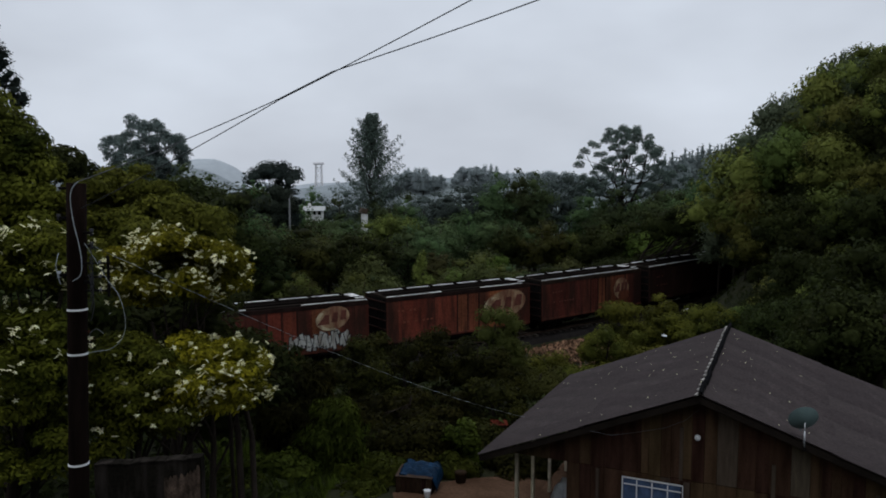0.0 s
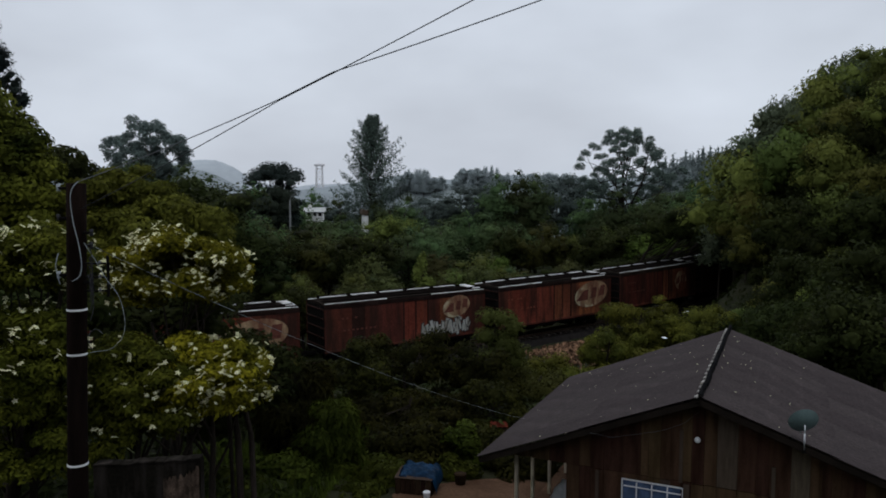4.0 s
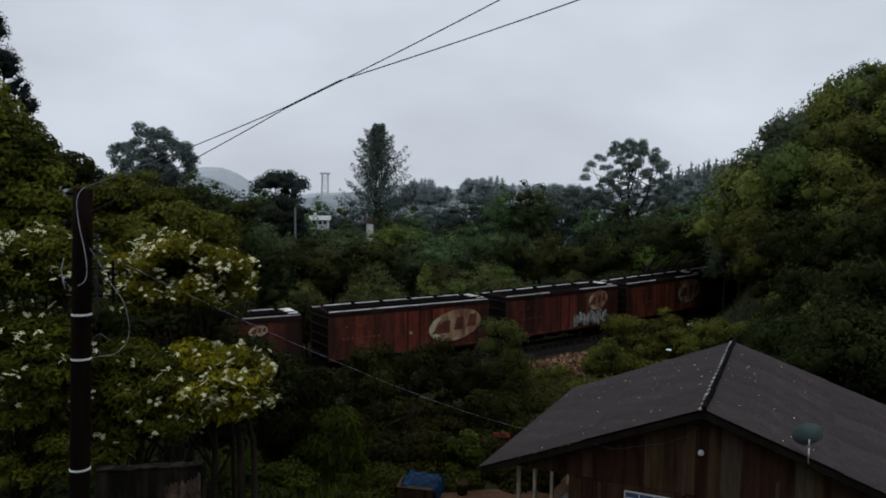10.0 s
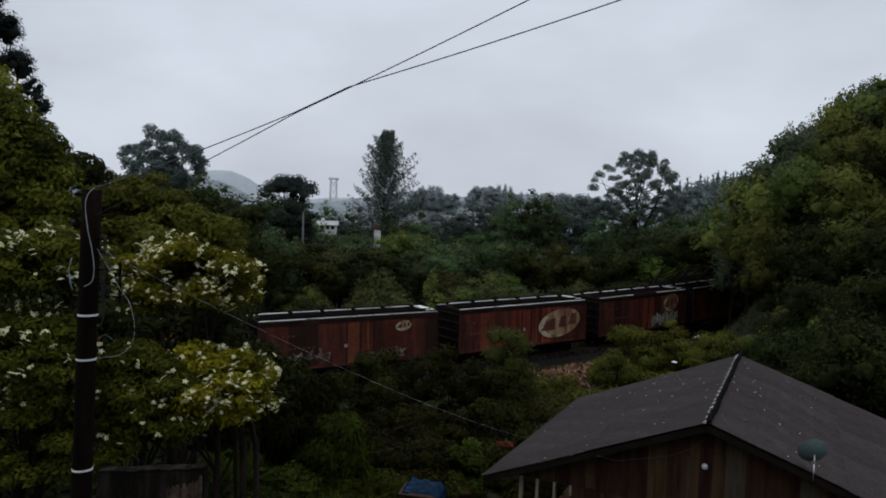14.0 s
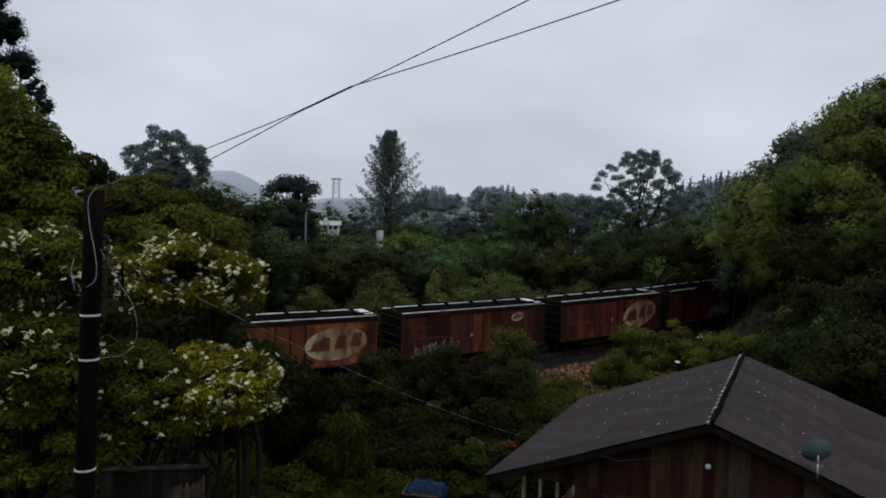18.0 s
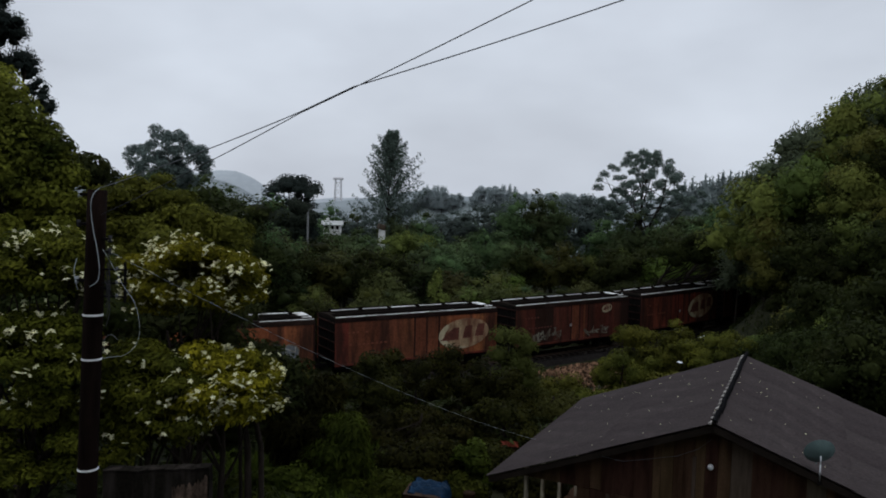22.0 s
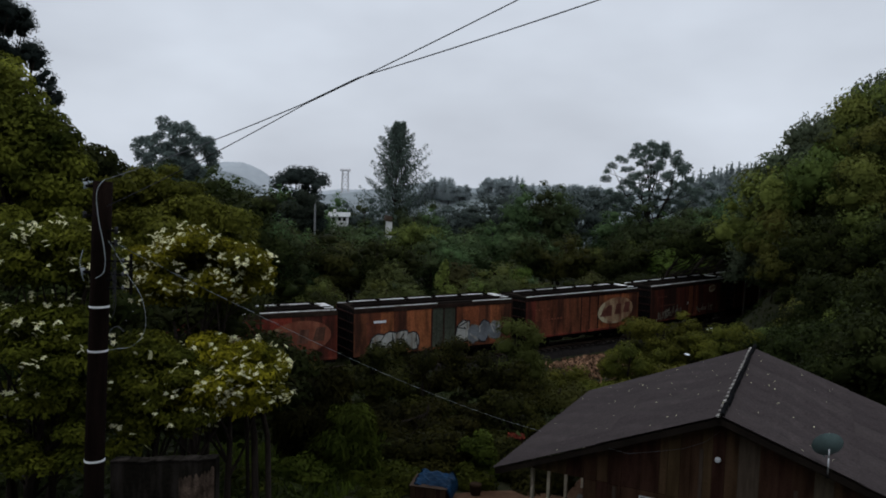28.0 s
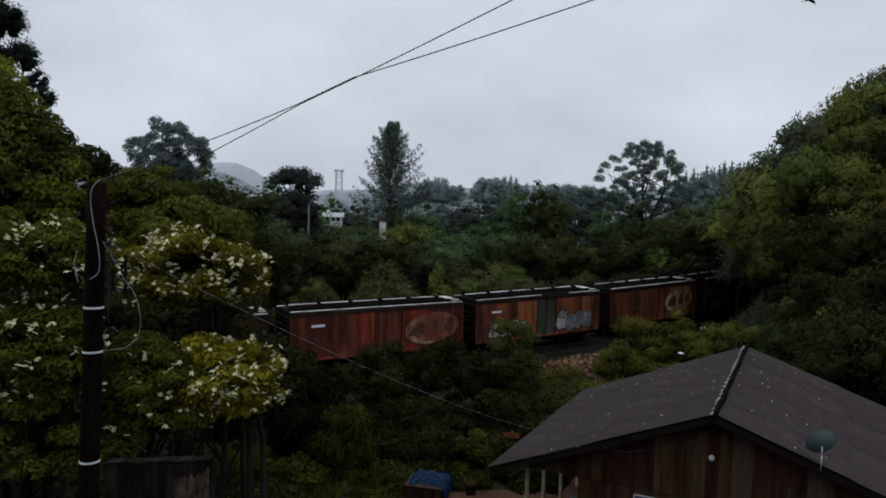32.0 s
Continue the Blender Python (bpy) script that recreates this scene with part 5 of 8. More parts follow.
def build_near_trees():
    """The flowering trees and the hedge-like crowns beside the pole."""
    G = "flowering trees beside the pole"
    L = "low tree with yellowish leaves and cream-white flowers"

    def flowering(x, y, centre, rad, seed, n, count, flowers, lab=L, mat="leaf_flower", stems=()):
        g = gh(x, y)
        c = (centre[0] - x, centre[1] - y, centre[2] - g)
        ob = make_tree("flowering_tree", lab, "tree", Matrix.Translation((x, y, g - 0.1)), c[2] + rad[2] * 0.4, c, rad, int(n * 0.72), (0.2, 0.42), int(count * 1.2), (0.1, 0.045), mat, seed=seed, group=G, trunk_r=0.1, limbs=5 if stems else 8,
                  flowers=int(flowers * 1.3), flower_size=0.058, shell=0.55, bottom=-0.75, up=0.5, droop=0.8, flat=0.56, lean=(c[0], c[1]), core=0.55, knob=0.75, trunks=1 if stems else 2, inner=0.5, puff=0.55)
        # further upright stems from the same root
        for sx, sy, r in stems:
            bm = bmesh.new()
            b = gh(sx, sy) - g
            tube(bm, [(sx - x, sy - y, b - 0.15), (sx - x + 0.03, sy - y, b + 0.9), (sx - x - 0.02, sy - y, c[2] * 0.7), ((sx - x) * 0.7 + c[0] * 0.3, (sy - y) * 0.7 + c[1] * 0.3, c[2] - 0.1)], [r * 1.25, r, r * 0.9, r * 0.6], 8)
            part("trunk", bm, M["bark"], ob, smooth=True)

    flowering(-5.0, 14.6, (-5.3, 14.6, 9.38), (1.42, 1.1, 0.82), 201, 110, 24000, 460, "flowering tree crown thick with cream-white flowers")
    flowering(-4.3, 13.6, (-4.33, 13.4, 7.52), (0.98, 1.0, 0.72), 202, 84, 18000, 330, "yellow-leaved low tree with bunches of white flowers", "leaf_flower_gold", ((-3.86, 13.7, 0.072), (-3.62, 13.75, 0.06), (-4.15, 14.2, 0.05)))
    flowering(-5.6, 12.9, (-5.35, 12.7, 7.25), (0.9, 0.8, 1.08), 203, 80, 15000, 110, "green-leaved low tree with a few white flowers", "leaf_under")
    flowering(-6.9, 12.2, (-6.65, 11.9, 9.75), (0.85, 0.7, 0.62), 204, 50, 10000, 100, mat="leaf_under")
    flowering(-7.2, 11.9, (-6.75, 11.8, 8.5), (0.95, 0.7, 0.68), 206, 58, 12000, 170, "spreading flowering tree with cream-white flowers along its branches", "leaf_under")
    # lowest crown takes the darker foliage, standing for the shade down there
    flowering(-7.6, 12.6, (-6.9, 11.9, 6.9), (1.2, 0.9, 0.95), 205, 60, 12000, 24, "greener low tree under the flowering trees", "leaf_under")
    # yellowish-green crown behind the pole
    g = gh(-9.6, 22)
    make_tree("tree", "yellow-green round tree behind the utility pole", "tree", Matrix.Translation((-9.4, 22, g - 0.1)), 8.4, (-0.1, 0, 6.6), (2.2, 2.0, 2.2), 66, (0.3, 0.6), 17000, (0.15, 0.08),
              "leaf_yellow", seed=211, trunk_r=0.18)
    make_tree("tree", "yellow-green tree above the flowering trees", "tree", Matrix.Translation((-7.5, 20.5, gh(-7.5, 20.5) - 0.1)), 7.4, (0, 0, 5.7), (1.9, 1.8, 1.9), 56, (0.3, 0.58), 16000, (0.15, 0.08),
              "leaf_yellow", seed=212, trunk_r=0.16)
    # large fresh-green tree
    g = gh(-12.2, 19.5)
    low = [(np.array([a + 12.2, b - 19.5, c - g + 0.1]), (r, r, r * 0.8)) for a, b, c, r in
           ((-12.3, 19.3, 13.75, 0.55), (-11.9, 19.2, 13.45, 0.55), (-12.7, 19.5, 13.5, 0.6), (-11.55, 19.2, 13.05, 0.55), (-12.1, 19.1, 12.9, 0.6), (-12.6, 19.1, 12.7, 0.6), (-11.3, 19.2, 12.6, 0.62), (-10.6, 19.3, 12.0, 0.5), (-10.35, 19.4, 11.3, 0.5), (-10.35, 19.3, 10.6, 0.5), (-10.85, 19.3, 12.1, 0.6), (-10.6, 19.4, 11.5, 0.55), (-11.2, 19.0, 11.7, 0.6), (-10.75, 19.1, 10.8, 0.6), (-11.3, 18.9, 10.9, 0.6), (-10.6, 19.2, 10.1, 0.5))]
    make_tree("tree", "large fresh-green leafy tree beside the flowering trees", "tree", Matrix.Translation((-12.2, 19.5, g - 0.1)), 11.4, (-0.95, 0, 7.5), (2.25, 2.3, 3.75), 120, (0.36, 0.7), 38000, (0.155, 0.085),
              "leaf_fresh", seed=213, trunk_r=0.24, extra=low)
    make_tree("tree", "dark-green tree behind the large leafy tree", "tree", Matrix.Translation((-11.8, 23.5, gh(-11.8, 23.5) - 0.1)), 9.4, (-0.4, 0, 6.9), (1.55, 1.5, 2.8), 32, (0.4, 0.7), 8000, (0.24, 0.12),
              "leaf_dark", seed=214, trunk_r=0.2)
    make_tree("tree", "dark-green tree under the flowering trees", "tree", Matrix.Translation((-6.4, 16.8, gh(-6.4, 16.8) - 0.1)), 5.6, (0, 0, 3.6), (2.6, 1.4, 2.2), 40, (0.45, 0.8), 9000, (0.2, 0.1),
              "leaf_dark", seed=215, trunk_r=0.12)
    make_tree("tree", "dark-green tree behind the low flowering trees", "tree", Matrix.Translation((-9.6, 16.0, gh(-9.6, 16.0) - 0.1)), 6.4, (0, 0, 4.2), (2.2, 1.4, 2.8), 40, (0.45, 0.8), 9000, (0.2, 0.1),
              "leaf_dark", seed=216, trunk_r=0.12)


build_near_trees()


def build_grass():
    """Tall grass and weeds round the yard."""
    rng = np.random.default_rng(3)
    n = 16000
    x = rng.uniform(-7.5, 4.5, n)
    y = rng.uniform(15.5, 25.0, n)
    keep = (((x - 1.6) / 4.7) ** 2 + ((y - 19.0) / 3.4) ** 2 > 1) & ~((x > -2.2) & (y > 20.5))
    x, y = x[keep], y[keep]
    n = len(x)
    z = ground_height(x, y)
    a = rng.uniform(0, 6.28, n)
    h = rng.uniform(0.15, 0.5, n) * (0.6 + 0.6 * (np.sin(x * 1.3) * np.sin(y * 1.1) > 0))
    w = rng.uniform(0.012, 0.03, n)
    bend = rng.uniform(0.05, 0.25, n)
    ca, sa = np.cos(a), np.sin(a)
    v = np.stack([np.stack([x - sa * w, y + ca * w, z], 1), np.stack([x + sa * w, y - ca * w, z], 1),
                  np.stack([x + ca * bend, y + sa * bend, z + h], 1)], 1).reshape(-1, 3)
    f = np.arange(3 * n).reshape(-1, 3)
    tagged(new("grass", arrays_mesh("grass", v, f, M["grass"])), "tall fresh-green grass and weeds round the yard", "grass", kind="stuff")


build_grass()


def build_undergrowth():
    """Low leafy cover on the banks and under the trees."""
    rng = np.random.default_rng(44)
    n = 60000
    y = rng.uniform(22, 80, n)
    x = rng.uniform(-0.62, 0.66, n) * y
    d = np.full(n, 1e9)
    for px, py, pz in TRACK:
        d = np.minimum(d, np.hypot(x - px, y - py))
    bank = (d < 8.5) & (x > 4) & (x < 12.5) & (y < 56)
    m = 9000
    x = np.concatenate([x, rng.uniform(-12, -3.2, m)])
    y = np.concatenate([y, rng.uniform(8.5, 22, m)])
    n += m
    d = np.concatenate([d, np.full(m, 99.0)])
    bank = np.concatenate([bank, np.zeros(m, dtype=bool)])
    keep = (d > 2.7) & ~(bank & (rng.random(n) < 0.75)) & ~((((x - 1.2) / 4.4) ** 2 + ((y - 19.2) / 3.4) ** 2) < 1)
    x, y = x[keep], y[keep]
    n = len(x)
    z = ground_height(x, y) + rng.uniform(0.0, 0.55, n) * (0.5 + 0.5 * np.sin(x * 0.9) * np.sin(y * 0.8))
    s = (rng.uniform(0.12, 0.26, n))[:, None]
    t = rng.normal(0, 1, (n, 3))
    t /= np.linalg.norm(t, axis=1)[:, None]
    b = np.cross(t, rng.normal(0, 0.4, (n, 3)) + np.array([0, 0, 1]))
    p = np.stack([x, y, z], 1)
    v = np.stack([p - t * s, p + b * s * 0.6, p + t * s], 1).reshape(-1, 3)
    f = np.arange(3 * n).reshape(-1, 3)
    tagged(new("undergrowth", arrays_mesh("undergrowth", v, f, M["leaf_dark"])), "low leafy undergrowth on the railway banks", "undergrowth", kind="stuff")


build_undergrowth()


def build_backdrop():
    """Wooded ridges at the valley's end, the mist painted into their pale colours."""
    rng = np.random.default_rng(17)

    def ridge(name, label, y, xs, tops, mat, rough, step):
        x = np.arange(xs[0], xs[-1], step)
        top = np.convolve(np.pad(np.interp(x, xs, tops), 10, "edge"), np.ones(21) / 21, "valid") + rough * (0.9 * np.sin(x * 0.13 + np.sin(x * 0.05) * 2) + 0.5 * np.abs(np.sin(x * 0.63 + np.sin(x * 0.21) * 3)) + rng.normal(0, 0.22, len(x)))
        v, f = [], []
        rows = [(0.0, 0.0), (-3.0, -0.6), (-8.0, -2.4), (-16.0, -6.5), (-26.0, -13.0), (-40.0, None)]
        for k, (dy, dz) in enumerate(rows):
            zz = np.full(len(x), -8.0) if dz is None else top + dz
            v.append(np.stack([x, np.full(len(x), y + dy), zz], 1))
        back = np.stack([x, np.full(len(x), y + 60.0), np.full(len(x), -8.0)], 1)
        v = np.concatenate([back] + v)
        w = len(x)
        i = (np.arange(6)[:, None] * w + np.arange(w - 1)[None, :]).ravel()
        f = np.stack([i, i + w, i + w + 1, i + 1], 1)
        tagged(new(name, arrays_mesh(name, v, f, mat, True)), label, "hill", kind="structure")

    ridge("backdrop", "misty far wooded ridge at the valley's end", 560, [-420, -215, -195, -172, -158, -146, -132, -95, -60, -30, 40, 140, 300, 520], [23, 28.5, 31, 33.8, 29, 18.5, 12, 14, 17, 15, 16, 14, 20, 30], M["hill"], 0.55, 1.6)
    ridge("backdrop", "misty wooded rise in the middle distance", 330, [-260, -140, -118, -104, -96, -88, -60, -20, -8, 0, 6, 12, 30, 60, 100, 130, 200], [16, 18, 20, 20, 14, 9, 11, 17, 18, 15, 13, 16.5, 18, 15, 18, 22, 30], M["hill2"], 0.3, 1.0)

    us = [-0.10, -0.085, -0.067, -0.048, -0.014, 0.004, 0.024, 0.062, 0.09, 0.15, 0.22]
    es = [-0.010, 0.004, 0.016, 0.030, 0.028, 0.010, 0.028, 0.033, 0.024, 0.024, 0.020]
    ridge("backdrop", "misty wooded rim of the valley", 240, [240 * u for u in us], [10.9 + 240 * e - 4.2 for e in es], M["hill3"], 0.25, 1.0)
    # rounded and pointed trees along the rim
    first = {}
    for k in range(64):
        u = -0.098 + 0.314 * (k + 0.5) / 64 + rng.uniform(-0.002, 0.002)
        y = 236 + rng.uniform(-6, 4)
        top = 10.9 + y * float(np.interp(u, us, es)) - rng.uniform(0.0, 2.6) ** 1.2
        kind = int(rng.random() < 0.4)
        m = Matrix.Translation((u * y, y, top - 9.0)) @ Matrix.Rotation(k * 1.3, 4, "Z") @ Matrix.Diagonal((rng.uniform(0.8, 1.4),) * 2 + (1.0, 1.0))
        if kind in first:
            copy_thing(first[kind], m @ Matrix.Diagonal([1 / q for q in first[kind].scale] + [1.0]))
        elif kind:
            ex = [(np.array([0, 0, 2.5 + j * 0.95]), (1.9 - 0.24 * j,) * 2 + (1.0,)) for j in range(7)]
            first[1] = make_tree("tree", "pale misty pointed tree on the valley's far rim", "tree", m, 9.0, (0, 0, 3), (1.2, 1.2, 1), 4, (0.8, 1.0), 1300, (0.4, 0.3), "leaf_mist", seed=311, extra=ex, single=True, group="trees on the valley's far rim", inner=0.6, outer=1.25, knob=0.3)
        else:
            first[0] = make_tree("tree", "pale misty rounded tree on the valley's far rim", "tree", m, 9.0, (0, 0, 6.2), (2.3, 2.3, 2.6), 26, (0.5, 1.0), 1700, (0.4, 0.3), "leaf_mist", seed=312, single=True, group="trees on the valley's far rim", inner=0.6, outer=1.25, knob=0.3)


build_backdrop()


def build_far_conifers():
    rng = random.Random(30)
    first = None
    for i in range(26):
        y = 165 + rng.uniform(-8, 8)
        u = 0.285 + 0.0046 * i + rng.uniform(-0.002, 0.002)
        x = u * y
        top = 10.9 + y * (float(np.interp(u, [0.285, 0.32, 0.341, 0.40], [0.036, 0.051, 0.057, 0.062])) - rng.uniform(0, 0.012))
        sc = (top - gh(x, y)) / 15.0
        if first is None:
            ex = [(np.array([0, 0, 3 + k * 1.15]), (3.0 - 0.28 * k,) * 2 + (1.3,)) for k in range(11)]
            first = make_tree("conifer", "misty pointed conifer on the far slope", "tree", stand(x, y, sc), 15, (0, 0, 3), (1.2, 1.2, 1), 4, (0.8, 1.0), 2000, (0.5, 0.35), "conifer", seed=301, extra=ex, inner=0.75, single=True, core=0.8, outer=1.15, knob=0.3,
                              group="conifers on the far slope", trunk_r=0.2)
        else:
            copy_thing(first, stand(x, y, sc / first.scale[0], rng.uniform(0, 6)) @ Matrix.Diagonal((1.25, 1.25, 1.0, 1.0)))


build_far_conifers()


# ---------------------------------------------------------------- wooden house
# House space: x across the gable to the viewer's right, y along the ridge, z up; origin below the ridge's front end.
HOUSE = Matrix.Translation((4.95, 14.0, 0)) @ Matrix.Rotation(radians(-24.9), 4, "Z")
RIDGE_Z, EAVE_Z, HALF, LONG = 6.90, 5.03, 4.56, 7.75
HOUSE_FLOOR = 2.75


def roof_z(x):
    return RIDGE_Z - (0.41 if x < 0 else 0.349) * abs(x)


def build_house():
    house = thing("wooden_house", "old plank house with a dark grey gable roof and porch", "house", HOUSE)
    slopes = {-1: math.atan(0.41), 1: math.atan(0.349)}
    run = math.hypot(HALF, RIDGE_Z - EAVE_Z)
    # roof sheets, corrugated along the slope
    cols, rows = 7, 2
    cw, rl = LONG / cols, run / rows
    waves = 6

    def sheet_mesh(flip):
        bm = bmesh.new()
        n = waves * 4
        grid = []
        for j in range(3):
            u = j / 2 * (rl + 0.10)
            row = []
            for i in range(n + 1):
                yy = i / n * (cw + 0.002)
                zz = 0.012 * math.cos(2 * math.pi * i / 4)
                row.append((u, yy, zz))
            grid.append(row)
        top = [[bm.verts.new(p) for p in r] for r in grid]
        low = [[bm.verts.new((p[0], p[1], p[2] - 0.008)) for p in r] for r in grid]
        for j in range(2):
            for i in range(n):
                bm.faces.new((top[j][i], top[j + 1][i], top[j + 1][i + 1], top[j][i + 1]))
                bm.faces.new((low[j][i], low[j][i + 1], low[j + 1][i + 1], low[j + 1][i]))
        for i in range(n):
            bm.faces.new((top[2][i], low[2][i], low[2][i + 1], top[2][i + 1]))
            bm.faces.new((top[0][i], top[0][i + 1], low[0][i + 1], low[0][i]))
        for j in range(2):
            bm.faces.new((top[j][0], low[j][0], low[j + 1][0], top[j + 1][0]))
            bm.faces.new((top[j][n], top[j + 1][n], low[j + 1][n], low[j][n]))
        bmesh.ops.recalc_face_normals(bm, faces=bm.faces)
        return bm

    roof = new("roof")
    roof.empty_display_size = 0.2
    roof.parent = house
    roof["label"] = "dark grey corrugated fibre-cement roof"
    first = None
    rng = random.Random(2)
    for side in (-1, 1):
        for r in range(rows):
            for c in range(cols):
                tilt = Matrix.Rotation(slopes[1], 4, "Y") if side > 0 else Matrix.Rotation(math.pi, 4, "Z") @ Matrix.Rotation(slopes[-1], 4, "Y")
                lift = 0.016 * (rows - 1 - r) + 0.012
                y0 = c * cw if side > 0 else (c + 1) * cw + 0.002
                m = Matrix.Translation((0, y0 - 0.015, RIDGE_Z + lift)) @ tilt @ Matrix.Translation((r * rl, 0, 0))
                if first is None:
                    first = part("roof_sheet", sheet_mesh(False), M["roof"], roof, smooth=False, at=m)
                else:
                    ob = new("roof_sheet", first.data)
                    ob.parent, ob.matrix_basis = roof, m
    # ridge tiles, near-black for the shadow line along them, with pale mortar between
    bm = bmesh.new()
    n = 8
    rings = []
    for j, (yy, w) in enumerate(((0, 0.055), (0.44, 0.045))):
        rings.append([(w * math.cos(math.pi * k / n), yy, 0.075 * math.sin(math.pi * k / n) * (w / 0.055)) for k in range(n + 1)])
    for off in (0.0, -0.012):
        vv = [[bm.verts.new((p[0], p[1], p[2] + off)) for p in ring] for ring in rings]
        for k in range(n):
            bm.faces.new((vv[0][k], vv[0][k + 1], vv[1][k + 1], vv[1][k]))
    tiles = int(LONG / 0.40)
    t0 = None
    for i in range(tiles + 1):
        m = Matrix.Translation((0.022, i * 0.40 - 0.06, RIDGE_Z + 0.035)) @ Matrix.Rotation(radians(3.0), 4, "X") @ Matrix.Rotation(rng.uniform(-0.05, 0.05), 4, "Z")
        if t0 is None:
            t0 = part("ridge_tile", bm, M["ridge"], roof, at=m)
        else:
            ob = new("ridge_tile", t0.data)
            ob.parent, ob.matrix_basis = roof, m
    for i in range(tiles + 1):
        for sx in (-1,):
            bm = bmesh.new()
            box(bm, sx * 0.043, i * 0.40 + 0.02, RIDGE_Z + 0.03, 0.062, 0.17 + 0.08 * rng.random(), 0.05, Matrix.Rotation(radians(-14), 4, "Z"), 0.014)
            part("mortar", bm, M["mortar"], roof, "pale crumbling mortar")
    # fascia boards under the front and back edges of the roof
    for yy in (0.03, LONG - 0.03):
        for side in (-1, 1):
            bm = bmesh.new()
            tilt = Matrix.Rotation(slopes[side] * side, 4, "Y")
            box(bm, side * HALF / 2, yy, roof_z(side * HALF / 2) - 0.085, run + 0.02, 0.035, 0.135, tilt, 0.006)
            part("fascia", bm, M["fascia"], house)
    # purlins seen under the overhang
    for side in (-1, 1):
        for f in (0.06, 0.36, 0.66, 0.94):
            bm = bmesh.new()
            x = side * HALF * f
            box(bm, x, LONG / 2, roof_z(x) - 0.075, 0.06, LONG - 0.12, 0.08, Matrix.Rotation(slopes[side] * side, 4, "Y"))
            part("purlin", bm, M["fascia"], house)
    # plank walls: front gable, front wall beside the porch, sides and back
    wall_y, left, right = 0.48, -2.72, 4.15
    win = [(-1.54, -0.30), (1.62, 2.75)]
    win_top, win_low = 4.89, 3.80
    front = new("front_wall")
    front.parent = house
    front["label"] = "front wall of weathered vertical planks"
    x = -4.2
    i = 0
    while x < right:
        w = rng.choice((0.16, 0.2, 0.24, 0.28, 0.33, 0.38))
        w = min(w, right - x)
        if x < left < x + w:
            w = left - x
        a, b = x + 0.003, x + w - 0.003
        mid = (a + b) / 2
        top = roof_z(max(abs(a), abs(b))) - 0.13
        hit = [q for q in win if q[0] - 0.02 < mid < q[1] + 0.02]
        if mid < left:
            spans = [(5.02, top)]
        else:
            cut = 5.02 + rng.uniform(-0.02, 0.02)
            spans = [(cut, top)]
            if hit:
                spans += [(win_top + 0.01, cut - 0.012), (HOUSE_FLOOR, win_low)]
            else:
                spans += [(HOUSE_FLOOR, cut - 0.012)]
        for z0, z1 in spans:
            if z1 - z0 < 0.04:
                continue
            bm = bmesh.new()
            proud = rng.uniform(0, 0.008) + (0.012 if z0 > 5 else 0)
            vs = []
            za, zb = (roof_z(a) - 0.13, roof_z(b) - 0.13) if z1 == top else (z1, z1)
            for yy in (wall_y - 0.012 - proud, wall_y + 0.012):
                vs.append([bm.verts.new(p) for p in ((a, yy, z0), (b, yy, z0), (b, yy, zb), (a, yy, za))])
            bm.faces.new(vs[0])
            bm.faces.new(vs[1][::-1])
            for k in range(4):
                bm.faces.new((vs[0][k], vs[1][k], vs[1][(k + 1) % 4], vs[0][(k + 1) % 4]))
            bmesh.ops.recalc_face_normals(bm, faces=bm.faces)
            pale = rng.random() < 0.045
            part("plank", bm, M["batten"] if pale else M["board"], front)
        x += w
        i += 1
    # pale cover battens on some joints
    for bx, z0, z1 in ((-0.36, 5.0, 6.1), (-2.05, HOUSE_FLOOR, 4.98), (-0.245, HOUSE_FLOOR, 4.98), (1.35, 4.3, 5.6), (3.1, HOUSE_FLOOR, 5.3)):
        bm = bmesh.new()
        box(bm, bx, wall_y - 0.035, (z0 + z1) / 2, 0.07 if bx != -0.245 else 0.12, 0.02, z1 - z0, bevel=0.004)
        part("batten", bm, M["batten"], front)
    for name, lab, (ax, ay), (bx, by) in (("side_wall", "plank side wall under the porch roof", (left, wall_y + 0.02), (left, LONG - 0.4)), ("back_wall", "plank back wall", (left, LONG - 0.4), (right, LONG - 0.4)),
                                          ("side_wall", "plank side wall", (right, LONG - 0.4), (right, wall_y + 0.02))):
        grp = new(name)
        grp.parent = house
        grp["label"] = lab
        ln = math.hypot(bx - ax, by - ay)
        ang = math.atan2(by - ay, bx - ax)
        k = int(ln / 0.22)
        shared = None
        for j in range(k):
            px, py = ax + (bx - ax) * (j + 0.5) / k, ay + (by - ay) * (j + 0.5) / k
            top = roof_z(px) - 0.13
            if shared is None or name == "back_wall":
                bm = bmesh.new()
                box(bm, 0, 0, (top - HOUSE_FLOOR) / 2, ln / k - 0.006, 0.024, top - HOUSE_FLOOR)
                ob = part("plank", bm, M["board"], grp)
                shared = ob.data
            else:
                ob = new("plank", shared)
                ob.parent = grp
            ob.matrix_basis = Matrix.Translation((px, py, HOUSE_FLOOR)) @ Matrix.Rotation(ang, 4, "Z")
    # windows with white bars and a blue curtain
    for a, b in win:
        wd = new("window")
        wd.parent = house
        wd["label"] = "small window with white bars and a blue curtain"
        bm = bmesh.new()
        for cx, cz, sx, sz in (((a + b) / 2, win_top - 0.012, b - a, 0.024), ((a + b) / 2, win_low + 0.012, b - a, 0.024), (a + 0.012, (win_top + win_low) / 2, 0.024, win_top - win_low),
                               (b - 0.012, (win_top + win_low) / 2, 0.024, win_top - win_low)):
            box(bm, cx, wall_y - 0.012, cz, sx, 0.04, sz, bevel=0.002)
        part("window_frame", bm, M["white_paint"], wd)
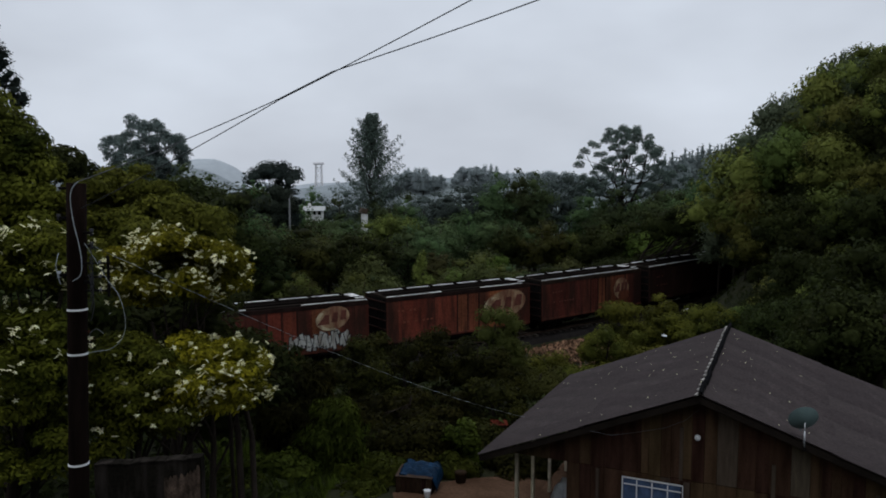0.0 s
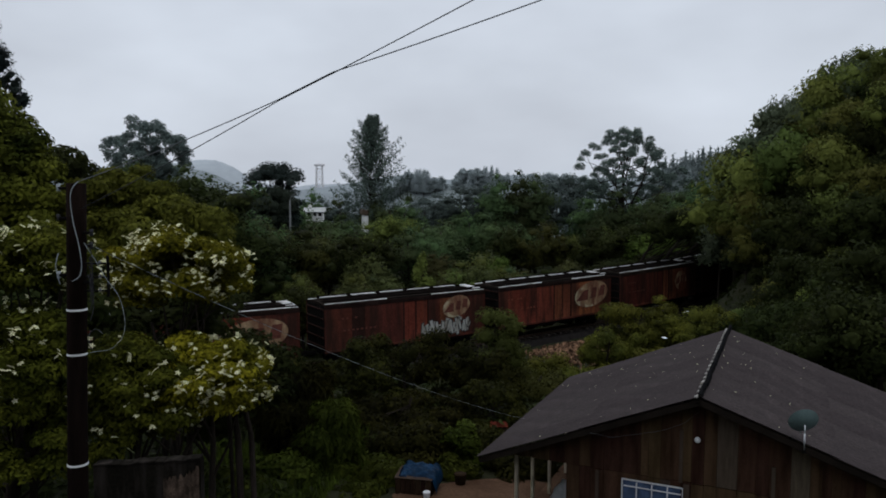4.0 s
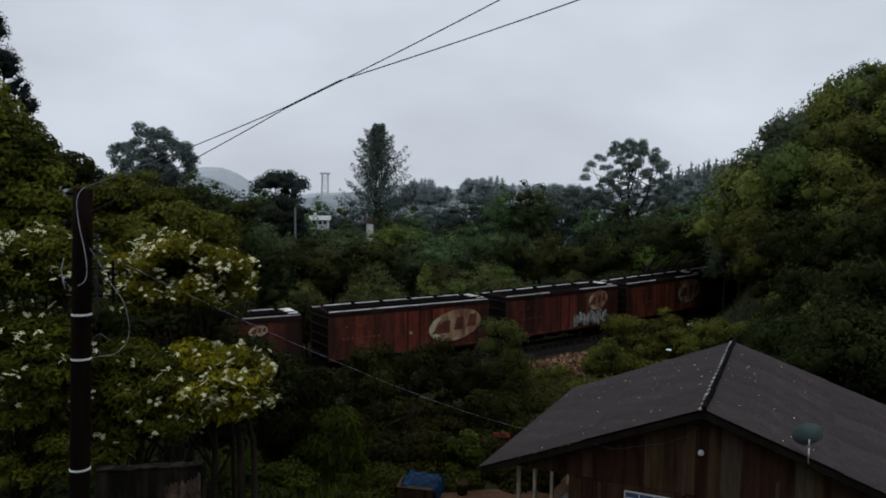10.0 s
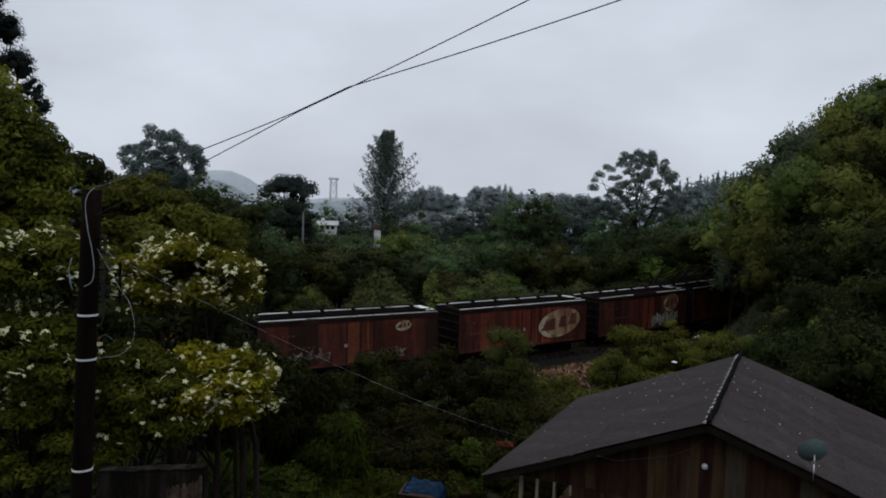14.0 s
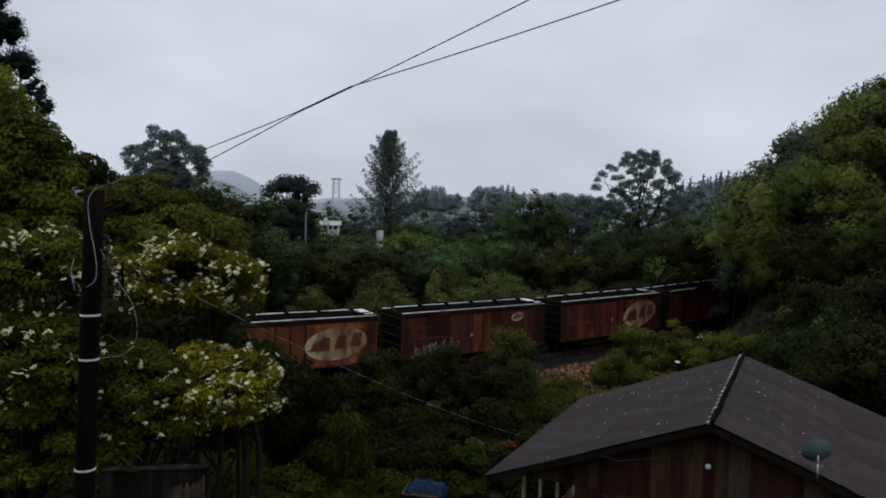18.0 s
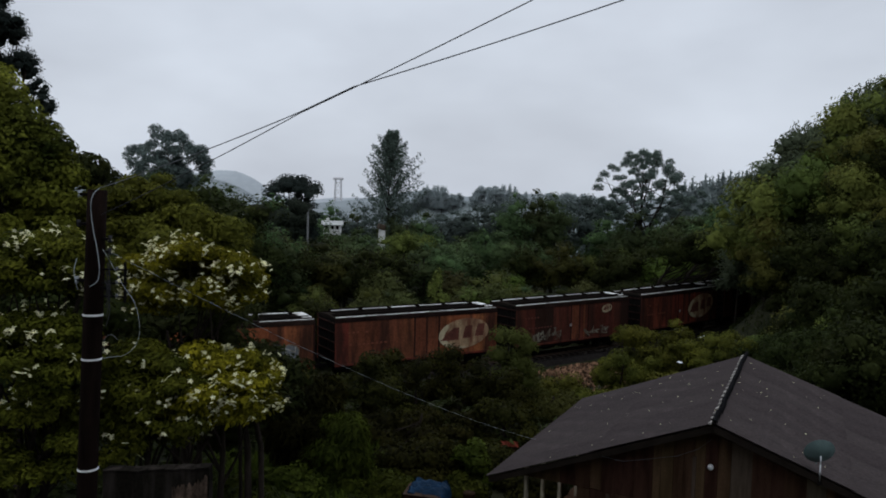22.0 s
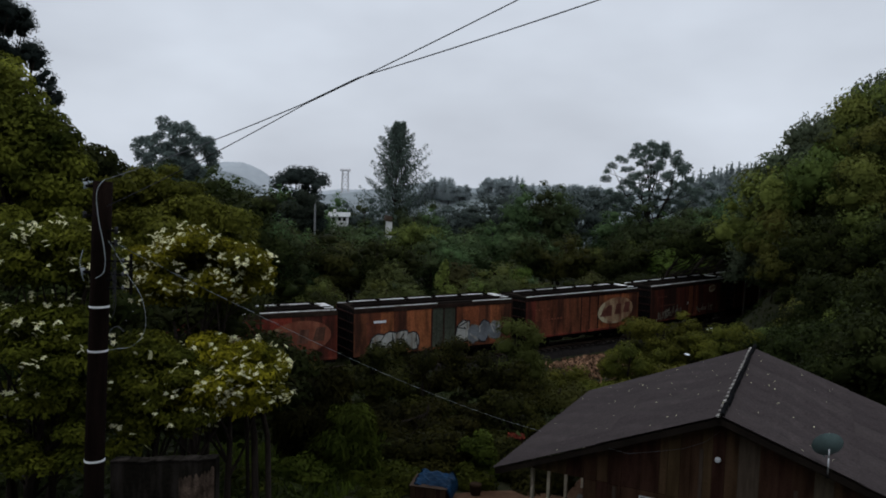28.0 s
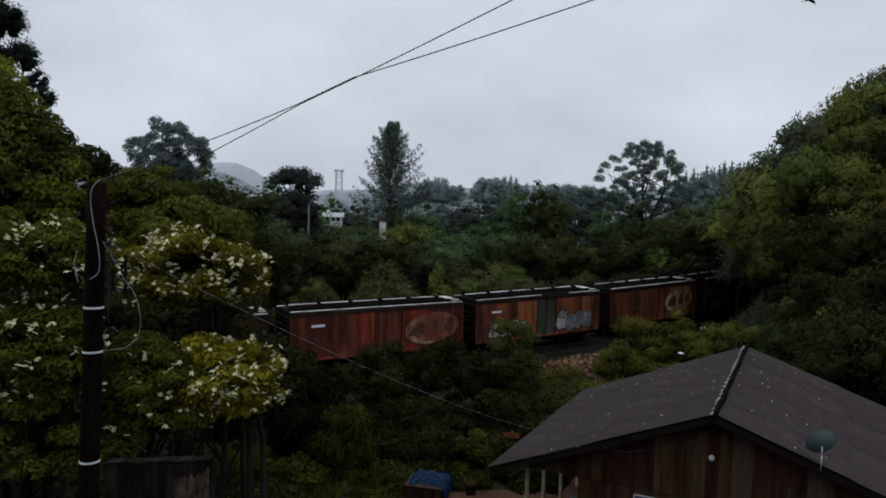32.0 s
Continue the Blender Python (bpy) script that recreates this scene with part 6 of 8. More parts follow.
        for k in (0.25, 0.5, 0.75):
            bm = bmesh.new()
            box(bm, a + (b - a) * k, wall_y - 0.03, (win_top + win_low) / 2, 0.022, 0.03, win_top - win_low - 0.08)
            part("window_bar", bm, M["white_paint"], wd)
        for k in (0.13, 0.55):
            bm = bmesh.new()
            box(bm, (a + b) / 2, wall_y - 0.034, win_top - (win_top - win_low) * k, b - a - 0.08, 0.02, 0.02)
            part("window_bar", bm, M["white_paint"], wd)
        bm = bmesh.new()
        box(bm, (a + b) / 2, wall_y + 0.012, (win_top + win_low) / 2, b - a - 0.06, 0.006, win_top - win_low - 0.06)
        part("pane", bm, M["glass"], wd).visible_shadow = False
        bm = bmesh.new()
        n = 40
        rows_v = []
        for z in (win_low + 0.02, win_top - 0.03):
            rows_v.append([bm.verts.new((a + 0.03 + (b - a - 0.06) * j / n, wall_y - 0.004 + 0.010 * math.sin(j * 1.4), z)) for j in range(n + 1)])
        for j in range(n):
            bm.faces.new((rows_v[0][j], rows_v[0][j + 1], rows_v[1][j + 1], rows_v[1][j]))
        part("curtain", bm, M["curtain"], wd, "blue curtain", True)
    # porch posts, beam and floor
    for yy in (1.27, 2.5, 3.96, 5.6, 7.2):
        bm = bmesh.new()
        z1 = roof_z(-4.2) - 0.15
        box(bm, -4.13, yy, (HOUSE_FLOOR + z1) / 2, 0.085, 0.085, z1 - HOUSE_FLOOR, bevel=0.008)
        part("porch_post", bm, M["post"], house, "pale timber porch post")
    bm = bmesh.new()
    box(bm, -4.2, LONG / 2, roof_z(-4.2) - 0.12, 0.07, LONG - 0.9, 0.1, bevel=0.006)
    part("porch_beam", bm, M["fascia"], house)
    bm = bmesh.new()
    box(bm, -0.1, LONG / 2 + 0.1, HOUSE_FLOOR - 0.45, 8.6, LONG - 0.6, 0.9, bevel=0.02)
    part("floor_slab", bm, M["soil"], house, "raised floor of reddish earth")
    # round white insulator on the gable, and the cable pinned along the fascia
    bm = bmesh.new()
    bmesh.ops.create_uvsphere(bm, u_segments=14, v_segments=9, radius=0.06, matrix=Matrix.Translation((-0.05, wall_y - 0.10, 5.95)))
    tube(bm, [(-0.05, wall_y + 0.01, 5.95), (-0.05, wall_y - 0.09, 5.95)], 0.025, 8)
    part("lamp_globe", bm, M["white_paint"], house, "small round white lamp globe", True)
    bm = bmesh.new()
    pts = [(-2.1, -0.01, roof_z(-2.1) - 0.12), (-1.7, 0.1, 5.85), (-1.2, 0.3, 5.93), (-0.7, 0.4, 6.05), (-0.3, 0.44, 6.25), (-0.05, 0.45, 6.5)]
    tube(bm, pts, 0.0028, 6)
    part("cable", bm, M["cable_grey"], house)
    return house


build_house()


def build_dish():
    """Satellite dish on a short mast at the roof's front edge, seen from behind."""
    ob = thing("satellite_dish", "grey-green satellite dish on a short mast at the roof edge", "satellite dish", HOUSE @ Matrix.Translation((1.84, 0.0, 6.07)))
    bm = bmesh.new()
    tube(bm, [(0, -0.02, 0.10), (0, -0.02, 0.40)], 0.013, 8)
    tube(bm, [(0, -0.02, 0.38), (0, 0.02, 0.55)], 0.013, 8)
    part("mast", bm, M["steel"], ob, "thin pale steel mast", True)
    bm = bmesh.new()
    box(bm, 0, 0.01, 0.07, 0.06, 0.08, 0.08, bevel=0.006)
    part("bracket", bm, M["iron_dark"], ob)
    aim = Matrix.Translation((0, 0.03, 0.57)) @ Matrix.Rotation(radians(20), 4, "Z") @ Matrix.Rotation(radians(26), 4, "X")
    bm = bmesh.new()
    rings, n = 6, 28
    for off in (0, 0.012):
        vs = [[bm.verts.new((0, -off, 0))]]
        for r in range(1, rings + 1):
            q = r / rings
            vs.append([bm.verts.new((0.265 * q * math.cos(2 * math.pi * k / n), 0.10 * q * q - off, 0.265 * q * math.sin(2 * math.pi * k / n))) for k in range(n)])
        for k in range(n):
            bm.faces.new((vs[0][0], vs[1][k], vs[1][(k + 1) % n]))
        for a, b in zip(vs[1:], vs[2:]):
            for k in range(n):
                bm.faces.new((a[k], b[k], b[(k + 1) % n], a[(k + 1) % n]))
    part("reflector", bm, M["dish"], ob, "weathered grey-green reflector", True, at=aim)
    bm = bmesh.new()
    tube(bm, [(0, 0.06, -0.29), (0, 0.16, -0.24), (0, 0.24, -0.16)], 0.012, 6)
    part("feed_arm", bm, M["dish"], ob, at=aim)


build_dish()


def build_roof_litter():
    """Pale fallen petals and droplets lying on the roof sheets."""
    rng = np.random.default_rng(9)
    vs, fs = [], []
    k = 0
    for i in range(85):
        x = rng.uniform(-HALF + 0.1, 0.45 * HALF)
        y = rng.uniform(0.1, LONG - 0.2)
        z = roof_z(x) + 0.05
        s = rng.uniform(0.007, 0.019)
        a = rng.uniform(0, 6.28)
        p = np.array([(s * 1.6, 0, 0), (0, s, 0.004), (-s * 1.6, 0, 0), (0, -s, 0.004)])
        m = HOUSE @ Matrix.Translation((x, y, z)) @ Matrix.Rotation(math.atan(0.349) if x > 0 else -math.atan(0.41), 4, "Y") @ Matrix.Rotation(a, 4, "Z")
        for q in p:
            vs.append(tuple(m @ Vector(q)))
        fs += [(k, k + 1, k + 2), (k, k + 2, k + 3)]
        k += 4
    ob = new("fallen_petals", arrays_mesh("fallen_petals", np.array(vs), np.array(fs), M["petal"]))
    tagged(ob, "pale fallen petals scattered on the dark roof", "petals", kind="stuff")


build_roof_litter()


# ---------------------------------------------------------------- pole and cables
def pole_at(z):
    return -3.742 + 0.031 * (z - 9.67), 7.5


def build_pole():
    pole = thing("utility_pole", "dark wet utility pole with white bands", "utility pole", Matrix.Identity(4))
    zs = [gh(-3.9, 7.5) - 0.3, 7.0, 8.5, 9.6, 10.3, 10.95]
    bm = bmesh.new()
    tube(bm, [(*pole_at(z), z) for z in zs], [0.106, 0.102, 0.098, 0.096, 0.095, 0.094], 16)
    part("shaft", bm, M["pole"], pole, smooth=True)
    for z in (9.665, 9.205, 8.045):
        bm = bmesh.new()
        x, y = pole_at(z)
        r = 0.1035 if z < 9 else 0.0995
        tube(bm, [(x, y, z - 0.010), (x, y, z + 0.010)], r, 20)
        part("band", bm, M["band"], pole, "thin white band round the pole")
    # insulator brackets
    for z, sx in ((10.9, -1), (10.45, 1), (10.32, 1), (10.02, -1), (9.95, 1), (10.6, -1)):
        x, y = pole_at(z)
        bm = bmesh.new()
        box(bm, x + sx * 0.13, y - 0.03, z, 0.09, 0.03, 0.03, bevel=0.004)
        br = part("bracket", bm, M["iron_dark"], pole)
        bm = bmesh.new()
        tube(bm, [(x + sx * 0.165, y - 0.03, z - 0.03), (x + sx * 0.165, y - 0.03, z + 0.005), (x + sx * 0.165, y - 0.03, z + 0.04)], [0.022, 0.016, 0.022], 8)
        part("insulator", bm, M["cable_pale"] if z in (10.9, 10.02) else M["cable_dark"], pole, smooth=True)

    # iron rack with three rungs for the service cables
    x, y = pole_at(10.0)
    bm = bmesh.new()
    box(bm, x + 0.33, y - 0.02, 10.01, 0.022, 0.03, 0.42, bevel=0.004)
    rack = part("cable_rack", bm, M["iron_dark"], pole, "dark iron cable rack")
    for z in (10.14, 10.0, 9.86):
        bm = bmesh.new()
        box(bm, x + 0.22, y - 0.02, z, 0.26, 0.022, 0.018, bevel=0.003)
        part("rung", bm, M["iron_dark"], rack)
        bm = bmesh.new()
        tube(bm, [(x + 0.25, y - 0.03, z - 0.005), (x + 0.25, y - 0.03, z + 0.03)], [0.016, 0.011], 8)
        part("insulator", bm, M["cable_grey"], rack, "small grey insulator", True)

    def cable(name, pts, r, mat, label):
        bm = bmesh.new()
        tube(bm, pts, r, 6)
        part(name, bm, M[mat], pole, label, True)

    def bend(pts, n=6):
        """A smooth run through points."""
        pts = [Vector(p) for p in pts]
        out = []
        for i in range(len(pts) - 1):
            p0, p1, p2, p3 = pts[max(i - 1, 0)], pts[i], pts[i + 1], pts[min(i + 2, len(pts) - 1)]
            for k in range(n):
                t = k / n
                out.append(0.5 * ((2 * p1) + (p2 - p0) * t + (2 * p0 - 5 * p1 + 4 * p2 - p3) * t * t + (3 * p1 - p0 - 3 * p2 + p3) * t ** 3))
        return out + [pts[-1]]

    yf = 7.36
    cable("cable", bend([(-3.63, 7.4, 10.97), (-3.675, yf, 10.90), (-3.70, yf, 10.78), (-3.675, yf, 10.55), (-3.635, yf, 10.36), (-3.61, yf, 10.16), (-3.63, yf, 10.03), (-3.71, yf, 9.97)]), 0.0042, "cable_pale", "loose pale cable down the pole")
    cable("cable", bend([(-3.87, 7.42, 10.25), (-3.89, 7.4, 10.12), (-3.87, 7.4, 10.0), (-3.86, 7.42, 9.93)]), 0.004, "cable_pale", "short pale cable end")
    cable("cable_loop", bend([(-3.62, 7.45, 10.35), (-3.50, 7.45, 10.15), (-3.40, 7.44, 9.98), (-3.27, 7.42, 9.80), (-3.22, 7.42, 9.55), (-3.26, 7.42, 9.38), (-3.38, 7.43, 9.27), (-3.53, 7.45, 9.24), (-3.62, 7.46, 9.22)]), 0.0024, "cable_pale", "loose grey cable loop beside the pole")
    cable("cable_loop", bend([(-3.60, 7.45, 9.28), (-3.60, 7.45, 9.42), (-3.53, 7.45, 9.47), (-3.46, 7.45, 9.42)]), 0.0028, "cable_grey", "small loose cable loop")
    for k in range(4):
        cable("cable", bend([(-3.56 - 0.01 * k, 7.45, 10.3 - 0.09 * k), (-3.54, 7.44, 10.1 - 0.12 * k), (-3.58, 7.44, 9.85 - 0.10 * k)]), 0.005, "cable_dark", "thin dark cable")


build_pole()


def build_cables():
    def wire(label, pts, r, mat):
        bm = bmesh.new()
        tube(bm, pts, r, 6)
        tagged(part("overhead_cable", bm, M[mat], smooth=True), label, "cable")

    # two service cables from the pole to the viewer's building, twisted together in mid span
    t1, t2 = Vector((-1.30, 5.948, 11.598)), Vector((-0.826, 5.647, 11.765))
    gap = Vector((0, -0.012, 0.006))
    wire("pale overhead service cable from the pole top", sagging((-3.63, 7.42, 10.97), t1 + gap, 0.02, 20) + sagging(t1 + gap, t2 + gap, 0, 6)[1:] + sagging(t2 + gap, (1.78, 4.48, 12.46), 0.02, 20)[1:], 0.0044, "cable_grey")
    wire("dark overhead service cable from the pole", sagging((-3.62, 7.42, 10.70), t1, 0.02, 20) + sagging(t1, t2, 0, 6)[1:] + sagging(t2, (1.41, 4.22, 12.61), 0.01, 20)[1:], 0.0040, "cable_dark")
    # service drop to the wooden house
    end = HOUSE @ Vector((-4.45, 2.75, EAVE_Z + 0.08))
    drop = thing("service_cable", "twisted service cable from the pole to the house eave", "cable")
    line = sagging((-3.60, 7.48, 10.34), end, 0.20, 500)
    for k, mat in ((0, "cable_pale"), (1, "cable_dark")):
        bm = bmesh.new()
        tube(bm, [p + 0.0021 * Vector((math.cos(i * 0.33 + k * math.pi), math.sin(i * 0.33 + k * math.pi) * 0.7, math.sin(i * 0.33 + k * math.pi))) for i, p in enumerate(line)], 0.0022, 5)
        part("strand", bm, M[mat], drop, "pale strand" if k == 0 else "dark strand", True)


build_cables()


def build_garden_wall():
    wall = thing("garden_wall", "blackened old rendered garden wall streaked with damp", "wall", kind="structure")
    bm = bmesh.new()
    x0, x1, top = -4.85, -3.36, 7.14
    n = 12
    rng = random.Random(6)
    tops = [top - 0.10 * (1 - i / n) + rng.uniform(-0.015, 0.015) for i in range(n + 1)]
    rows = []
    for y in (10.0, 10.16):
        rows.append([[bm.verts.new((x0 + (x1 - x0) * i / n, y, 4.0)) for i in range(n + 1)], [bm.verts.new((x0 + (x1 - x0) * i / n, y, tops[i])) for i in range(n + 1)]])
    for i in range(n):
        bm.faces.new((rows[0][0][i], rows[0][0][i + 1], rows[0][1][i + 1], rows[0][1][i]))
        bm.faces.new((rows[1][0][i + 1], rows[1][0][i], rows[1][1][i], rows[1][1][i + 1]))
        bm.faces.new((rows[0][1][i], rows[0][1][i + 1], rows[1][1][i + 1], rows[1][1][i]))
    bm.faces.new((rows[0][0][n], rows[1][0][n], rows[1][1][n], rows[0][1][n]))
    bm.faces.new((rows[0][0][0], rows[0][1][0], rows[1][1][0], rows[1][0][0]))
    part("masonry", bm, M["wall"], wall)
    # bared render at the end of the wall, with a ragged upper edge
    bm = bmesh.new()
    m = 26
    low = [bm.verts.new((x1 - 0.52 + 0.50 * i / m, 9.996, 4.0)) for i in range(m + 1)]
    high = [bm.verts.new((x1 - 0.52 + 0.50 * i / m, 9.996, 6.88 + 0.16 * (i / m) ** 2 + rng.uniform(-0.05, 0.05))) for i in range(m + 1)]
    for i in range(m):
        bm.faces.new((low[i], low[i + 1], high[i + 1], high[i]))
    part("bared_patch", bm, M["wall_bare"], wall, "bared tan render streaked with black")
    bm = bmesh.new()
    for i in range(n):
        box(bm, x0 + (x1 - x0) * (i + 0.5) / n, 10.08, (tops[i] + tops[i + 1]) / 2 + 0.02, (x1 - x0) / n - 0.004, 0.19, 0.028, Matrix.Rotation(-math.atan2(tops[i + 1] - tops[i], (x1 - x0) / n), 4, "Y"), 0.006)
    part("coping", bm, M["wall"], wall, "blackened mossy coping")


build_garden_wall()
# unseen wall added behind the viewer, cutting the light on near surfaces
bm = bmesh.new()
box(bm, 0, -1.6, 8.6, 20, 0.3, 11.6, bevel=0.02)
tagged(part("wall_south", bm, M["post_grey"]), "plain grey wall added unseen behind the viewer to block skylight", "wall", kind="structure")


# ---------------------------------------------------------------- yard things
def build_yard():
    # kennel-like crate under a blue tarpaulin
    g = gh(-0.72, 19.7) + 0.07
    crate = thing("lean_to_crate", "old brown board crate half covered by a blue tarpaulin", "crate", Matrix.Translation((-0.72, 19.7, g)) @ Matrix.Rotation(radians(-12), 4, "Z"))
    w, d, h = 0.98, 0.7, 0.46
    for k in range(7):
        bm = bmesh.new()
        box(bm, -w / 2 + w * (k + 0.5) / 7, -d / 2, h / 2, w / 7 - 0.012, 0.025, h, bevel=0.004)
        part("board", bm, M["crate"], crate)
    for sx in (-1, 1):
        for k in range(4):
            bm = bmesh.new()
            box(bm, sx * w / 2, -d / 2 + d * (k + 0.5) / 4, h / 2, 0.025, d / 4 - 0.012, h, bevel=0.004)
            part("board", bm, M["crate"], crate)
    bm = bmesh.new()
    box(bm, 0, 0, h + 0.02, w + 0.06, d + 0.06, 0.022, Matrix.Rotation(radians(4), 4, "X"), 0.008)
    part("lid", bm, M["batten"], crate, "pale board lid")
    bm = bmesh.new()
    n, m = 22, 16
    rng = random.Random(12)
    grid = []
    for i in range(n + 1):
        row = []
        for j in range(m + 1):
            x, y = -0.42 + 1.22 * i / n, -0.32 + 0.9 * j / m
            z = h + 0.10 + 0.045 * math.sin(i * 0.9) * math.cos(j * 0.8) + rng.uniform(-0.012, 0.012) + 0.035 * math.sin(j * 1.7 + i * 0.3)
            over = max(0, x - 0.5)
            z -= 1.3 * over + 0.8 * max(0, -0.15 - y)
            row.append(bm.verts.new((min(x, 0.58 + 0.18 * over), y, max(0.06, z))))
        grid.append(row)
    for i in range(n):
        for j in range(m):
            bm.faces.new((grid[i][j], grid[i + 1][j], grid[i + 1][j + 1], grid[i][j + 1]))
    bmesh.ops.solidify(bm, geom=bm.faces[:], thickness=0.006)
    tagged(part("tarpaulin", bm, M["tarp"], smooth=True, at=crate.matrix_basis.copy()), "crumpled blue tarpaulin lying over the crate", "tarpaulin")
    # white pot before the crate
    bm = bmesh.new()
    px, py = -0.42, 19.05
    tube(bm, [(0, 0, 0), (0, 0, 0.01), (0, 0, 0.17), (0, 0, 0.2)], [0.065, 0.075, 0.095, 0.1], 14)
    tagged(part("plant_pot", bm, M["bag"], smooth=True, at=Matrix.Translation((px, py, gh(px, py) + 0.07))), "small white plastic pot on the bare earth", "pot")
    # brown pail beside the crate
    bm = bmesh.new()
    px, py = 0.5, 20.3
    tube(bm, [(0, 0, 0), (0, 0, 0.01), (0, 0, 0.28), (0, 0, 0.3)], [0.13, 0.14, 0.17, 0.175], 14)
    tagged(part("pail", bm, M["crate"], smooth=True, at=Matrix.Translation((px, py, gh(px, py) + 0.07))), "old brown pail beside the crate", "pail")
    # white sheet hung over a low line on the porch
    bm = bmesh.new()
    n, m = 18, 8
    cols = []
    for i in range(n + 1):
        f = i / n
        x = -3.40 + 0.55 * f
        top = float(np.interp(x, [-3.40, -3.34, -3.10, -2.85], [3.72, 3.87, 4.22, 4.24]))
        cols.append([bm.verts.new((x + 0.02 * math.sin(j * 1.3 + i), 1.5 + 0.035 * math.sin(i * 1.15 + j * 0.25) * (0.3 + j / m), top - (top - 2.86) * j / m)) for j in range(m + 1)])
    for i in range(n):
        for j in range(m):
            bm.faces.new((cols[i][j], cols[i][j + 1], cols[i + 1][j + 1], cols[i + 1][j]))
    bmesh.ops.solidify(bm, geom=bm.faces[:], thickness=0.006)
    tagged(part("sheet", bm, M["bag"], smooth=True, at=HOUSE.copy()), "white sheet hung to dry beside the porch wall", "sheet")
    # low shed with an orange-red tin roof behind the house
    px, py = 1.95, 25.2
    shed = thing("shed", "low dark shed with an orange-red tin roof", "shed", Matrix.Translation((px, py, gh(px, py) - 0.05)))
    bm = bmesh.new()
    n = 16
    rows = []
    for y, z in ((-0.2, 0.42), (0.25, 0.47)):
        rows.append([bm.verts.new((-0.3 + 0.6 * i / n, y, z + 0.012 * math.sin(i * 1.57))) for i in range(n + 1)])
    for i in range(n):
        bm.faces.new((rows[0][i], rows[0][i + 1], rows[1][i + 1], rows[1][i]))
    bmesh.ops.solidify(bm, geom=bm.faces[:], thickness=0.006)
    part("tin_roof", bm, M["red_tin"], shed, "orange-red corrugated tin")
    bm = bmesh.new()
    box(bm, 0, 0, 0.2, 0.5, 0.36, 0.42, bevel=0.01)
    part("body", bm, M["crate"], shed)
    # white scraps of litter behind the house, placed along the camera's line of sight
    for x, y, z, r in ((9.24, 30.50, 4.76, 0.078), (14.1, 42.5, 3.85, 0.13)):
        bm = bmesh.new()
        bmesh.ops.create_icosphere(bm, subdivisions=2, radius=r)
        for v in bm.verts:
            v.co = Vector((v.co.x * 1.5, v.co.y, v.co.z * 0.6)) * (1 + 0.5 * noise.noise(v.co * 12))
        tagged(part("plastic_bag", bm, M["bag"], smooth=True, at=Matrix.Translation((x, y, z))), "white plastic scrap before the bushes", "litter")


build_yard()


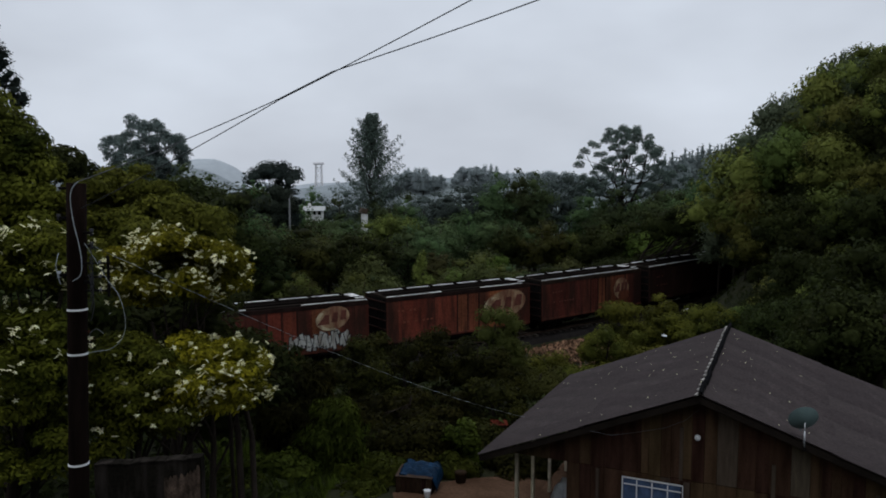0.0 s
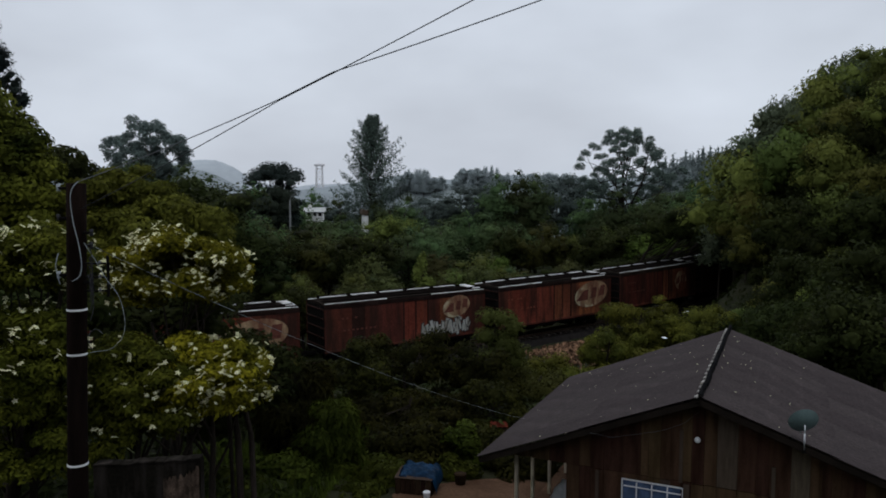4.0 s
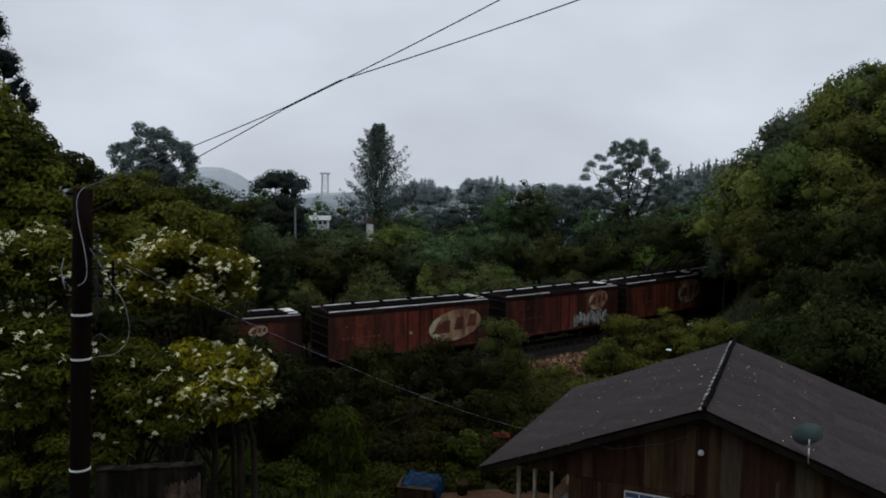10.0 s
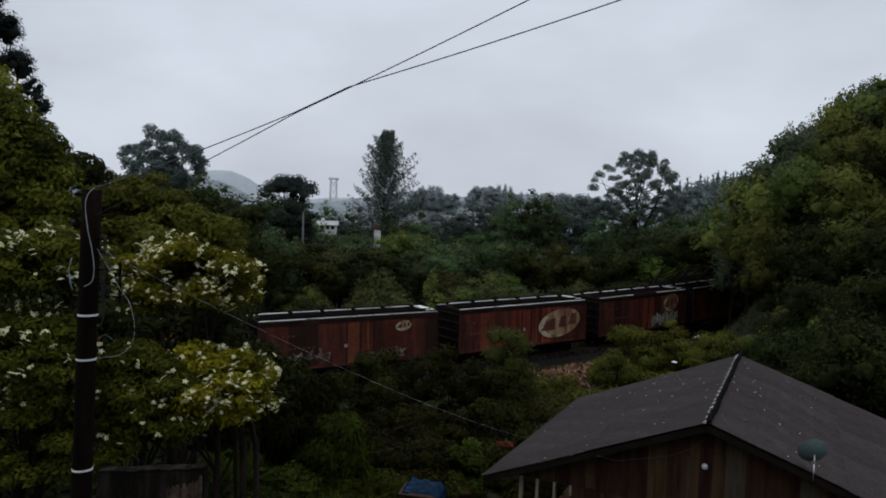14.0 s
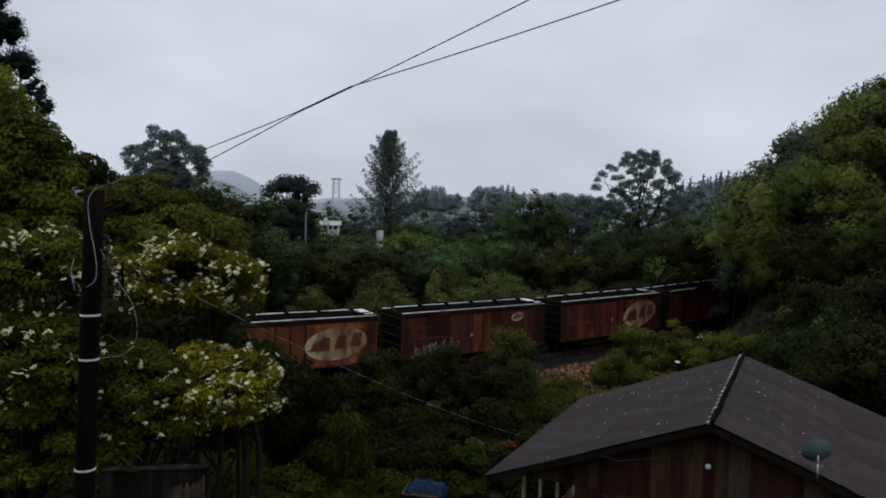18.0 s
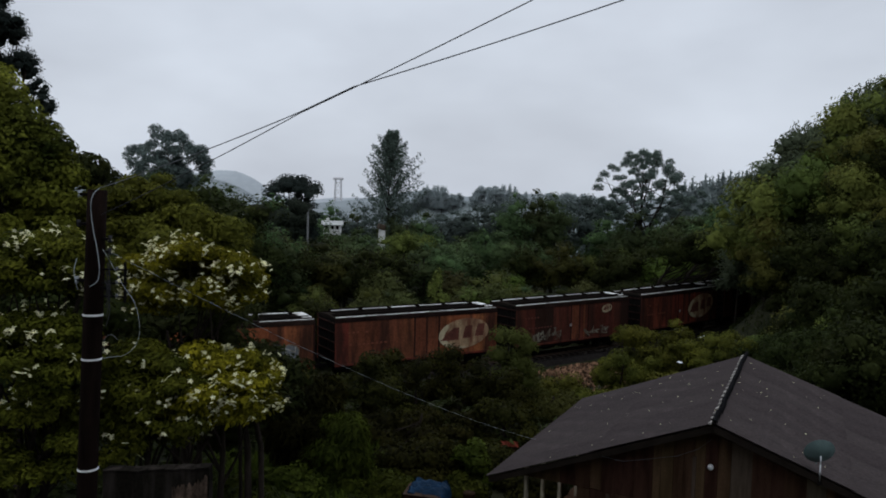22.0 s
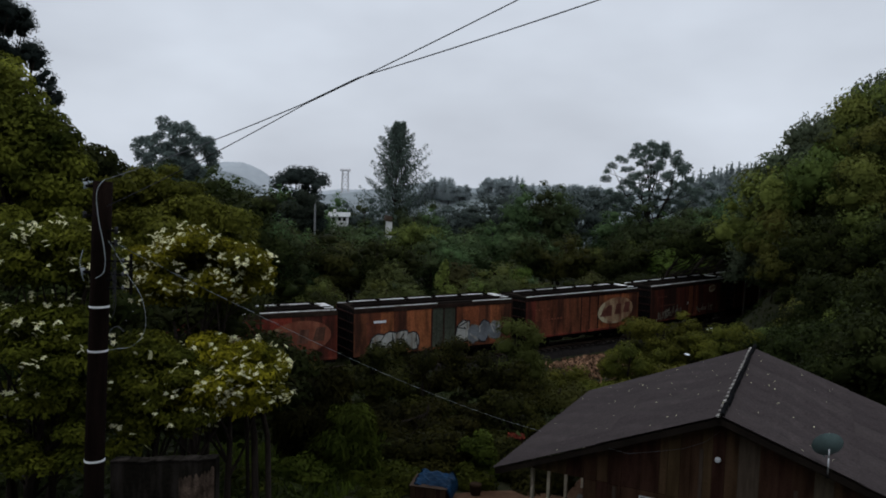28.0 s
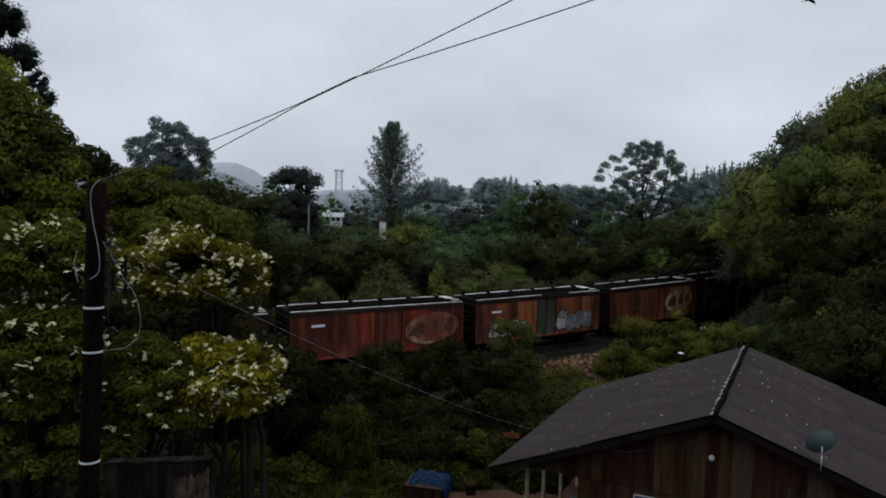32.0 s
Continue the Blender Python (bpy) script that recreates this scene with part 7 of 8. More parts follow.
# ---------------------------------------------------------------- far buildings
def build_far_buildings():
    def cottage(x, y, z, w, d, h, label, turn, wins=(-0.3, 0.05, 0.33)):
        ob = thing("far_house", label, "house", Matrix.Translation((x, y, z)) @ Matrix.Rotation(turn, 4, "Z"))
        bm = bmesh.new()
        box(bm, 0, 0, h / 2 - 1.5, w, d, h + 3)
        part("wall", bm, M["plaster"], ob)
        if not wins:
            return ob
        bm = bmesh.new()
        vs = [bm.verts.new(p) for p in ((-w / 2 - 0.4, -d / 2 - 0.5, h), (w / 2 + 0.4, -d / 2 - 0.5, h), (w / 2 + 0.4, 0, h + 0.7), (-w / 2 - 0.4, 0, h + 0.7),
                                        (-w / 2 - 0.4, d / 2 + 0.5, h), (w / 2 + 0.4, d / 2 + 0.5, h))]
        bm.faces.new((vs[0], vs[1], vs[2], vs[3]))
        bm.faces.new((vs[3], vs[2], vs[5], vs[4]))
        bm.faces.new((vs[0], vs[3], vs[4]))
        bm.faces.new((vs[1], vs[5], vs[2]))
        bm.faces.new((vs[0], vs[4], vs[5], vs[1]))
        part("roof", bm, M["far_roof"], ob, "pale grey roof")
        for k in wins:
            bm = bmesh.new()
            box(bm, w * k, -d / 2 - 0.02, h * 0.55, 0.45, 0.08, 0.6)
            win = part("window", bm, M["iron_dark"], ob)
        bm = bmesh.new()
        box(bm, -w * 0.3, 0.2, h + 0.7, 0.5, 0.5, 0.9, bevel=0.03)
        part("chimney", bm, M["plaster"], ob)
        return ob

    cottage(-22.2, 128, 6.15, 2.9, 4.0, 0.95, "small pale plastered house across the valley", 0.1)
    narrow = cottage(-10.4, 98, 5.4, 0.6, 3.0, 2.1, "narrow pale plastered building among the trees", 0.2, ())
    bm = bmesh.new()
    box(bm, -0.1, 0, 2.5, 0.8, 3.2, 0.7, Matrix.Rotation(0.25, 4, "Y"), 0.05)
    part("roof", bm, M["batten"], narrow, "dull brown roof")
    # water tower, the mist painted into its colour
    ob = thing("water_tower", "tall lattice tower with a platform far off in the mist", "tower", Matrix.Translation((-66.8, 400, -6)))
    for sx in (-1, 1):
        for sy in (-1, 1):
            bm = bmesh.new()
            tube(bm, [(sx * 2.2, sy * 2.2, 0), (sx * 1.5, sy * 1.5, 29.5)], [0.24, 0.2], 6)
            part("leg", bm, M["tower"], ob)
    for z in (16, 20, 24, 28):
        for a in range(4):
            q = Matrix.Rotation(a * math.pi / 2, 4, "Z")
            w = 2.2 - 0.7 * z / 29.5
            for drop in (0, 4):
                bm = bmesh.new()
                tube(bm, [q @ Vector((-w, -w, z - drop)), q @ Vector((w, -w, z))], 0.13, 5)
                part("brace", bm, M["tower"], ob)
    bm = bmesh.new()
    tube(bm, [(0, 0, 29.4), (0, 0, 29.8), (0, 0, 30.5), (0, 0, 30.8)], [2.9, 3.0, 2.8, 2.2], 16)
    part("platform", bm, M["tower"], ob)
    # pale concrete post across the valley
    ob = thing("concrete_post", "pale concrete utility post among the distant trees", "utility pole", Matrix.Translation((-17.7, 85.5, -2)))
    bm = bmesh.new()
    tube(bm, [(0, 0, 0), (0, 0, 11.7)], [0.15, 0.1], 10)
    part("shaft", bm, M["post_grey"], ob, smooth=True)
    bm = bmesh.new()
    tube(bm, [(0, 0, 11.6), (0.15, 0, 12.0), (0.6, 0, 12.4), (0.95, 0, 12.5)], 0.06, 6)
    part("arm", bm, M["post_grey"], ob, smooth=True)


build_far_buildings()


# ---------------------------------------------------------------- train
LENGTH, WIDTH, BODY_LOW, BODY_TOP = 12.0, 2.8, 0.95, 3.9
WHEEL_R = 0.41


def build_bogie(parent, x):
    bog = new("bogie")
    bog.parent = parent
    bog.matrix_basis = Matrix.Translation((x, 0, 0))
    bog["label"] = "sooty two-axle bogie"
    for sy in (-1, 1):
        bm = bmesh.new()
        box(bm, 0, sy * 0.82, 0.50, 1.9, 0.12, 0.16, bevel=0.02)
        box(bm, 0, sy * 0.82, 0.40, 0.62, 0.14, 0.30, bevel=0.02)
        for wx in (-0.8, 0.8):
            box(bm, wx, sy * 0.84, 0.42, 0.30, 0.16, 0.24, bevel=0.02)
        part("side_frame", bm, M["iron_dark"], bog)
    bm = bmesh.new()
    box(bm, 0, 0, 0.62, 0.42, 1.8, 0.22, bevel=0.02)
    part("bolster", bm, M["iron_dark"], bog)
    sets = []
    for wx in (-0.8, 0.8):
        bm = bmesh.new()
        for sy in (-1, 1):
            y0, y1 = sy * 0.50, sy * 0.60
            tube(bm, [(0, y0 - sy * 0.03, 0), (0, y0, 0), (0, y0 + 0.001 * sy, 0), (0, y1, 0)], [0.45, 0.45, WHEEL_R, WHEEL_R], 20)
            for k in range(4):
                a = k * math.pi / 2
                box(bm, 0.2 * math.cos(a), y1 + sy * 0.012, 0.2 * math.sin(a), 0.12, 0.03, 0.12, Matrix.Rotation(-a, 4, "Y"))
        tube(bm, [(0, -0.8, 0), (0, 0.8, 0)], 0.07, 8)
        ws = part("wheelset", bm, M["iron_dark"], bog)
        ws.matrix_basis = Matrix.Translation((wx, 0, WHEEL_R))
        sets.append((ws, wx))
    return sets


def oval(bm, cx, cz, rx, rz, tilt, y, n=40):
    c, s = math.cos(tilt), math.sin(tilt)
    vs = []
    for k in range(n):
        a = 2 * math.pi * k / n
        px, pz = rx * math.cos(a), rz * math.sin(a)
        vs.append(bm.verts.new((cx + px * c - pz * s, y, cz + px * s + pz * c)))
    bm.faces.new(vs)


def mark(bm, pts, y):
    bm.faces.new([bm.verts.new((x, y, z)) for x, z in pts])


def stroke(bm, pts, w, y):
    """A painted stroke of even width through points (x, z)."""
    for i, (a, b) in enumerate(zip(pts, pts[1:])):
        d = Vector((b[0] - a[0], b[1] - a[1]))
        ln = d.length
        if ln < 1e-4:
            continue
        d /= ln
        p = Vector((-d.y, d.x)) * w / 2
        e = d * w * 0.3
        mark(bm, ((a[0] - e.x - p.x, a[1] - e.y - p.y), (b[0] + e.x - p.x, b[1] + e.y - p.y), (b[0] + e.x + p.x, b[1] + e.y + p.y), (a[0] - e.x + p.x, a[1] - e.y + p.y)), y - 0.0006 * i)


def build_wagon(index, front, colours, label, logo=None, spray=None, plate=False):
    """A covered hopper wagon: x along the train (rear 0, front LENGTH), y away from the viewer, z from the rail head."""
    wagon = thing("freight_wagon", label, "wagon", group="wagons of the goods train")
    rng = random.Random(500 + index)
    near = -WIDTH / 2
    base = WAGON_PAINT[colours[0]]
    panels = 13
    pw = LENGTH / panels
    # underframe
    bm = bmesh.new()
    box(bm, LENGTH / 2, 0, 0.84, LENGTH - 0.3, 0.5, 0.24, bevel=0.02)
    for sy in (-1, 1):
        box(bm, LENGTH / 2, sy * 1.25, BODY_LOW - 0.09, LENGTH - 0.1, 0.14, 0.2, bevel=0.015)
    for k in range(5):
        box(bm, LENGTH * (k + 0.5) / 5, 0, 0.86, 0.16, 2.5, 0.18)
    part("underframe", bm, M["iron_dark"], wagon)
    bm = bmesh.new()
    for k in (0.34, 0.5, 0.66):
        xm = LENGTH * k
        vs = [bm.verts.new(p) for p in ((xm - 0.8, -0.9, 0.85), (xm + 0.8, -0.9, 0.85), (xm + 0.8, 0.9, 0.85), (xm - 0.8, 0.9, 0.85), (xm - 0.3, -0.4, 0.35), (xm + 0.3, -0.4, 0.35), (xm + 0.3, 0.4, 0.35), (xm - 0.3, 0.4, 0.35))]
        for f in ((0, 1, 5, 4), (1, 2, 6, 5), (2, 3, 7, 6), (3, 0, 4, 7), (4, 5, 6, 7)):
            bm.faces.new([vs[i] for i in f])
    part("hopper_chute", bm, M["iron_dark"], wagon)
    # body: inner shell, then each side panel between ribs
    bm = bmesh.new()
    box(bm, LENGTH / 2, 0, (BODY_LOW + BODY_TOP) / 2, LENGTH - 0.04, WIDTH - 0.10, BODY_TOP - BODY_LOW - 0.01, bevel=0.02)
    part("body", bm, M["iron_dark"], wagon, "near-black end walls")
    paints = [WAGON_PAINT[c] for c in (colours if len(colours) == panels else colours * panels)]
    for k in range(panels):
        for sy in (-1, 1):
            bm = bmesh.new()
            deep = 0.03 if k in (6, 7) else 0.0
            box(bm, pw * (k + 0.5), sy * (WIDTH / 2 - 0.02 - deep), (BODY_LOW + BODY_TOP) / 2, pw - 0.012, 0.05, BODY_TOP - BODY_LOW - 0.24, bevel=0.006)
            part("door_leaf" if deep else "side_panel", bm, paints[k], wagon)
    # welded seams between the panels, heavy posts at the ends and beside the door, battens on the door
    for k in range(panels + 1):
        post = k in (0, 6, 8, panels)
        for sy in (-1, 1):
            bm = bmesh.new()
            x = min(max(pw * k, 0.06), LENGTH - 0.06)
            box(bm, x, sy * (WIDTH / 2 - (0.01 if post else 0.018)), (BODY_LOW + BODY_TOP) / 2, 0.11 if post else 0.04, 0.08 if post else 0.058, BODY_TOP - BODY_LOW - 0.04, bevel=0.01)
            part("post" if post else "seam", bm, WAGON_PAINT["sooty"] if k in (6, 8) or rng.random() < 0.1 else paints[min(k, panels - 1)], wagon)
    for k in range(3):
        for sy in (-1, 1):
            bm = bmesh.new()
            box(bm, pw * (6.45 + 0.55 * k), sy * (WIDTH / 2 - 0.016), (BODY_LOW + BODY_TOP) / 2, 0.13, 0.05, BODY_TOP - BODY_LOW - 0.34, bevel=0.01)
            part("door_batten", bm, WAGON_PAINT["worn" if index == 9 else "green" if index == 8 and k != 1 else "sooty" if k % 2 else colours[6] if len(colours) == panels else "sooty"], wagon)
    for sy in (-1, 1):
        for z, hgt in ((BODY_LOW + 0.07, 0.14), (BODY_TOP - 0.13, 0.26)):
            bm = bmesh.new()
            box(bm, LENGTH / 2, sy * (WIDTH / 2 + 0.005), z, LENGTH, 0.07, hgt, bevel=0.012)
            part("rail_beam", bm, base if z < 2 else M["wagon_chord"], wagon)
    # end walls with ribs and a ladder
    for xe, sx in ((0.0, -1), (LENGTH, 1)):
        for k in range(5):
            bm = bmesh.new()
            box(bm, xe + sx * 0.02, 0, BODY_LOW + 0.35 + k * 0.58, 0.07, WIDTH - 0.2, 0.09, bevel=0.012)
            part("end_rib", bm, WAGON_PAINT["sooty"], wagon)
        bm = bmesh.new()
        for yy in (-1.05, -0.65):
            tube(bm, [(xe + sx * 0.13, yy, BODY_LOW), (xe + sx * 0.13, yy, BODY_TOP + 0.05)], 0.018, 6)
        for k in range(9):
            z = BODY_LOW + 0.15 + k * 0.33
            tube(bm, [(xe + sx * 0.13, -1.05, z), (xe + sx * 0.13, -0.65, z)], 0.014, 6)
        part("ladder", bm, M["iron_dark"], wagon)
        bm = bmesh.new()
        box(bm, xe + sx * 0.42, 0, 0.80, 0.84, 0.22, 0.24, bevel=0.03)
        box(bm, xe + sx * 0.76, 0, 0.80, 0.16, 0.32, 0.34, bevel=0.04)
        part("coupler", bm, M["iron_dark"], wagon)
    # roof: low arch with a line of hatch covers
    bm = bmesh.new()
    n = 10
    rows = []
    for x in (0.0, LENGTH):
        rows.append([bm.verts.new((x, near + WIDTH * k / n, BODY_TOP + 0.12 * math.sin(math.pi * k / n) + 0.012)) for k in range(n + 1)])
    for k in range(n):
        bm.faces.new((rows[0][k], rows[1][k], rows[1][k + 1], rows[0][k + 1]))
    for r in rows:
        a = bm.verts.new((r[0].co.x, near, BODY_TOP - 0.05))
        b = bm.verts.new((r[0].co.x, -near, BODY_TOP - 0.05))
        bm.faces.new([a] + r + [b])
    part("roof", bm, M["wagon_roof"], wagon, "sooty arched roof", at=None)
    # long pale hatch covers behind a dark coaming, the near roof edge in pale worn lengths, a pale plate at the front
    hw = (LENGTH - 1.5) / 5
    for k in range(5):
        bm = bmesh.new()
        x = 0.5 + hw * (k + 0.5)
        box(bm, x, 0.72, BODY_TOP + 0.19, hw - 0.26, 0.14, 0.04, bevel=0.012)
        hatch = part("hatch_cover", bm, M["wagon_top"], wagon, "long pale hatch cover")
        bm = bmesh.new()
        box(bm, x, 0.2, BODY_TOP + 0.14, hw - 0.06, 0.62, 0.05, bevel=0.01)
        box(bm, x, 0.92, BODY_TOP + 0.19, hw - 0.02, 0.06, 0.16, bevel=0.01)
        part("hatch_rim", bm, M["wagon_rim"], hatch)
        bm = bmesh.new()
        box(bm, x + hw / 2, 0.6, BODY_TOP + 0.2, 0.16, 0.6, 0.08, bevel=0.01)
        part("hatch_hinge", bm, M["wagon_rim"], hatch)
    bm = bmesh.new()
    box(bm, LENGTH / 2, -0.62, BODY_TOP + 0.15, LENGTH - 0.3, 0.5, 0.03, bevel=0.008)
    part("running_board", bm, M["wagon_rim"], wagon, "dark roof walkway")
    for sy in (-1, 1):
        xa = 0.05
        while xa < LENGTH - 0.2:
            ln = min(rng.uniform(1.2, 3.4), LENGTH - 0.03 - xa)
            bm = bmesh.new()
            box(bm, xa + ln / 2, sy * (WIDTH / 2 - 0.09), BODY_TOP + 0.06, ln - 0.06, 0.07, 0.055, bevel=0.012)
            part("roof_edge_strip", bm, M["wagon_rim"] if rng.random() < 0.08 else M["wagon_top"], wagon, "worn roof edge strip")
            xa += ln
    bm = bmesh.new()
    box(bm, LENGTH - 0.38, 0.0, BODY_TOP + 0.135, 0.6, 1.9, 0.05, bevel=0.01)
    part("roof_end_plate", bm, M["wagon_top"], wagon, "pale roof end plate")
    # painted oval with rust-red strokes, worn thin over the ribs
    yp = near - 0.062
    if logo:
        cx, cz, rx, rz, tilt = logo
        bm = bmesh.new()
        oval(bm, cx, cz, rx, rz, tilt, yp)
        part("painted_oval", bm, M["logo_faint" if index == 9 else "logo_dull" if rx > 0.8 else "logo"], wagon, "faded cream oval")
        if rx > 0.8:
            # the paint has kept its colour along the rear of the oval
            bm = bmesh.new()
            n, c, sn = 14, math.cos(tilt), math.sin(tilt)
            edge = [(math.cos(a), math.sin(a)) for a in (math.pi * (0.72 + 0.80 * k / n) for k in range(n + 1))]
            inner = [(px * 0.62 - 0.18 * (1 - abs(pz)), pz * 0.86) for px, pz in edge]
            mark(bm, [(cx + px * rx * c - pz * rz * sn, cz + px * rx * sn + pz * rz * c) for px, pz in edge + inner[::-1]], yp - 0.002)
            part("bright_crescent", bm, M["logo_dull" if index in (2, 9) else "logo"], wagon, "brighter cream edge of the oval")
        # the lower part has flaked away to the wagon's own paint
        r3 = random.Random(70 + index)
        if index == 2:
            bm = bmesh.new()
            n = 22
            mark(bm, [(cx + rx * 0.34 + rx * 0.80 * math.cos(2 * math.pi * k / n) * r3.uniform(0.86, 1.06), cz - rz * 0.66 + rz * 0.52 * math.sin(2 * math.pi * k / n) * r3.uniform(0.8, 1.15)) for k in range(n)], yp - 0.003)
            part("flaked_patch", bm, WAGON_PAINT[colours[9] if len(colours) == panels else colours[0]], wagon, "flaked patch showing the wagon paint")
        for j in range(3):
            w, hgt = rx * 0.40, rz * 0.82
            bx = cx - rx * 0.62 + j * rx * 0.50
            bz = cz - rz * 0.30 + (bx - cx) * math.tan(tilt)
            bm = bmesh.new()
            if j == 0:
                mark(bm, ((bx - w * 0.75, bz), (bx + w * 1.0, bz), (bx + w * 1.05, bz + hgt), (bx + w * 0.45, bz + hgt)), yp - 0.006)
            else:
                mark(bm, ((bx + w * 0.12, bz), (bx + w * 0.98, bz), (bx + w * 1.12, bz + hgt), (bx + w * 0.42, bz + hgt)), yp - 0.006)
            part("logo_bar", bm, M["logo_mark"] if index != 9 else WAGON_PAINT["worn"], wagon, "slanted block of old paint")
    for (x0, x1, z0, z1, style) in spray or ():
        r2 = random.Random(900 + index * 7 + int(x0 * 10))
        n = max(3, int((x1 - x0) / (0.62 if style == "white" else 0.8)))
        w, hgt = (x1 - x0) / n, z1 - z0
        for k in range(n):
            xa = x0 + w * k
            za = z0 + r2.uniform(-0.08, 0.12)
            ha = hgt * r2.uniform(0.75, 1.1)
            if style == "grey":
                # swollen letter-like block with an edge of the other tone
                sl, fat = r2.uniform(-0.1, 0.2), r2.uniform(1.0, 1.2)
                wob = [r2.uniform(0.86, 1.1) for j in range(14)]
                fill, edge = ("spray_white", "spray_black") if k == 0 or x0 < 2 else ("spray_grey", "spray_faint" if k % 2 else "spray_black")
                for mat, grow, dy in ((edge, 0.085, 0.003 + 0.001 * k), (fill, 0.0, 0.016 + 0.001 * k)):
                    poly = []
                    for j in range(14):
                        a = 2 * math.pi * j / 14
                        rr = wob[j] * (abs(math.cos(a)) ** 3 + abs(math.sin(a)) ** 3) ** (-1 / 3)
                        gx, gz = (w * 0.5 * fat * rr + grow) * math.cos(a), (ha * 0.5 * rr + grow) * math.sin(a)
                        poly.append((xa + w / 2 + gx + sl * gz, za + ha / 2 + gz))
                    bm = bmesh.new()
                    mark(bm, poly, yp - dy)
                    part("spray_paint", bm, M[mat], wagon, "block of sprayed paint")
            # brush-like scrawl over it
            m, wide = (4, 0.07) if style == "grey" else (8, 0.16) if style == "white" else (14, 0.07)
            pts = [(xa + w * r2.uniform(-0.1, 1.1), za + ha * r2.uniform(0.0, 1.0)) for j in range(m)]
            pts.sort(key=lambda q: q[0] + 0.5 * math.sin(q[1] * 9))
            bm = bmesh.new()
            stroke(bm, pts, wide, yp - (0.03 if style == "grey" else 0.012) - 0.001 * (k % 3))
            tone = "spray_black" if style == "grey" and (k == 0 or x0 < 2) else "spray_faint" if style == "faint" else "spray_white"
            part("spray_stroke", bm, M[tone], wagon, "sprayed stroke")
            if style == "white":
                bm = bmesh.new()
                stroke(bm, [(q[0] + 0.09, q[1] - 0.07) for q in pts], 0.11, yp - 0.006 - 0.0005 * (k % 3))
                part("spray_stroke", bm, M["spray_black"], wagon, "dark sprayed stroke")
                # heavy angular blocks crowding each other
                for j in range(3):
                    bx, sl, ww = xa + w * (0.12 + 0.36 * j), r2.uniform(-0.25, 0.3), w * r2.uniform(0.2, 0.34)
                    lo, hi = za + ha * r2.uniform(-0.05, 0.3), za + ha * r2.uniform(0.6, 1.05)
                    for mat, grow, dy in (("spray_black", 0.05, 0.016), ("spray_white", 0.0, 0.020)):
                        bm = bmesh.new()
                        mark(bm, ((bx - grow, lo - grow), (bx + ww + grow, lo + 0.1 - grow), (bx + ww + sl + grow, hi + grow), (bx + sl - grow, hi - 0.08 + grow)), yp - dy - 0.0004 * (3 * k + j))
                        part("spray_paint", bm, M[mat], wagon, "angular block of sprayed paint")
    if index in (5, 6):
        bm = bmesh.new()
        box(bm, 5.75 if index == 5 else 5.45, yp - 0.004, 2.2, 0.2, 0.008, 0.2, bevel=0.002)
        part("placard", bm, M["spray_white"], wagon, "small square white placard")
    if plate:
        bm = bmesh.new()
        box(bm, 1.75, yp - 0.004, 3.05, 0.85, 0.008, 0.15)
        part("number_board", bm, M["bag"], wagon, "small white board")
    # stencilled line of small marks, too small to read
    bar = None
    for row, (xa, cnt) in enumerate(((0.9, 5), (1.0, 9))):
        for k in range(cnt):
            if rng.random() < 0.8:
                if bar is None:
                    bm = bmesh.new()
                    box(bm, 0, 0, 0, 0.16, 0.006, 0.11)
                    bar = part("stencil_bar", bm, M["logo_faint" if index in (3, 5, 7) else "logo_mark"], wagon, "faded painted bar")
                    ob = bar
                else:
                    ob = new("stencil_bar", bar.data)
                    ob.parent = wagon
                ob.matrix_basis = Matrix.Translation((xa + 0.30 * k, yp + 0.004, 3.0 - 0.75 * row))
    sets = build_bogie(wagon, 1.9) + build_bogie(wagon, LENGTH - 1.9)
    return wagon, front, sets


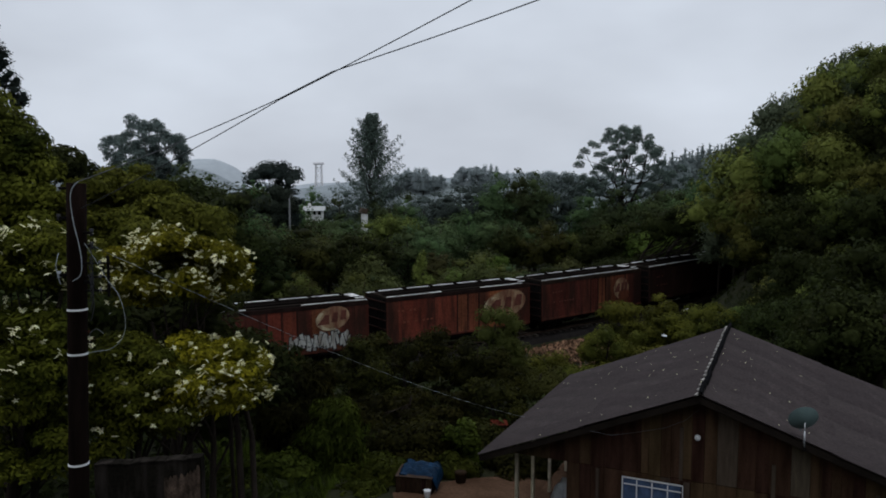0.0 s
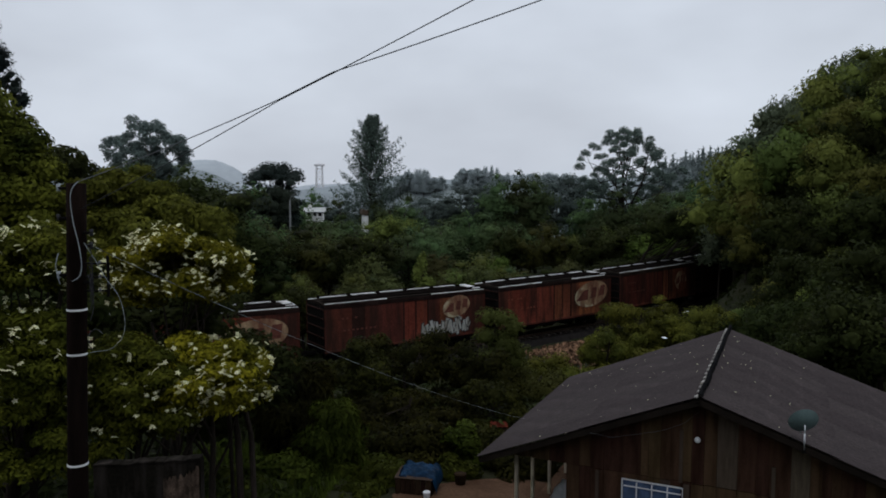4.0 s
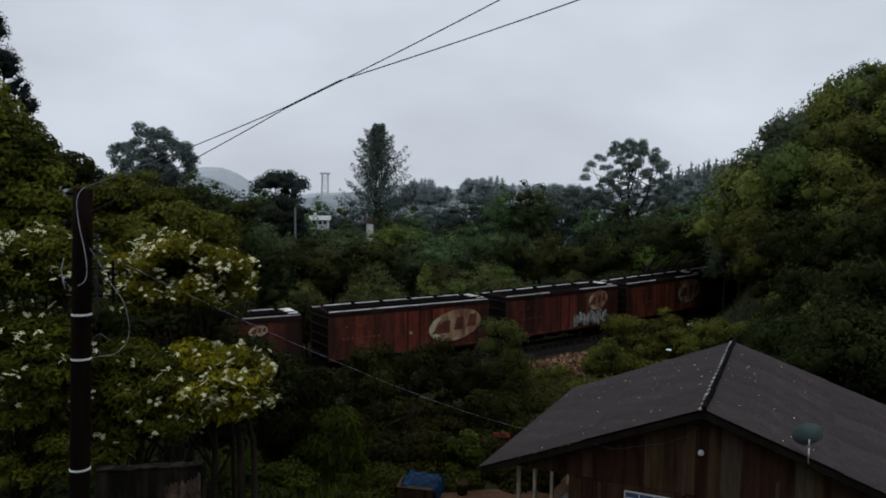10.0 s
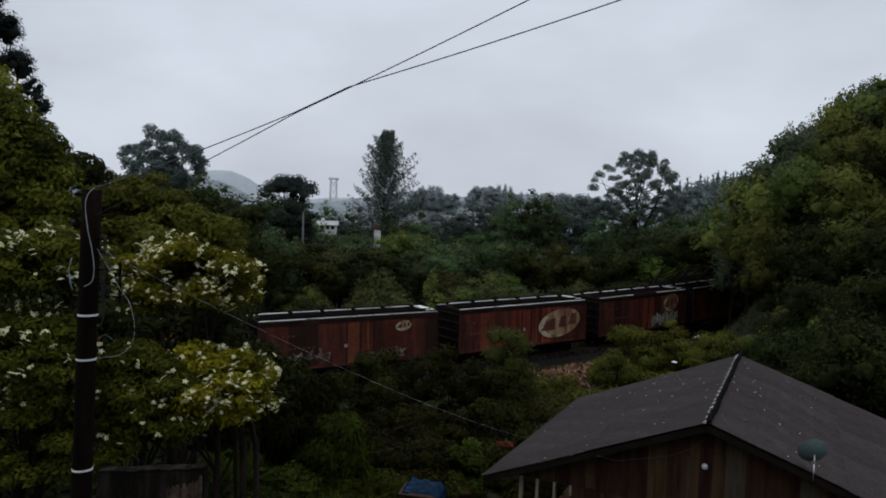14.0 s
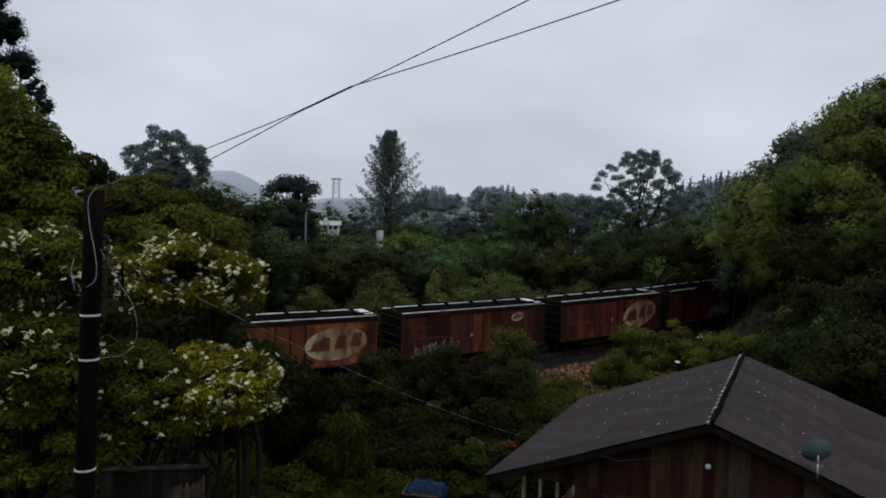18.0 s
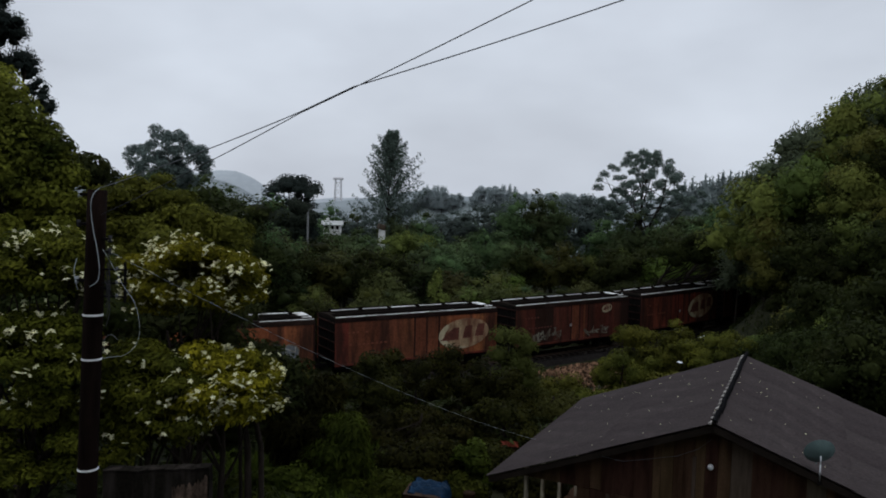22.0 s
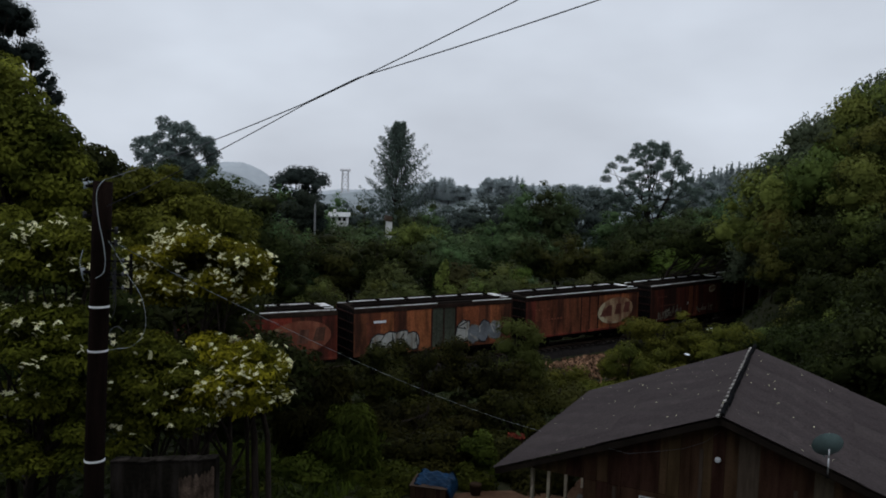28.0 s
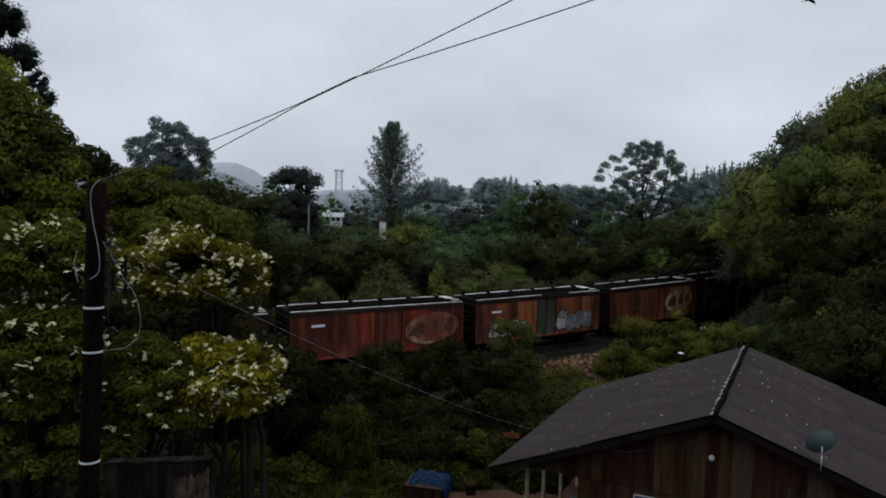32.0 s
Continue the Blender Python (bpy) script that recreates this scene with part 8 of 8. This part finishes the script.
D, R, B, O, S, BR, GR = "maroon", "red", "bright", "orange", "sooty", "brown", "green"
TRAIN = [
    # the two leading wagons carry the cutting's shade in their near-black paint
    build_wagon(0, 53.2, [S], "near-black goods wagon, the cutting's shade in its paint"),
    build_wagon(1, 40, [S], "near-black covered goods wagon with a pale roof"),
    build_wagon(2, 26.8, [D, D, D, D, D, D, D, BR, BR, BR, BR, D, S], "dark maroon goods wagon with a faded half oval", (9.3, 2.55, 0.95, 0.85, 0.05)),
    build_wagon(3, 13.6, [D, R, R, R, R, R, BR, BR, BR, O, O, BR, D], "brown and red goods wagon with a cream oval", (9.65, 2.62, 1.9, 0.98, 0.12)),
    build_wagon(4, 0.35, [D, D, S, D, D, D, R, R, D, BR, BR, D, D], "maroon goods wagon with a white oval over sprayed paint", (9.6, 3.0, 1.1, 0.72, 0.2), [(6.7, 10.6, 1.1, 2.35, "white")]),
    build_wagon(5, -13.2, [D, D, R, R, D, R, R, D, B, R, D, D, D], "red goods wagon with a large faded cream oval", (9.2, 2.42, 2.1, 1.02, 0.14)),
    build_wagon(6, -26.85, [D, D, S, S, D, D, BR, D, D, D, D, D, S], "dark maroon goods wagon with a small oval and sprayed scrawl", (9.4, 3.2, 0.56, 0.32, 0.15), [(0.8, 2.6, 1.1, 2.1, "faint"), (2.6, 4.6, 1.1, 2.2, "faint"), (6.9, 9.6, 1.2, 2.0, "faint")]),
    build_wagon(7, -40.55, [R, BR, BR, BR, BR, BR, BR, BR, O, O, O, O, BR], "rusty orange-red goods wagon with a large torn oval", (9.3, 2.38, 2.0, 1.0, 0.08)),
    build_wagon(8, -53.8, [BR, BR, O, BR, O, O, GR, GR, O, O, BR, O, BR], "rusty orange goods wagon with grey-green doors and sprayed lettering blocks", None, [(1.2, 4.5, 1.2, 2.35, "grey"), (7.5, 10.9, 1.25, 2.7, "grey")], True),
    build_wagon(9, -66.85, [R, D, D, R, R, B, D, R, B, B, D, D, R], "bright red goods wagon with a worn oval and a white board", (9.6, 2.38, 2.0, 1.02, 0.1), None, True),
    build_wagon(10, -80.05, [D, D, D, D, D, D, D, D, D, D, D, D, S], "dark brown goods wagon"),
    build_wagon(11, -93.25, [D, D, D, D, D, D, BR, BR, D, D, D, D, D], "maroon goods wagon of the same train"),
    build_wagon(12, -106.45, [S, S, D, D, D, D, D, D, D, D, S, S, S], "dark sooty goods wagon of the train"),
]


# ---------------------------------------------------------------- bird
def build_bird():
    bird = thing("bird", "small dark bird in flight", "bird")
    bm = bmesh.new()
    tube(bm, [(0.16, 0, 0), (0.12, 0, 0.01), (0.03, 0, 0), (-0.1, 0, 0), (-0.2, 0, 0.0)], [0.008, 0.03, 0.045, 0.03, 0.012], 8)
    part("body", bm, M["plumage"], bird, smooth=True)
    bm = bmesh.new()
    vs = [bm.verts.new(p) for p in ((-0.18, -0.015, 0), (-0.18, 0.015, 0), (-0.32, 0.05, 0), (-0.32, -0.05, 0))]
    bm.faces.new(vs)
    bmesh.ops.solidify(bm, geom=bm.faces[:], thickness=0.006)
    part("tail", bm, M["plumage"], bird)
    wings = []
    for sy in (-1, 1):
        bm = bmesh.new()
        vs = [bm.verts.new(p) for p in ((0.08, 0, 0), (0.1, sy * 0.16, 0.01), (0.02, sy * 0.36, 0), (-0.06, sy * 0.2, 0), (-0.08, 0, 0))]
        bm.faces.new(vs if sy > 0 else vs[::-1])
        bmesh.ops.solidify(bm, geom=bm.faces[:], thickness=0.006)
        w = part("wing", bm, M["plumage"], bird)
        w.matrix_basis = Matrix.Translation((0, sy * 0.03, 0.015))
        wings.append((w, sy))
    return bird, wings


BIRD, WINGS = build_bird()
# flight: seconds and place
FLIGHT = [(0.0, -80.63, 105.05, 8.63), (27.5, -80.63, 105.05, 8.63), (29.0, -34.72, 76.55, 15.87), (30.1, -14.81, 60.04, 15.11), (30.5, -7.57, 54.04, 14.83), (31.0, -0.55, 46.03, 14.77), (31.2, 2.14, 43.03, 15.56), (31.4, 4.90, 40.02, 16.80), (31.6, 7.52, 36.02, 17.69), (31.8, 10.27, 32.02, 18.06), (32.0, 12.50, 28.03, 18.50)]


def motions():
    """The train rolls by along the curve, a little faster towards the end; a bird crosses the sky near the end."""
    def run(t):
        return SPEED * t + 0.01 * max(0.0, t - 20.5) ** 2 - 0.01 * max(0.0, t - 25.0) ** 2

    for wagon, front, sets in TRAIN:
        rows = []
        for k in range(0, 33, 2):
            s = front - LENGTH / 2 + run(k)
            x, y, z, a = track(s)
            m = Matrix.Translation((x, y, z)) @ Matrix.Rotation(a, 4, "Z") @ Matrix.Rotation(-0.0085 - 0.00012 * abs(s), 4, "Y") @ Matrix.Translation((-LENGTH / 2, 0, 0))
            rows.append((float(k), m))
        walk(wagon, rows)
        for ws, wx in sets:
            walk(ws, [(k * 0.25, Matrix.Translation((wx, 0, WHEEL_R)) @ Matrix.Rotation(run(k * 0.25) / WHEEL_R, 4, "Y")) for k in range(129)])
    rows = []
    for i, (t, x, y, z) in enumerate(FLIGHT):
        a, b = FLIGHT[max(i - 1, 0)], FLIGHT[min(i + 1, len(FLIGHT) - 1)]
        yaw = math.atan2(b[2] - a[2], b[1] - a[1])
        rows.append((t, Matrix.Translation((x, y, z)) @ Matrix.Rotation(yaw, 4, "Z")))
    walk(BIRD, rows)
    for w, sy in WINGS:
        beat = [(0.0, 0.3)] + [(29.0 + 0.1 * k, 0.55 if k % 2 else -0.35) for k in range(31)]
        walk(w, [(t, Matrix.Translation((0, sy * 0.03, 0.015)) @ Matrix.Rotation(a * sy, 4, "X")) for t, a in beat])


motions()
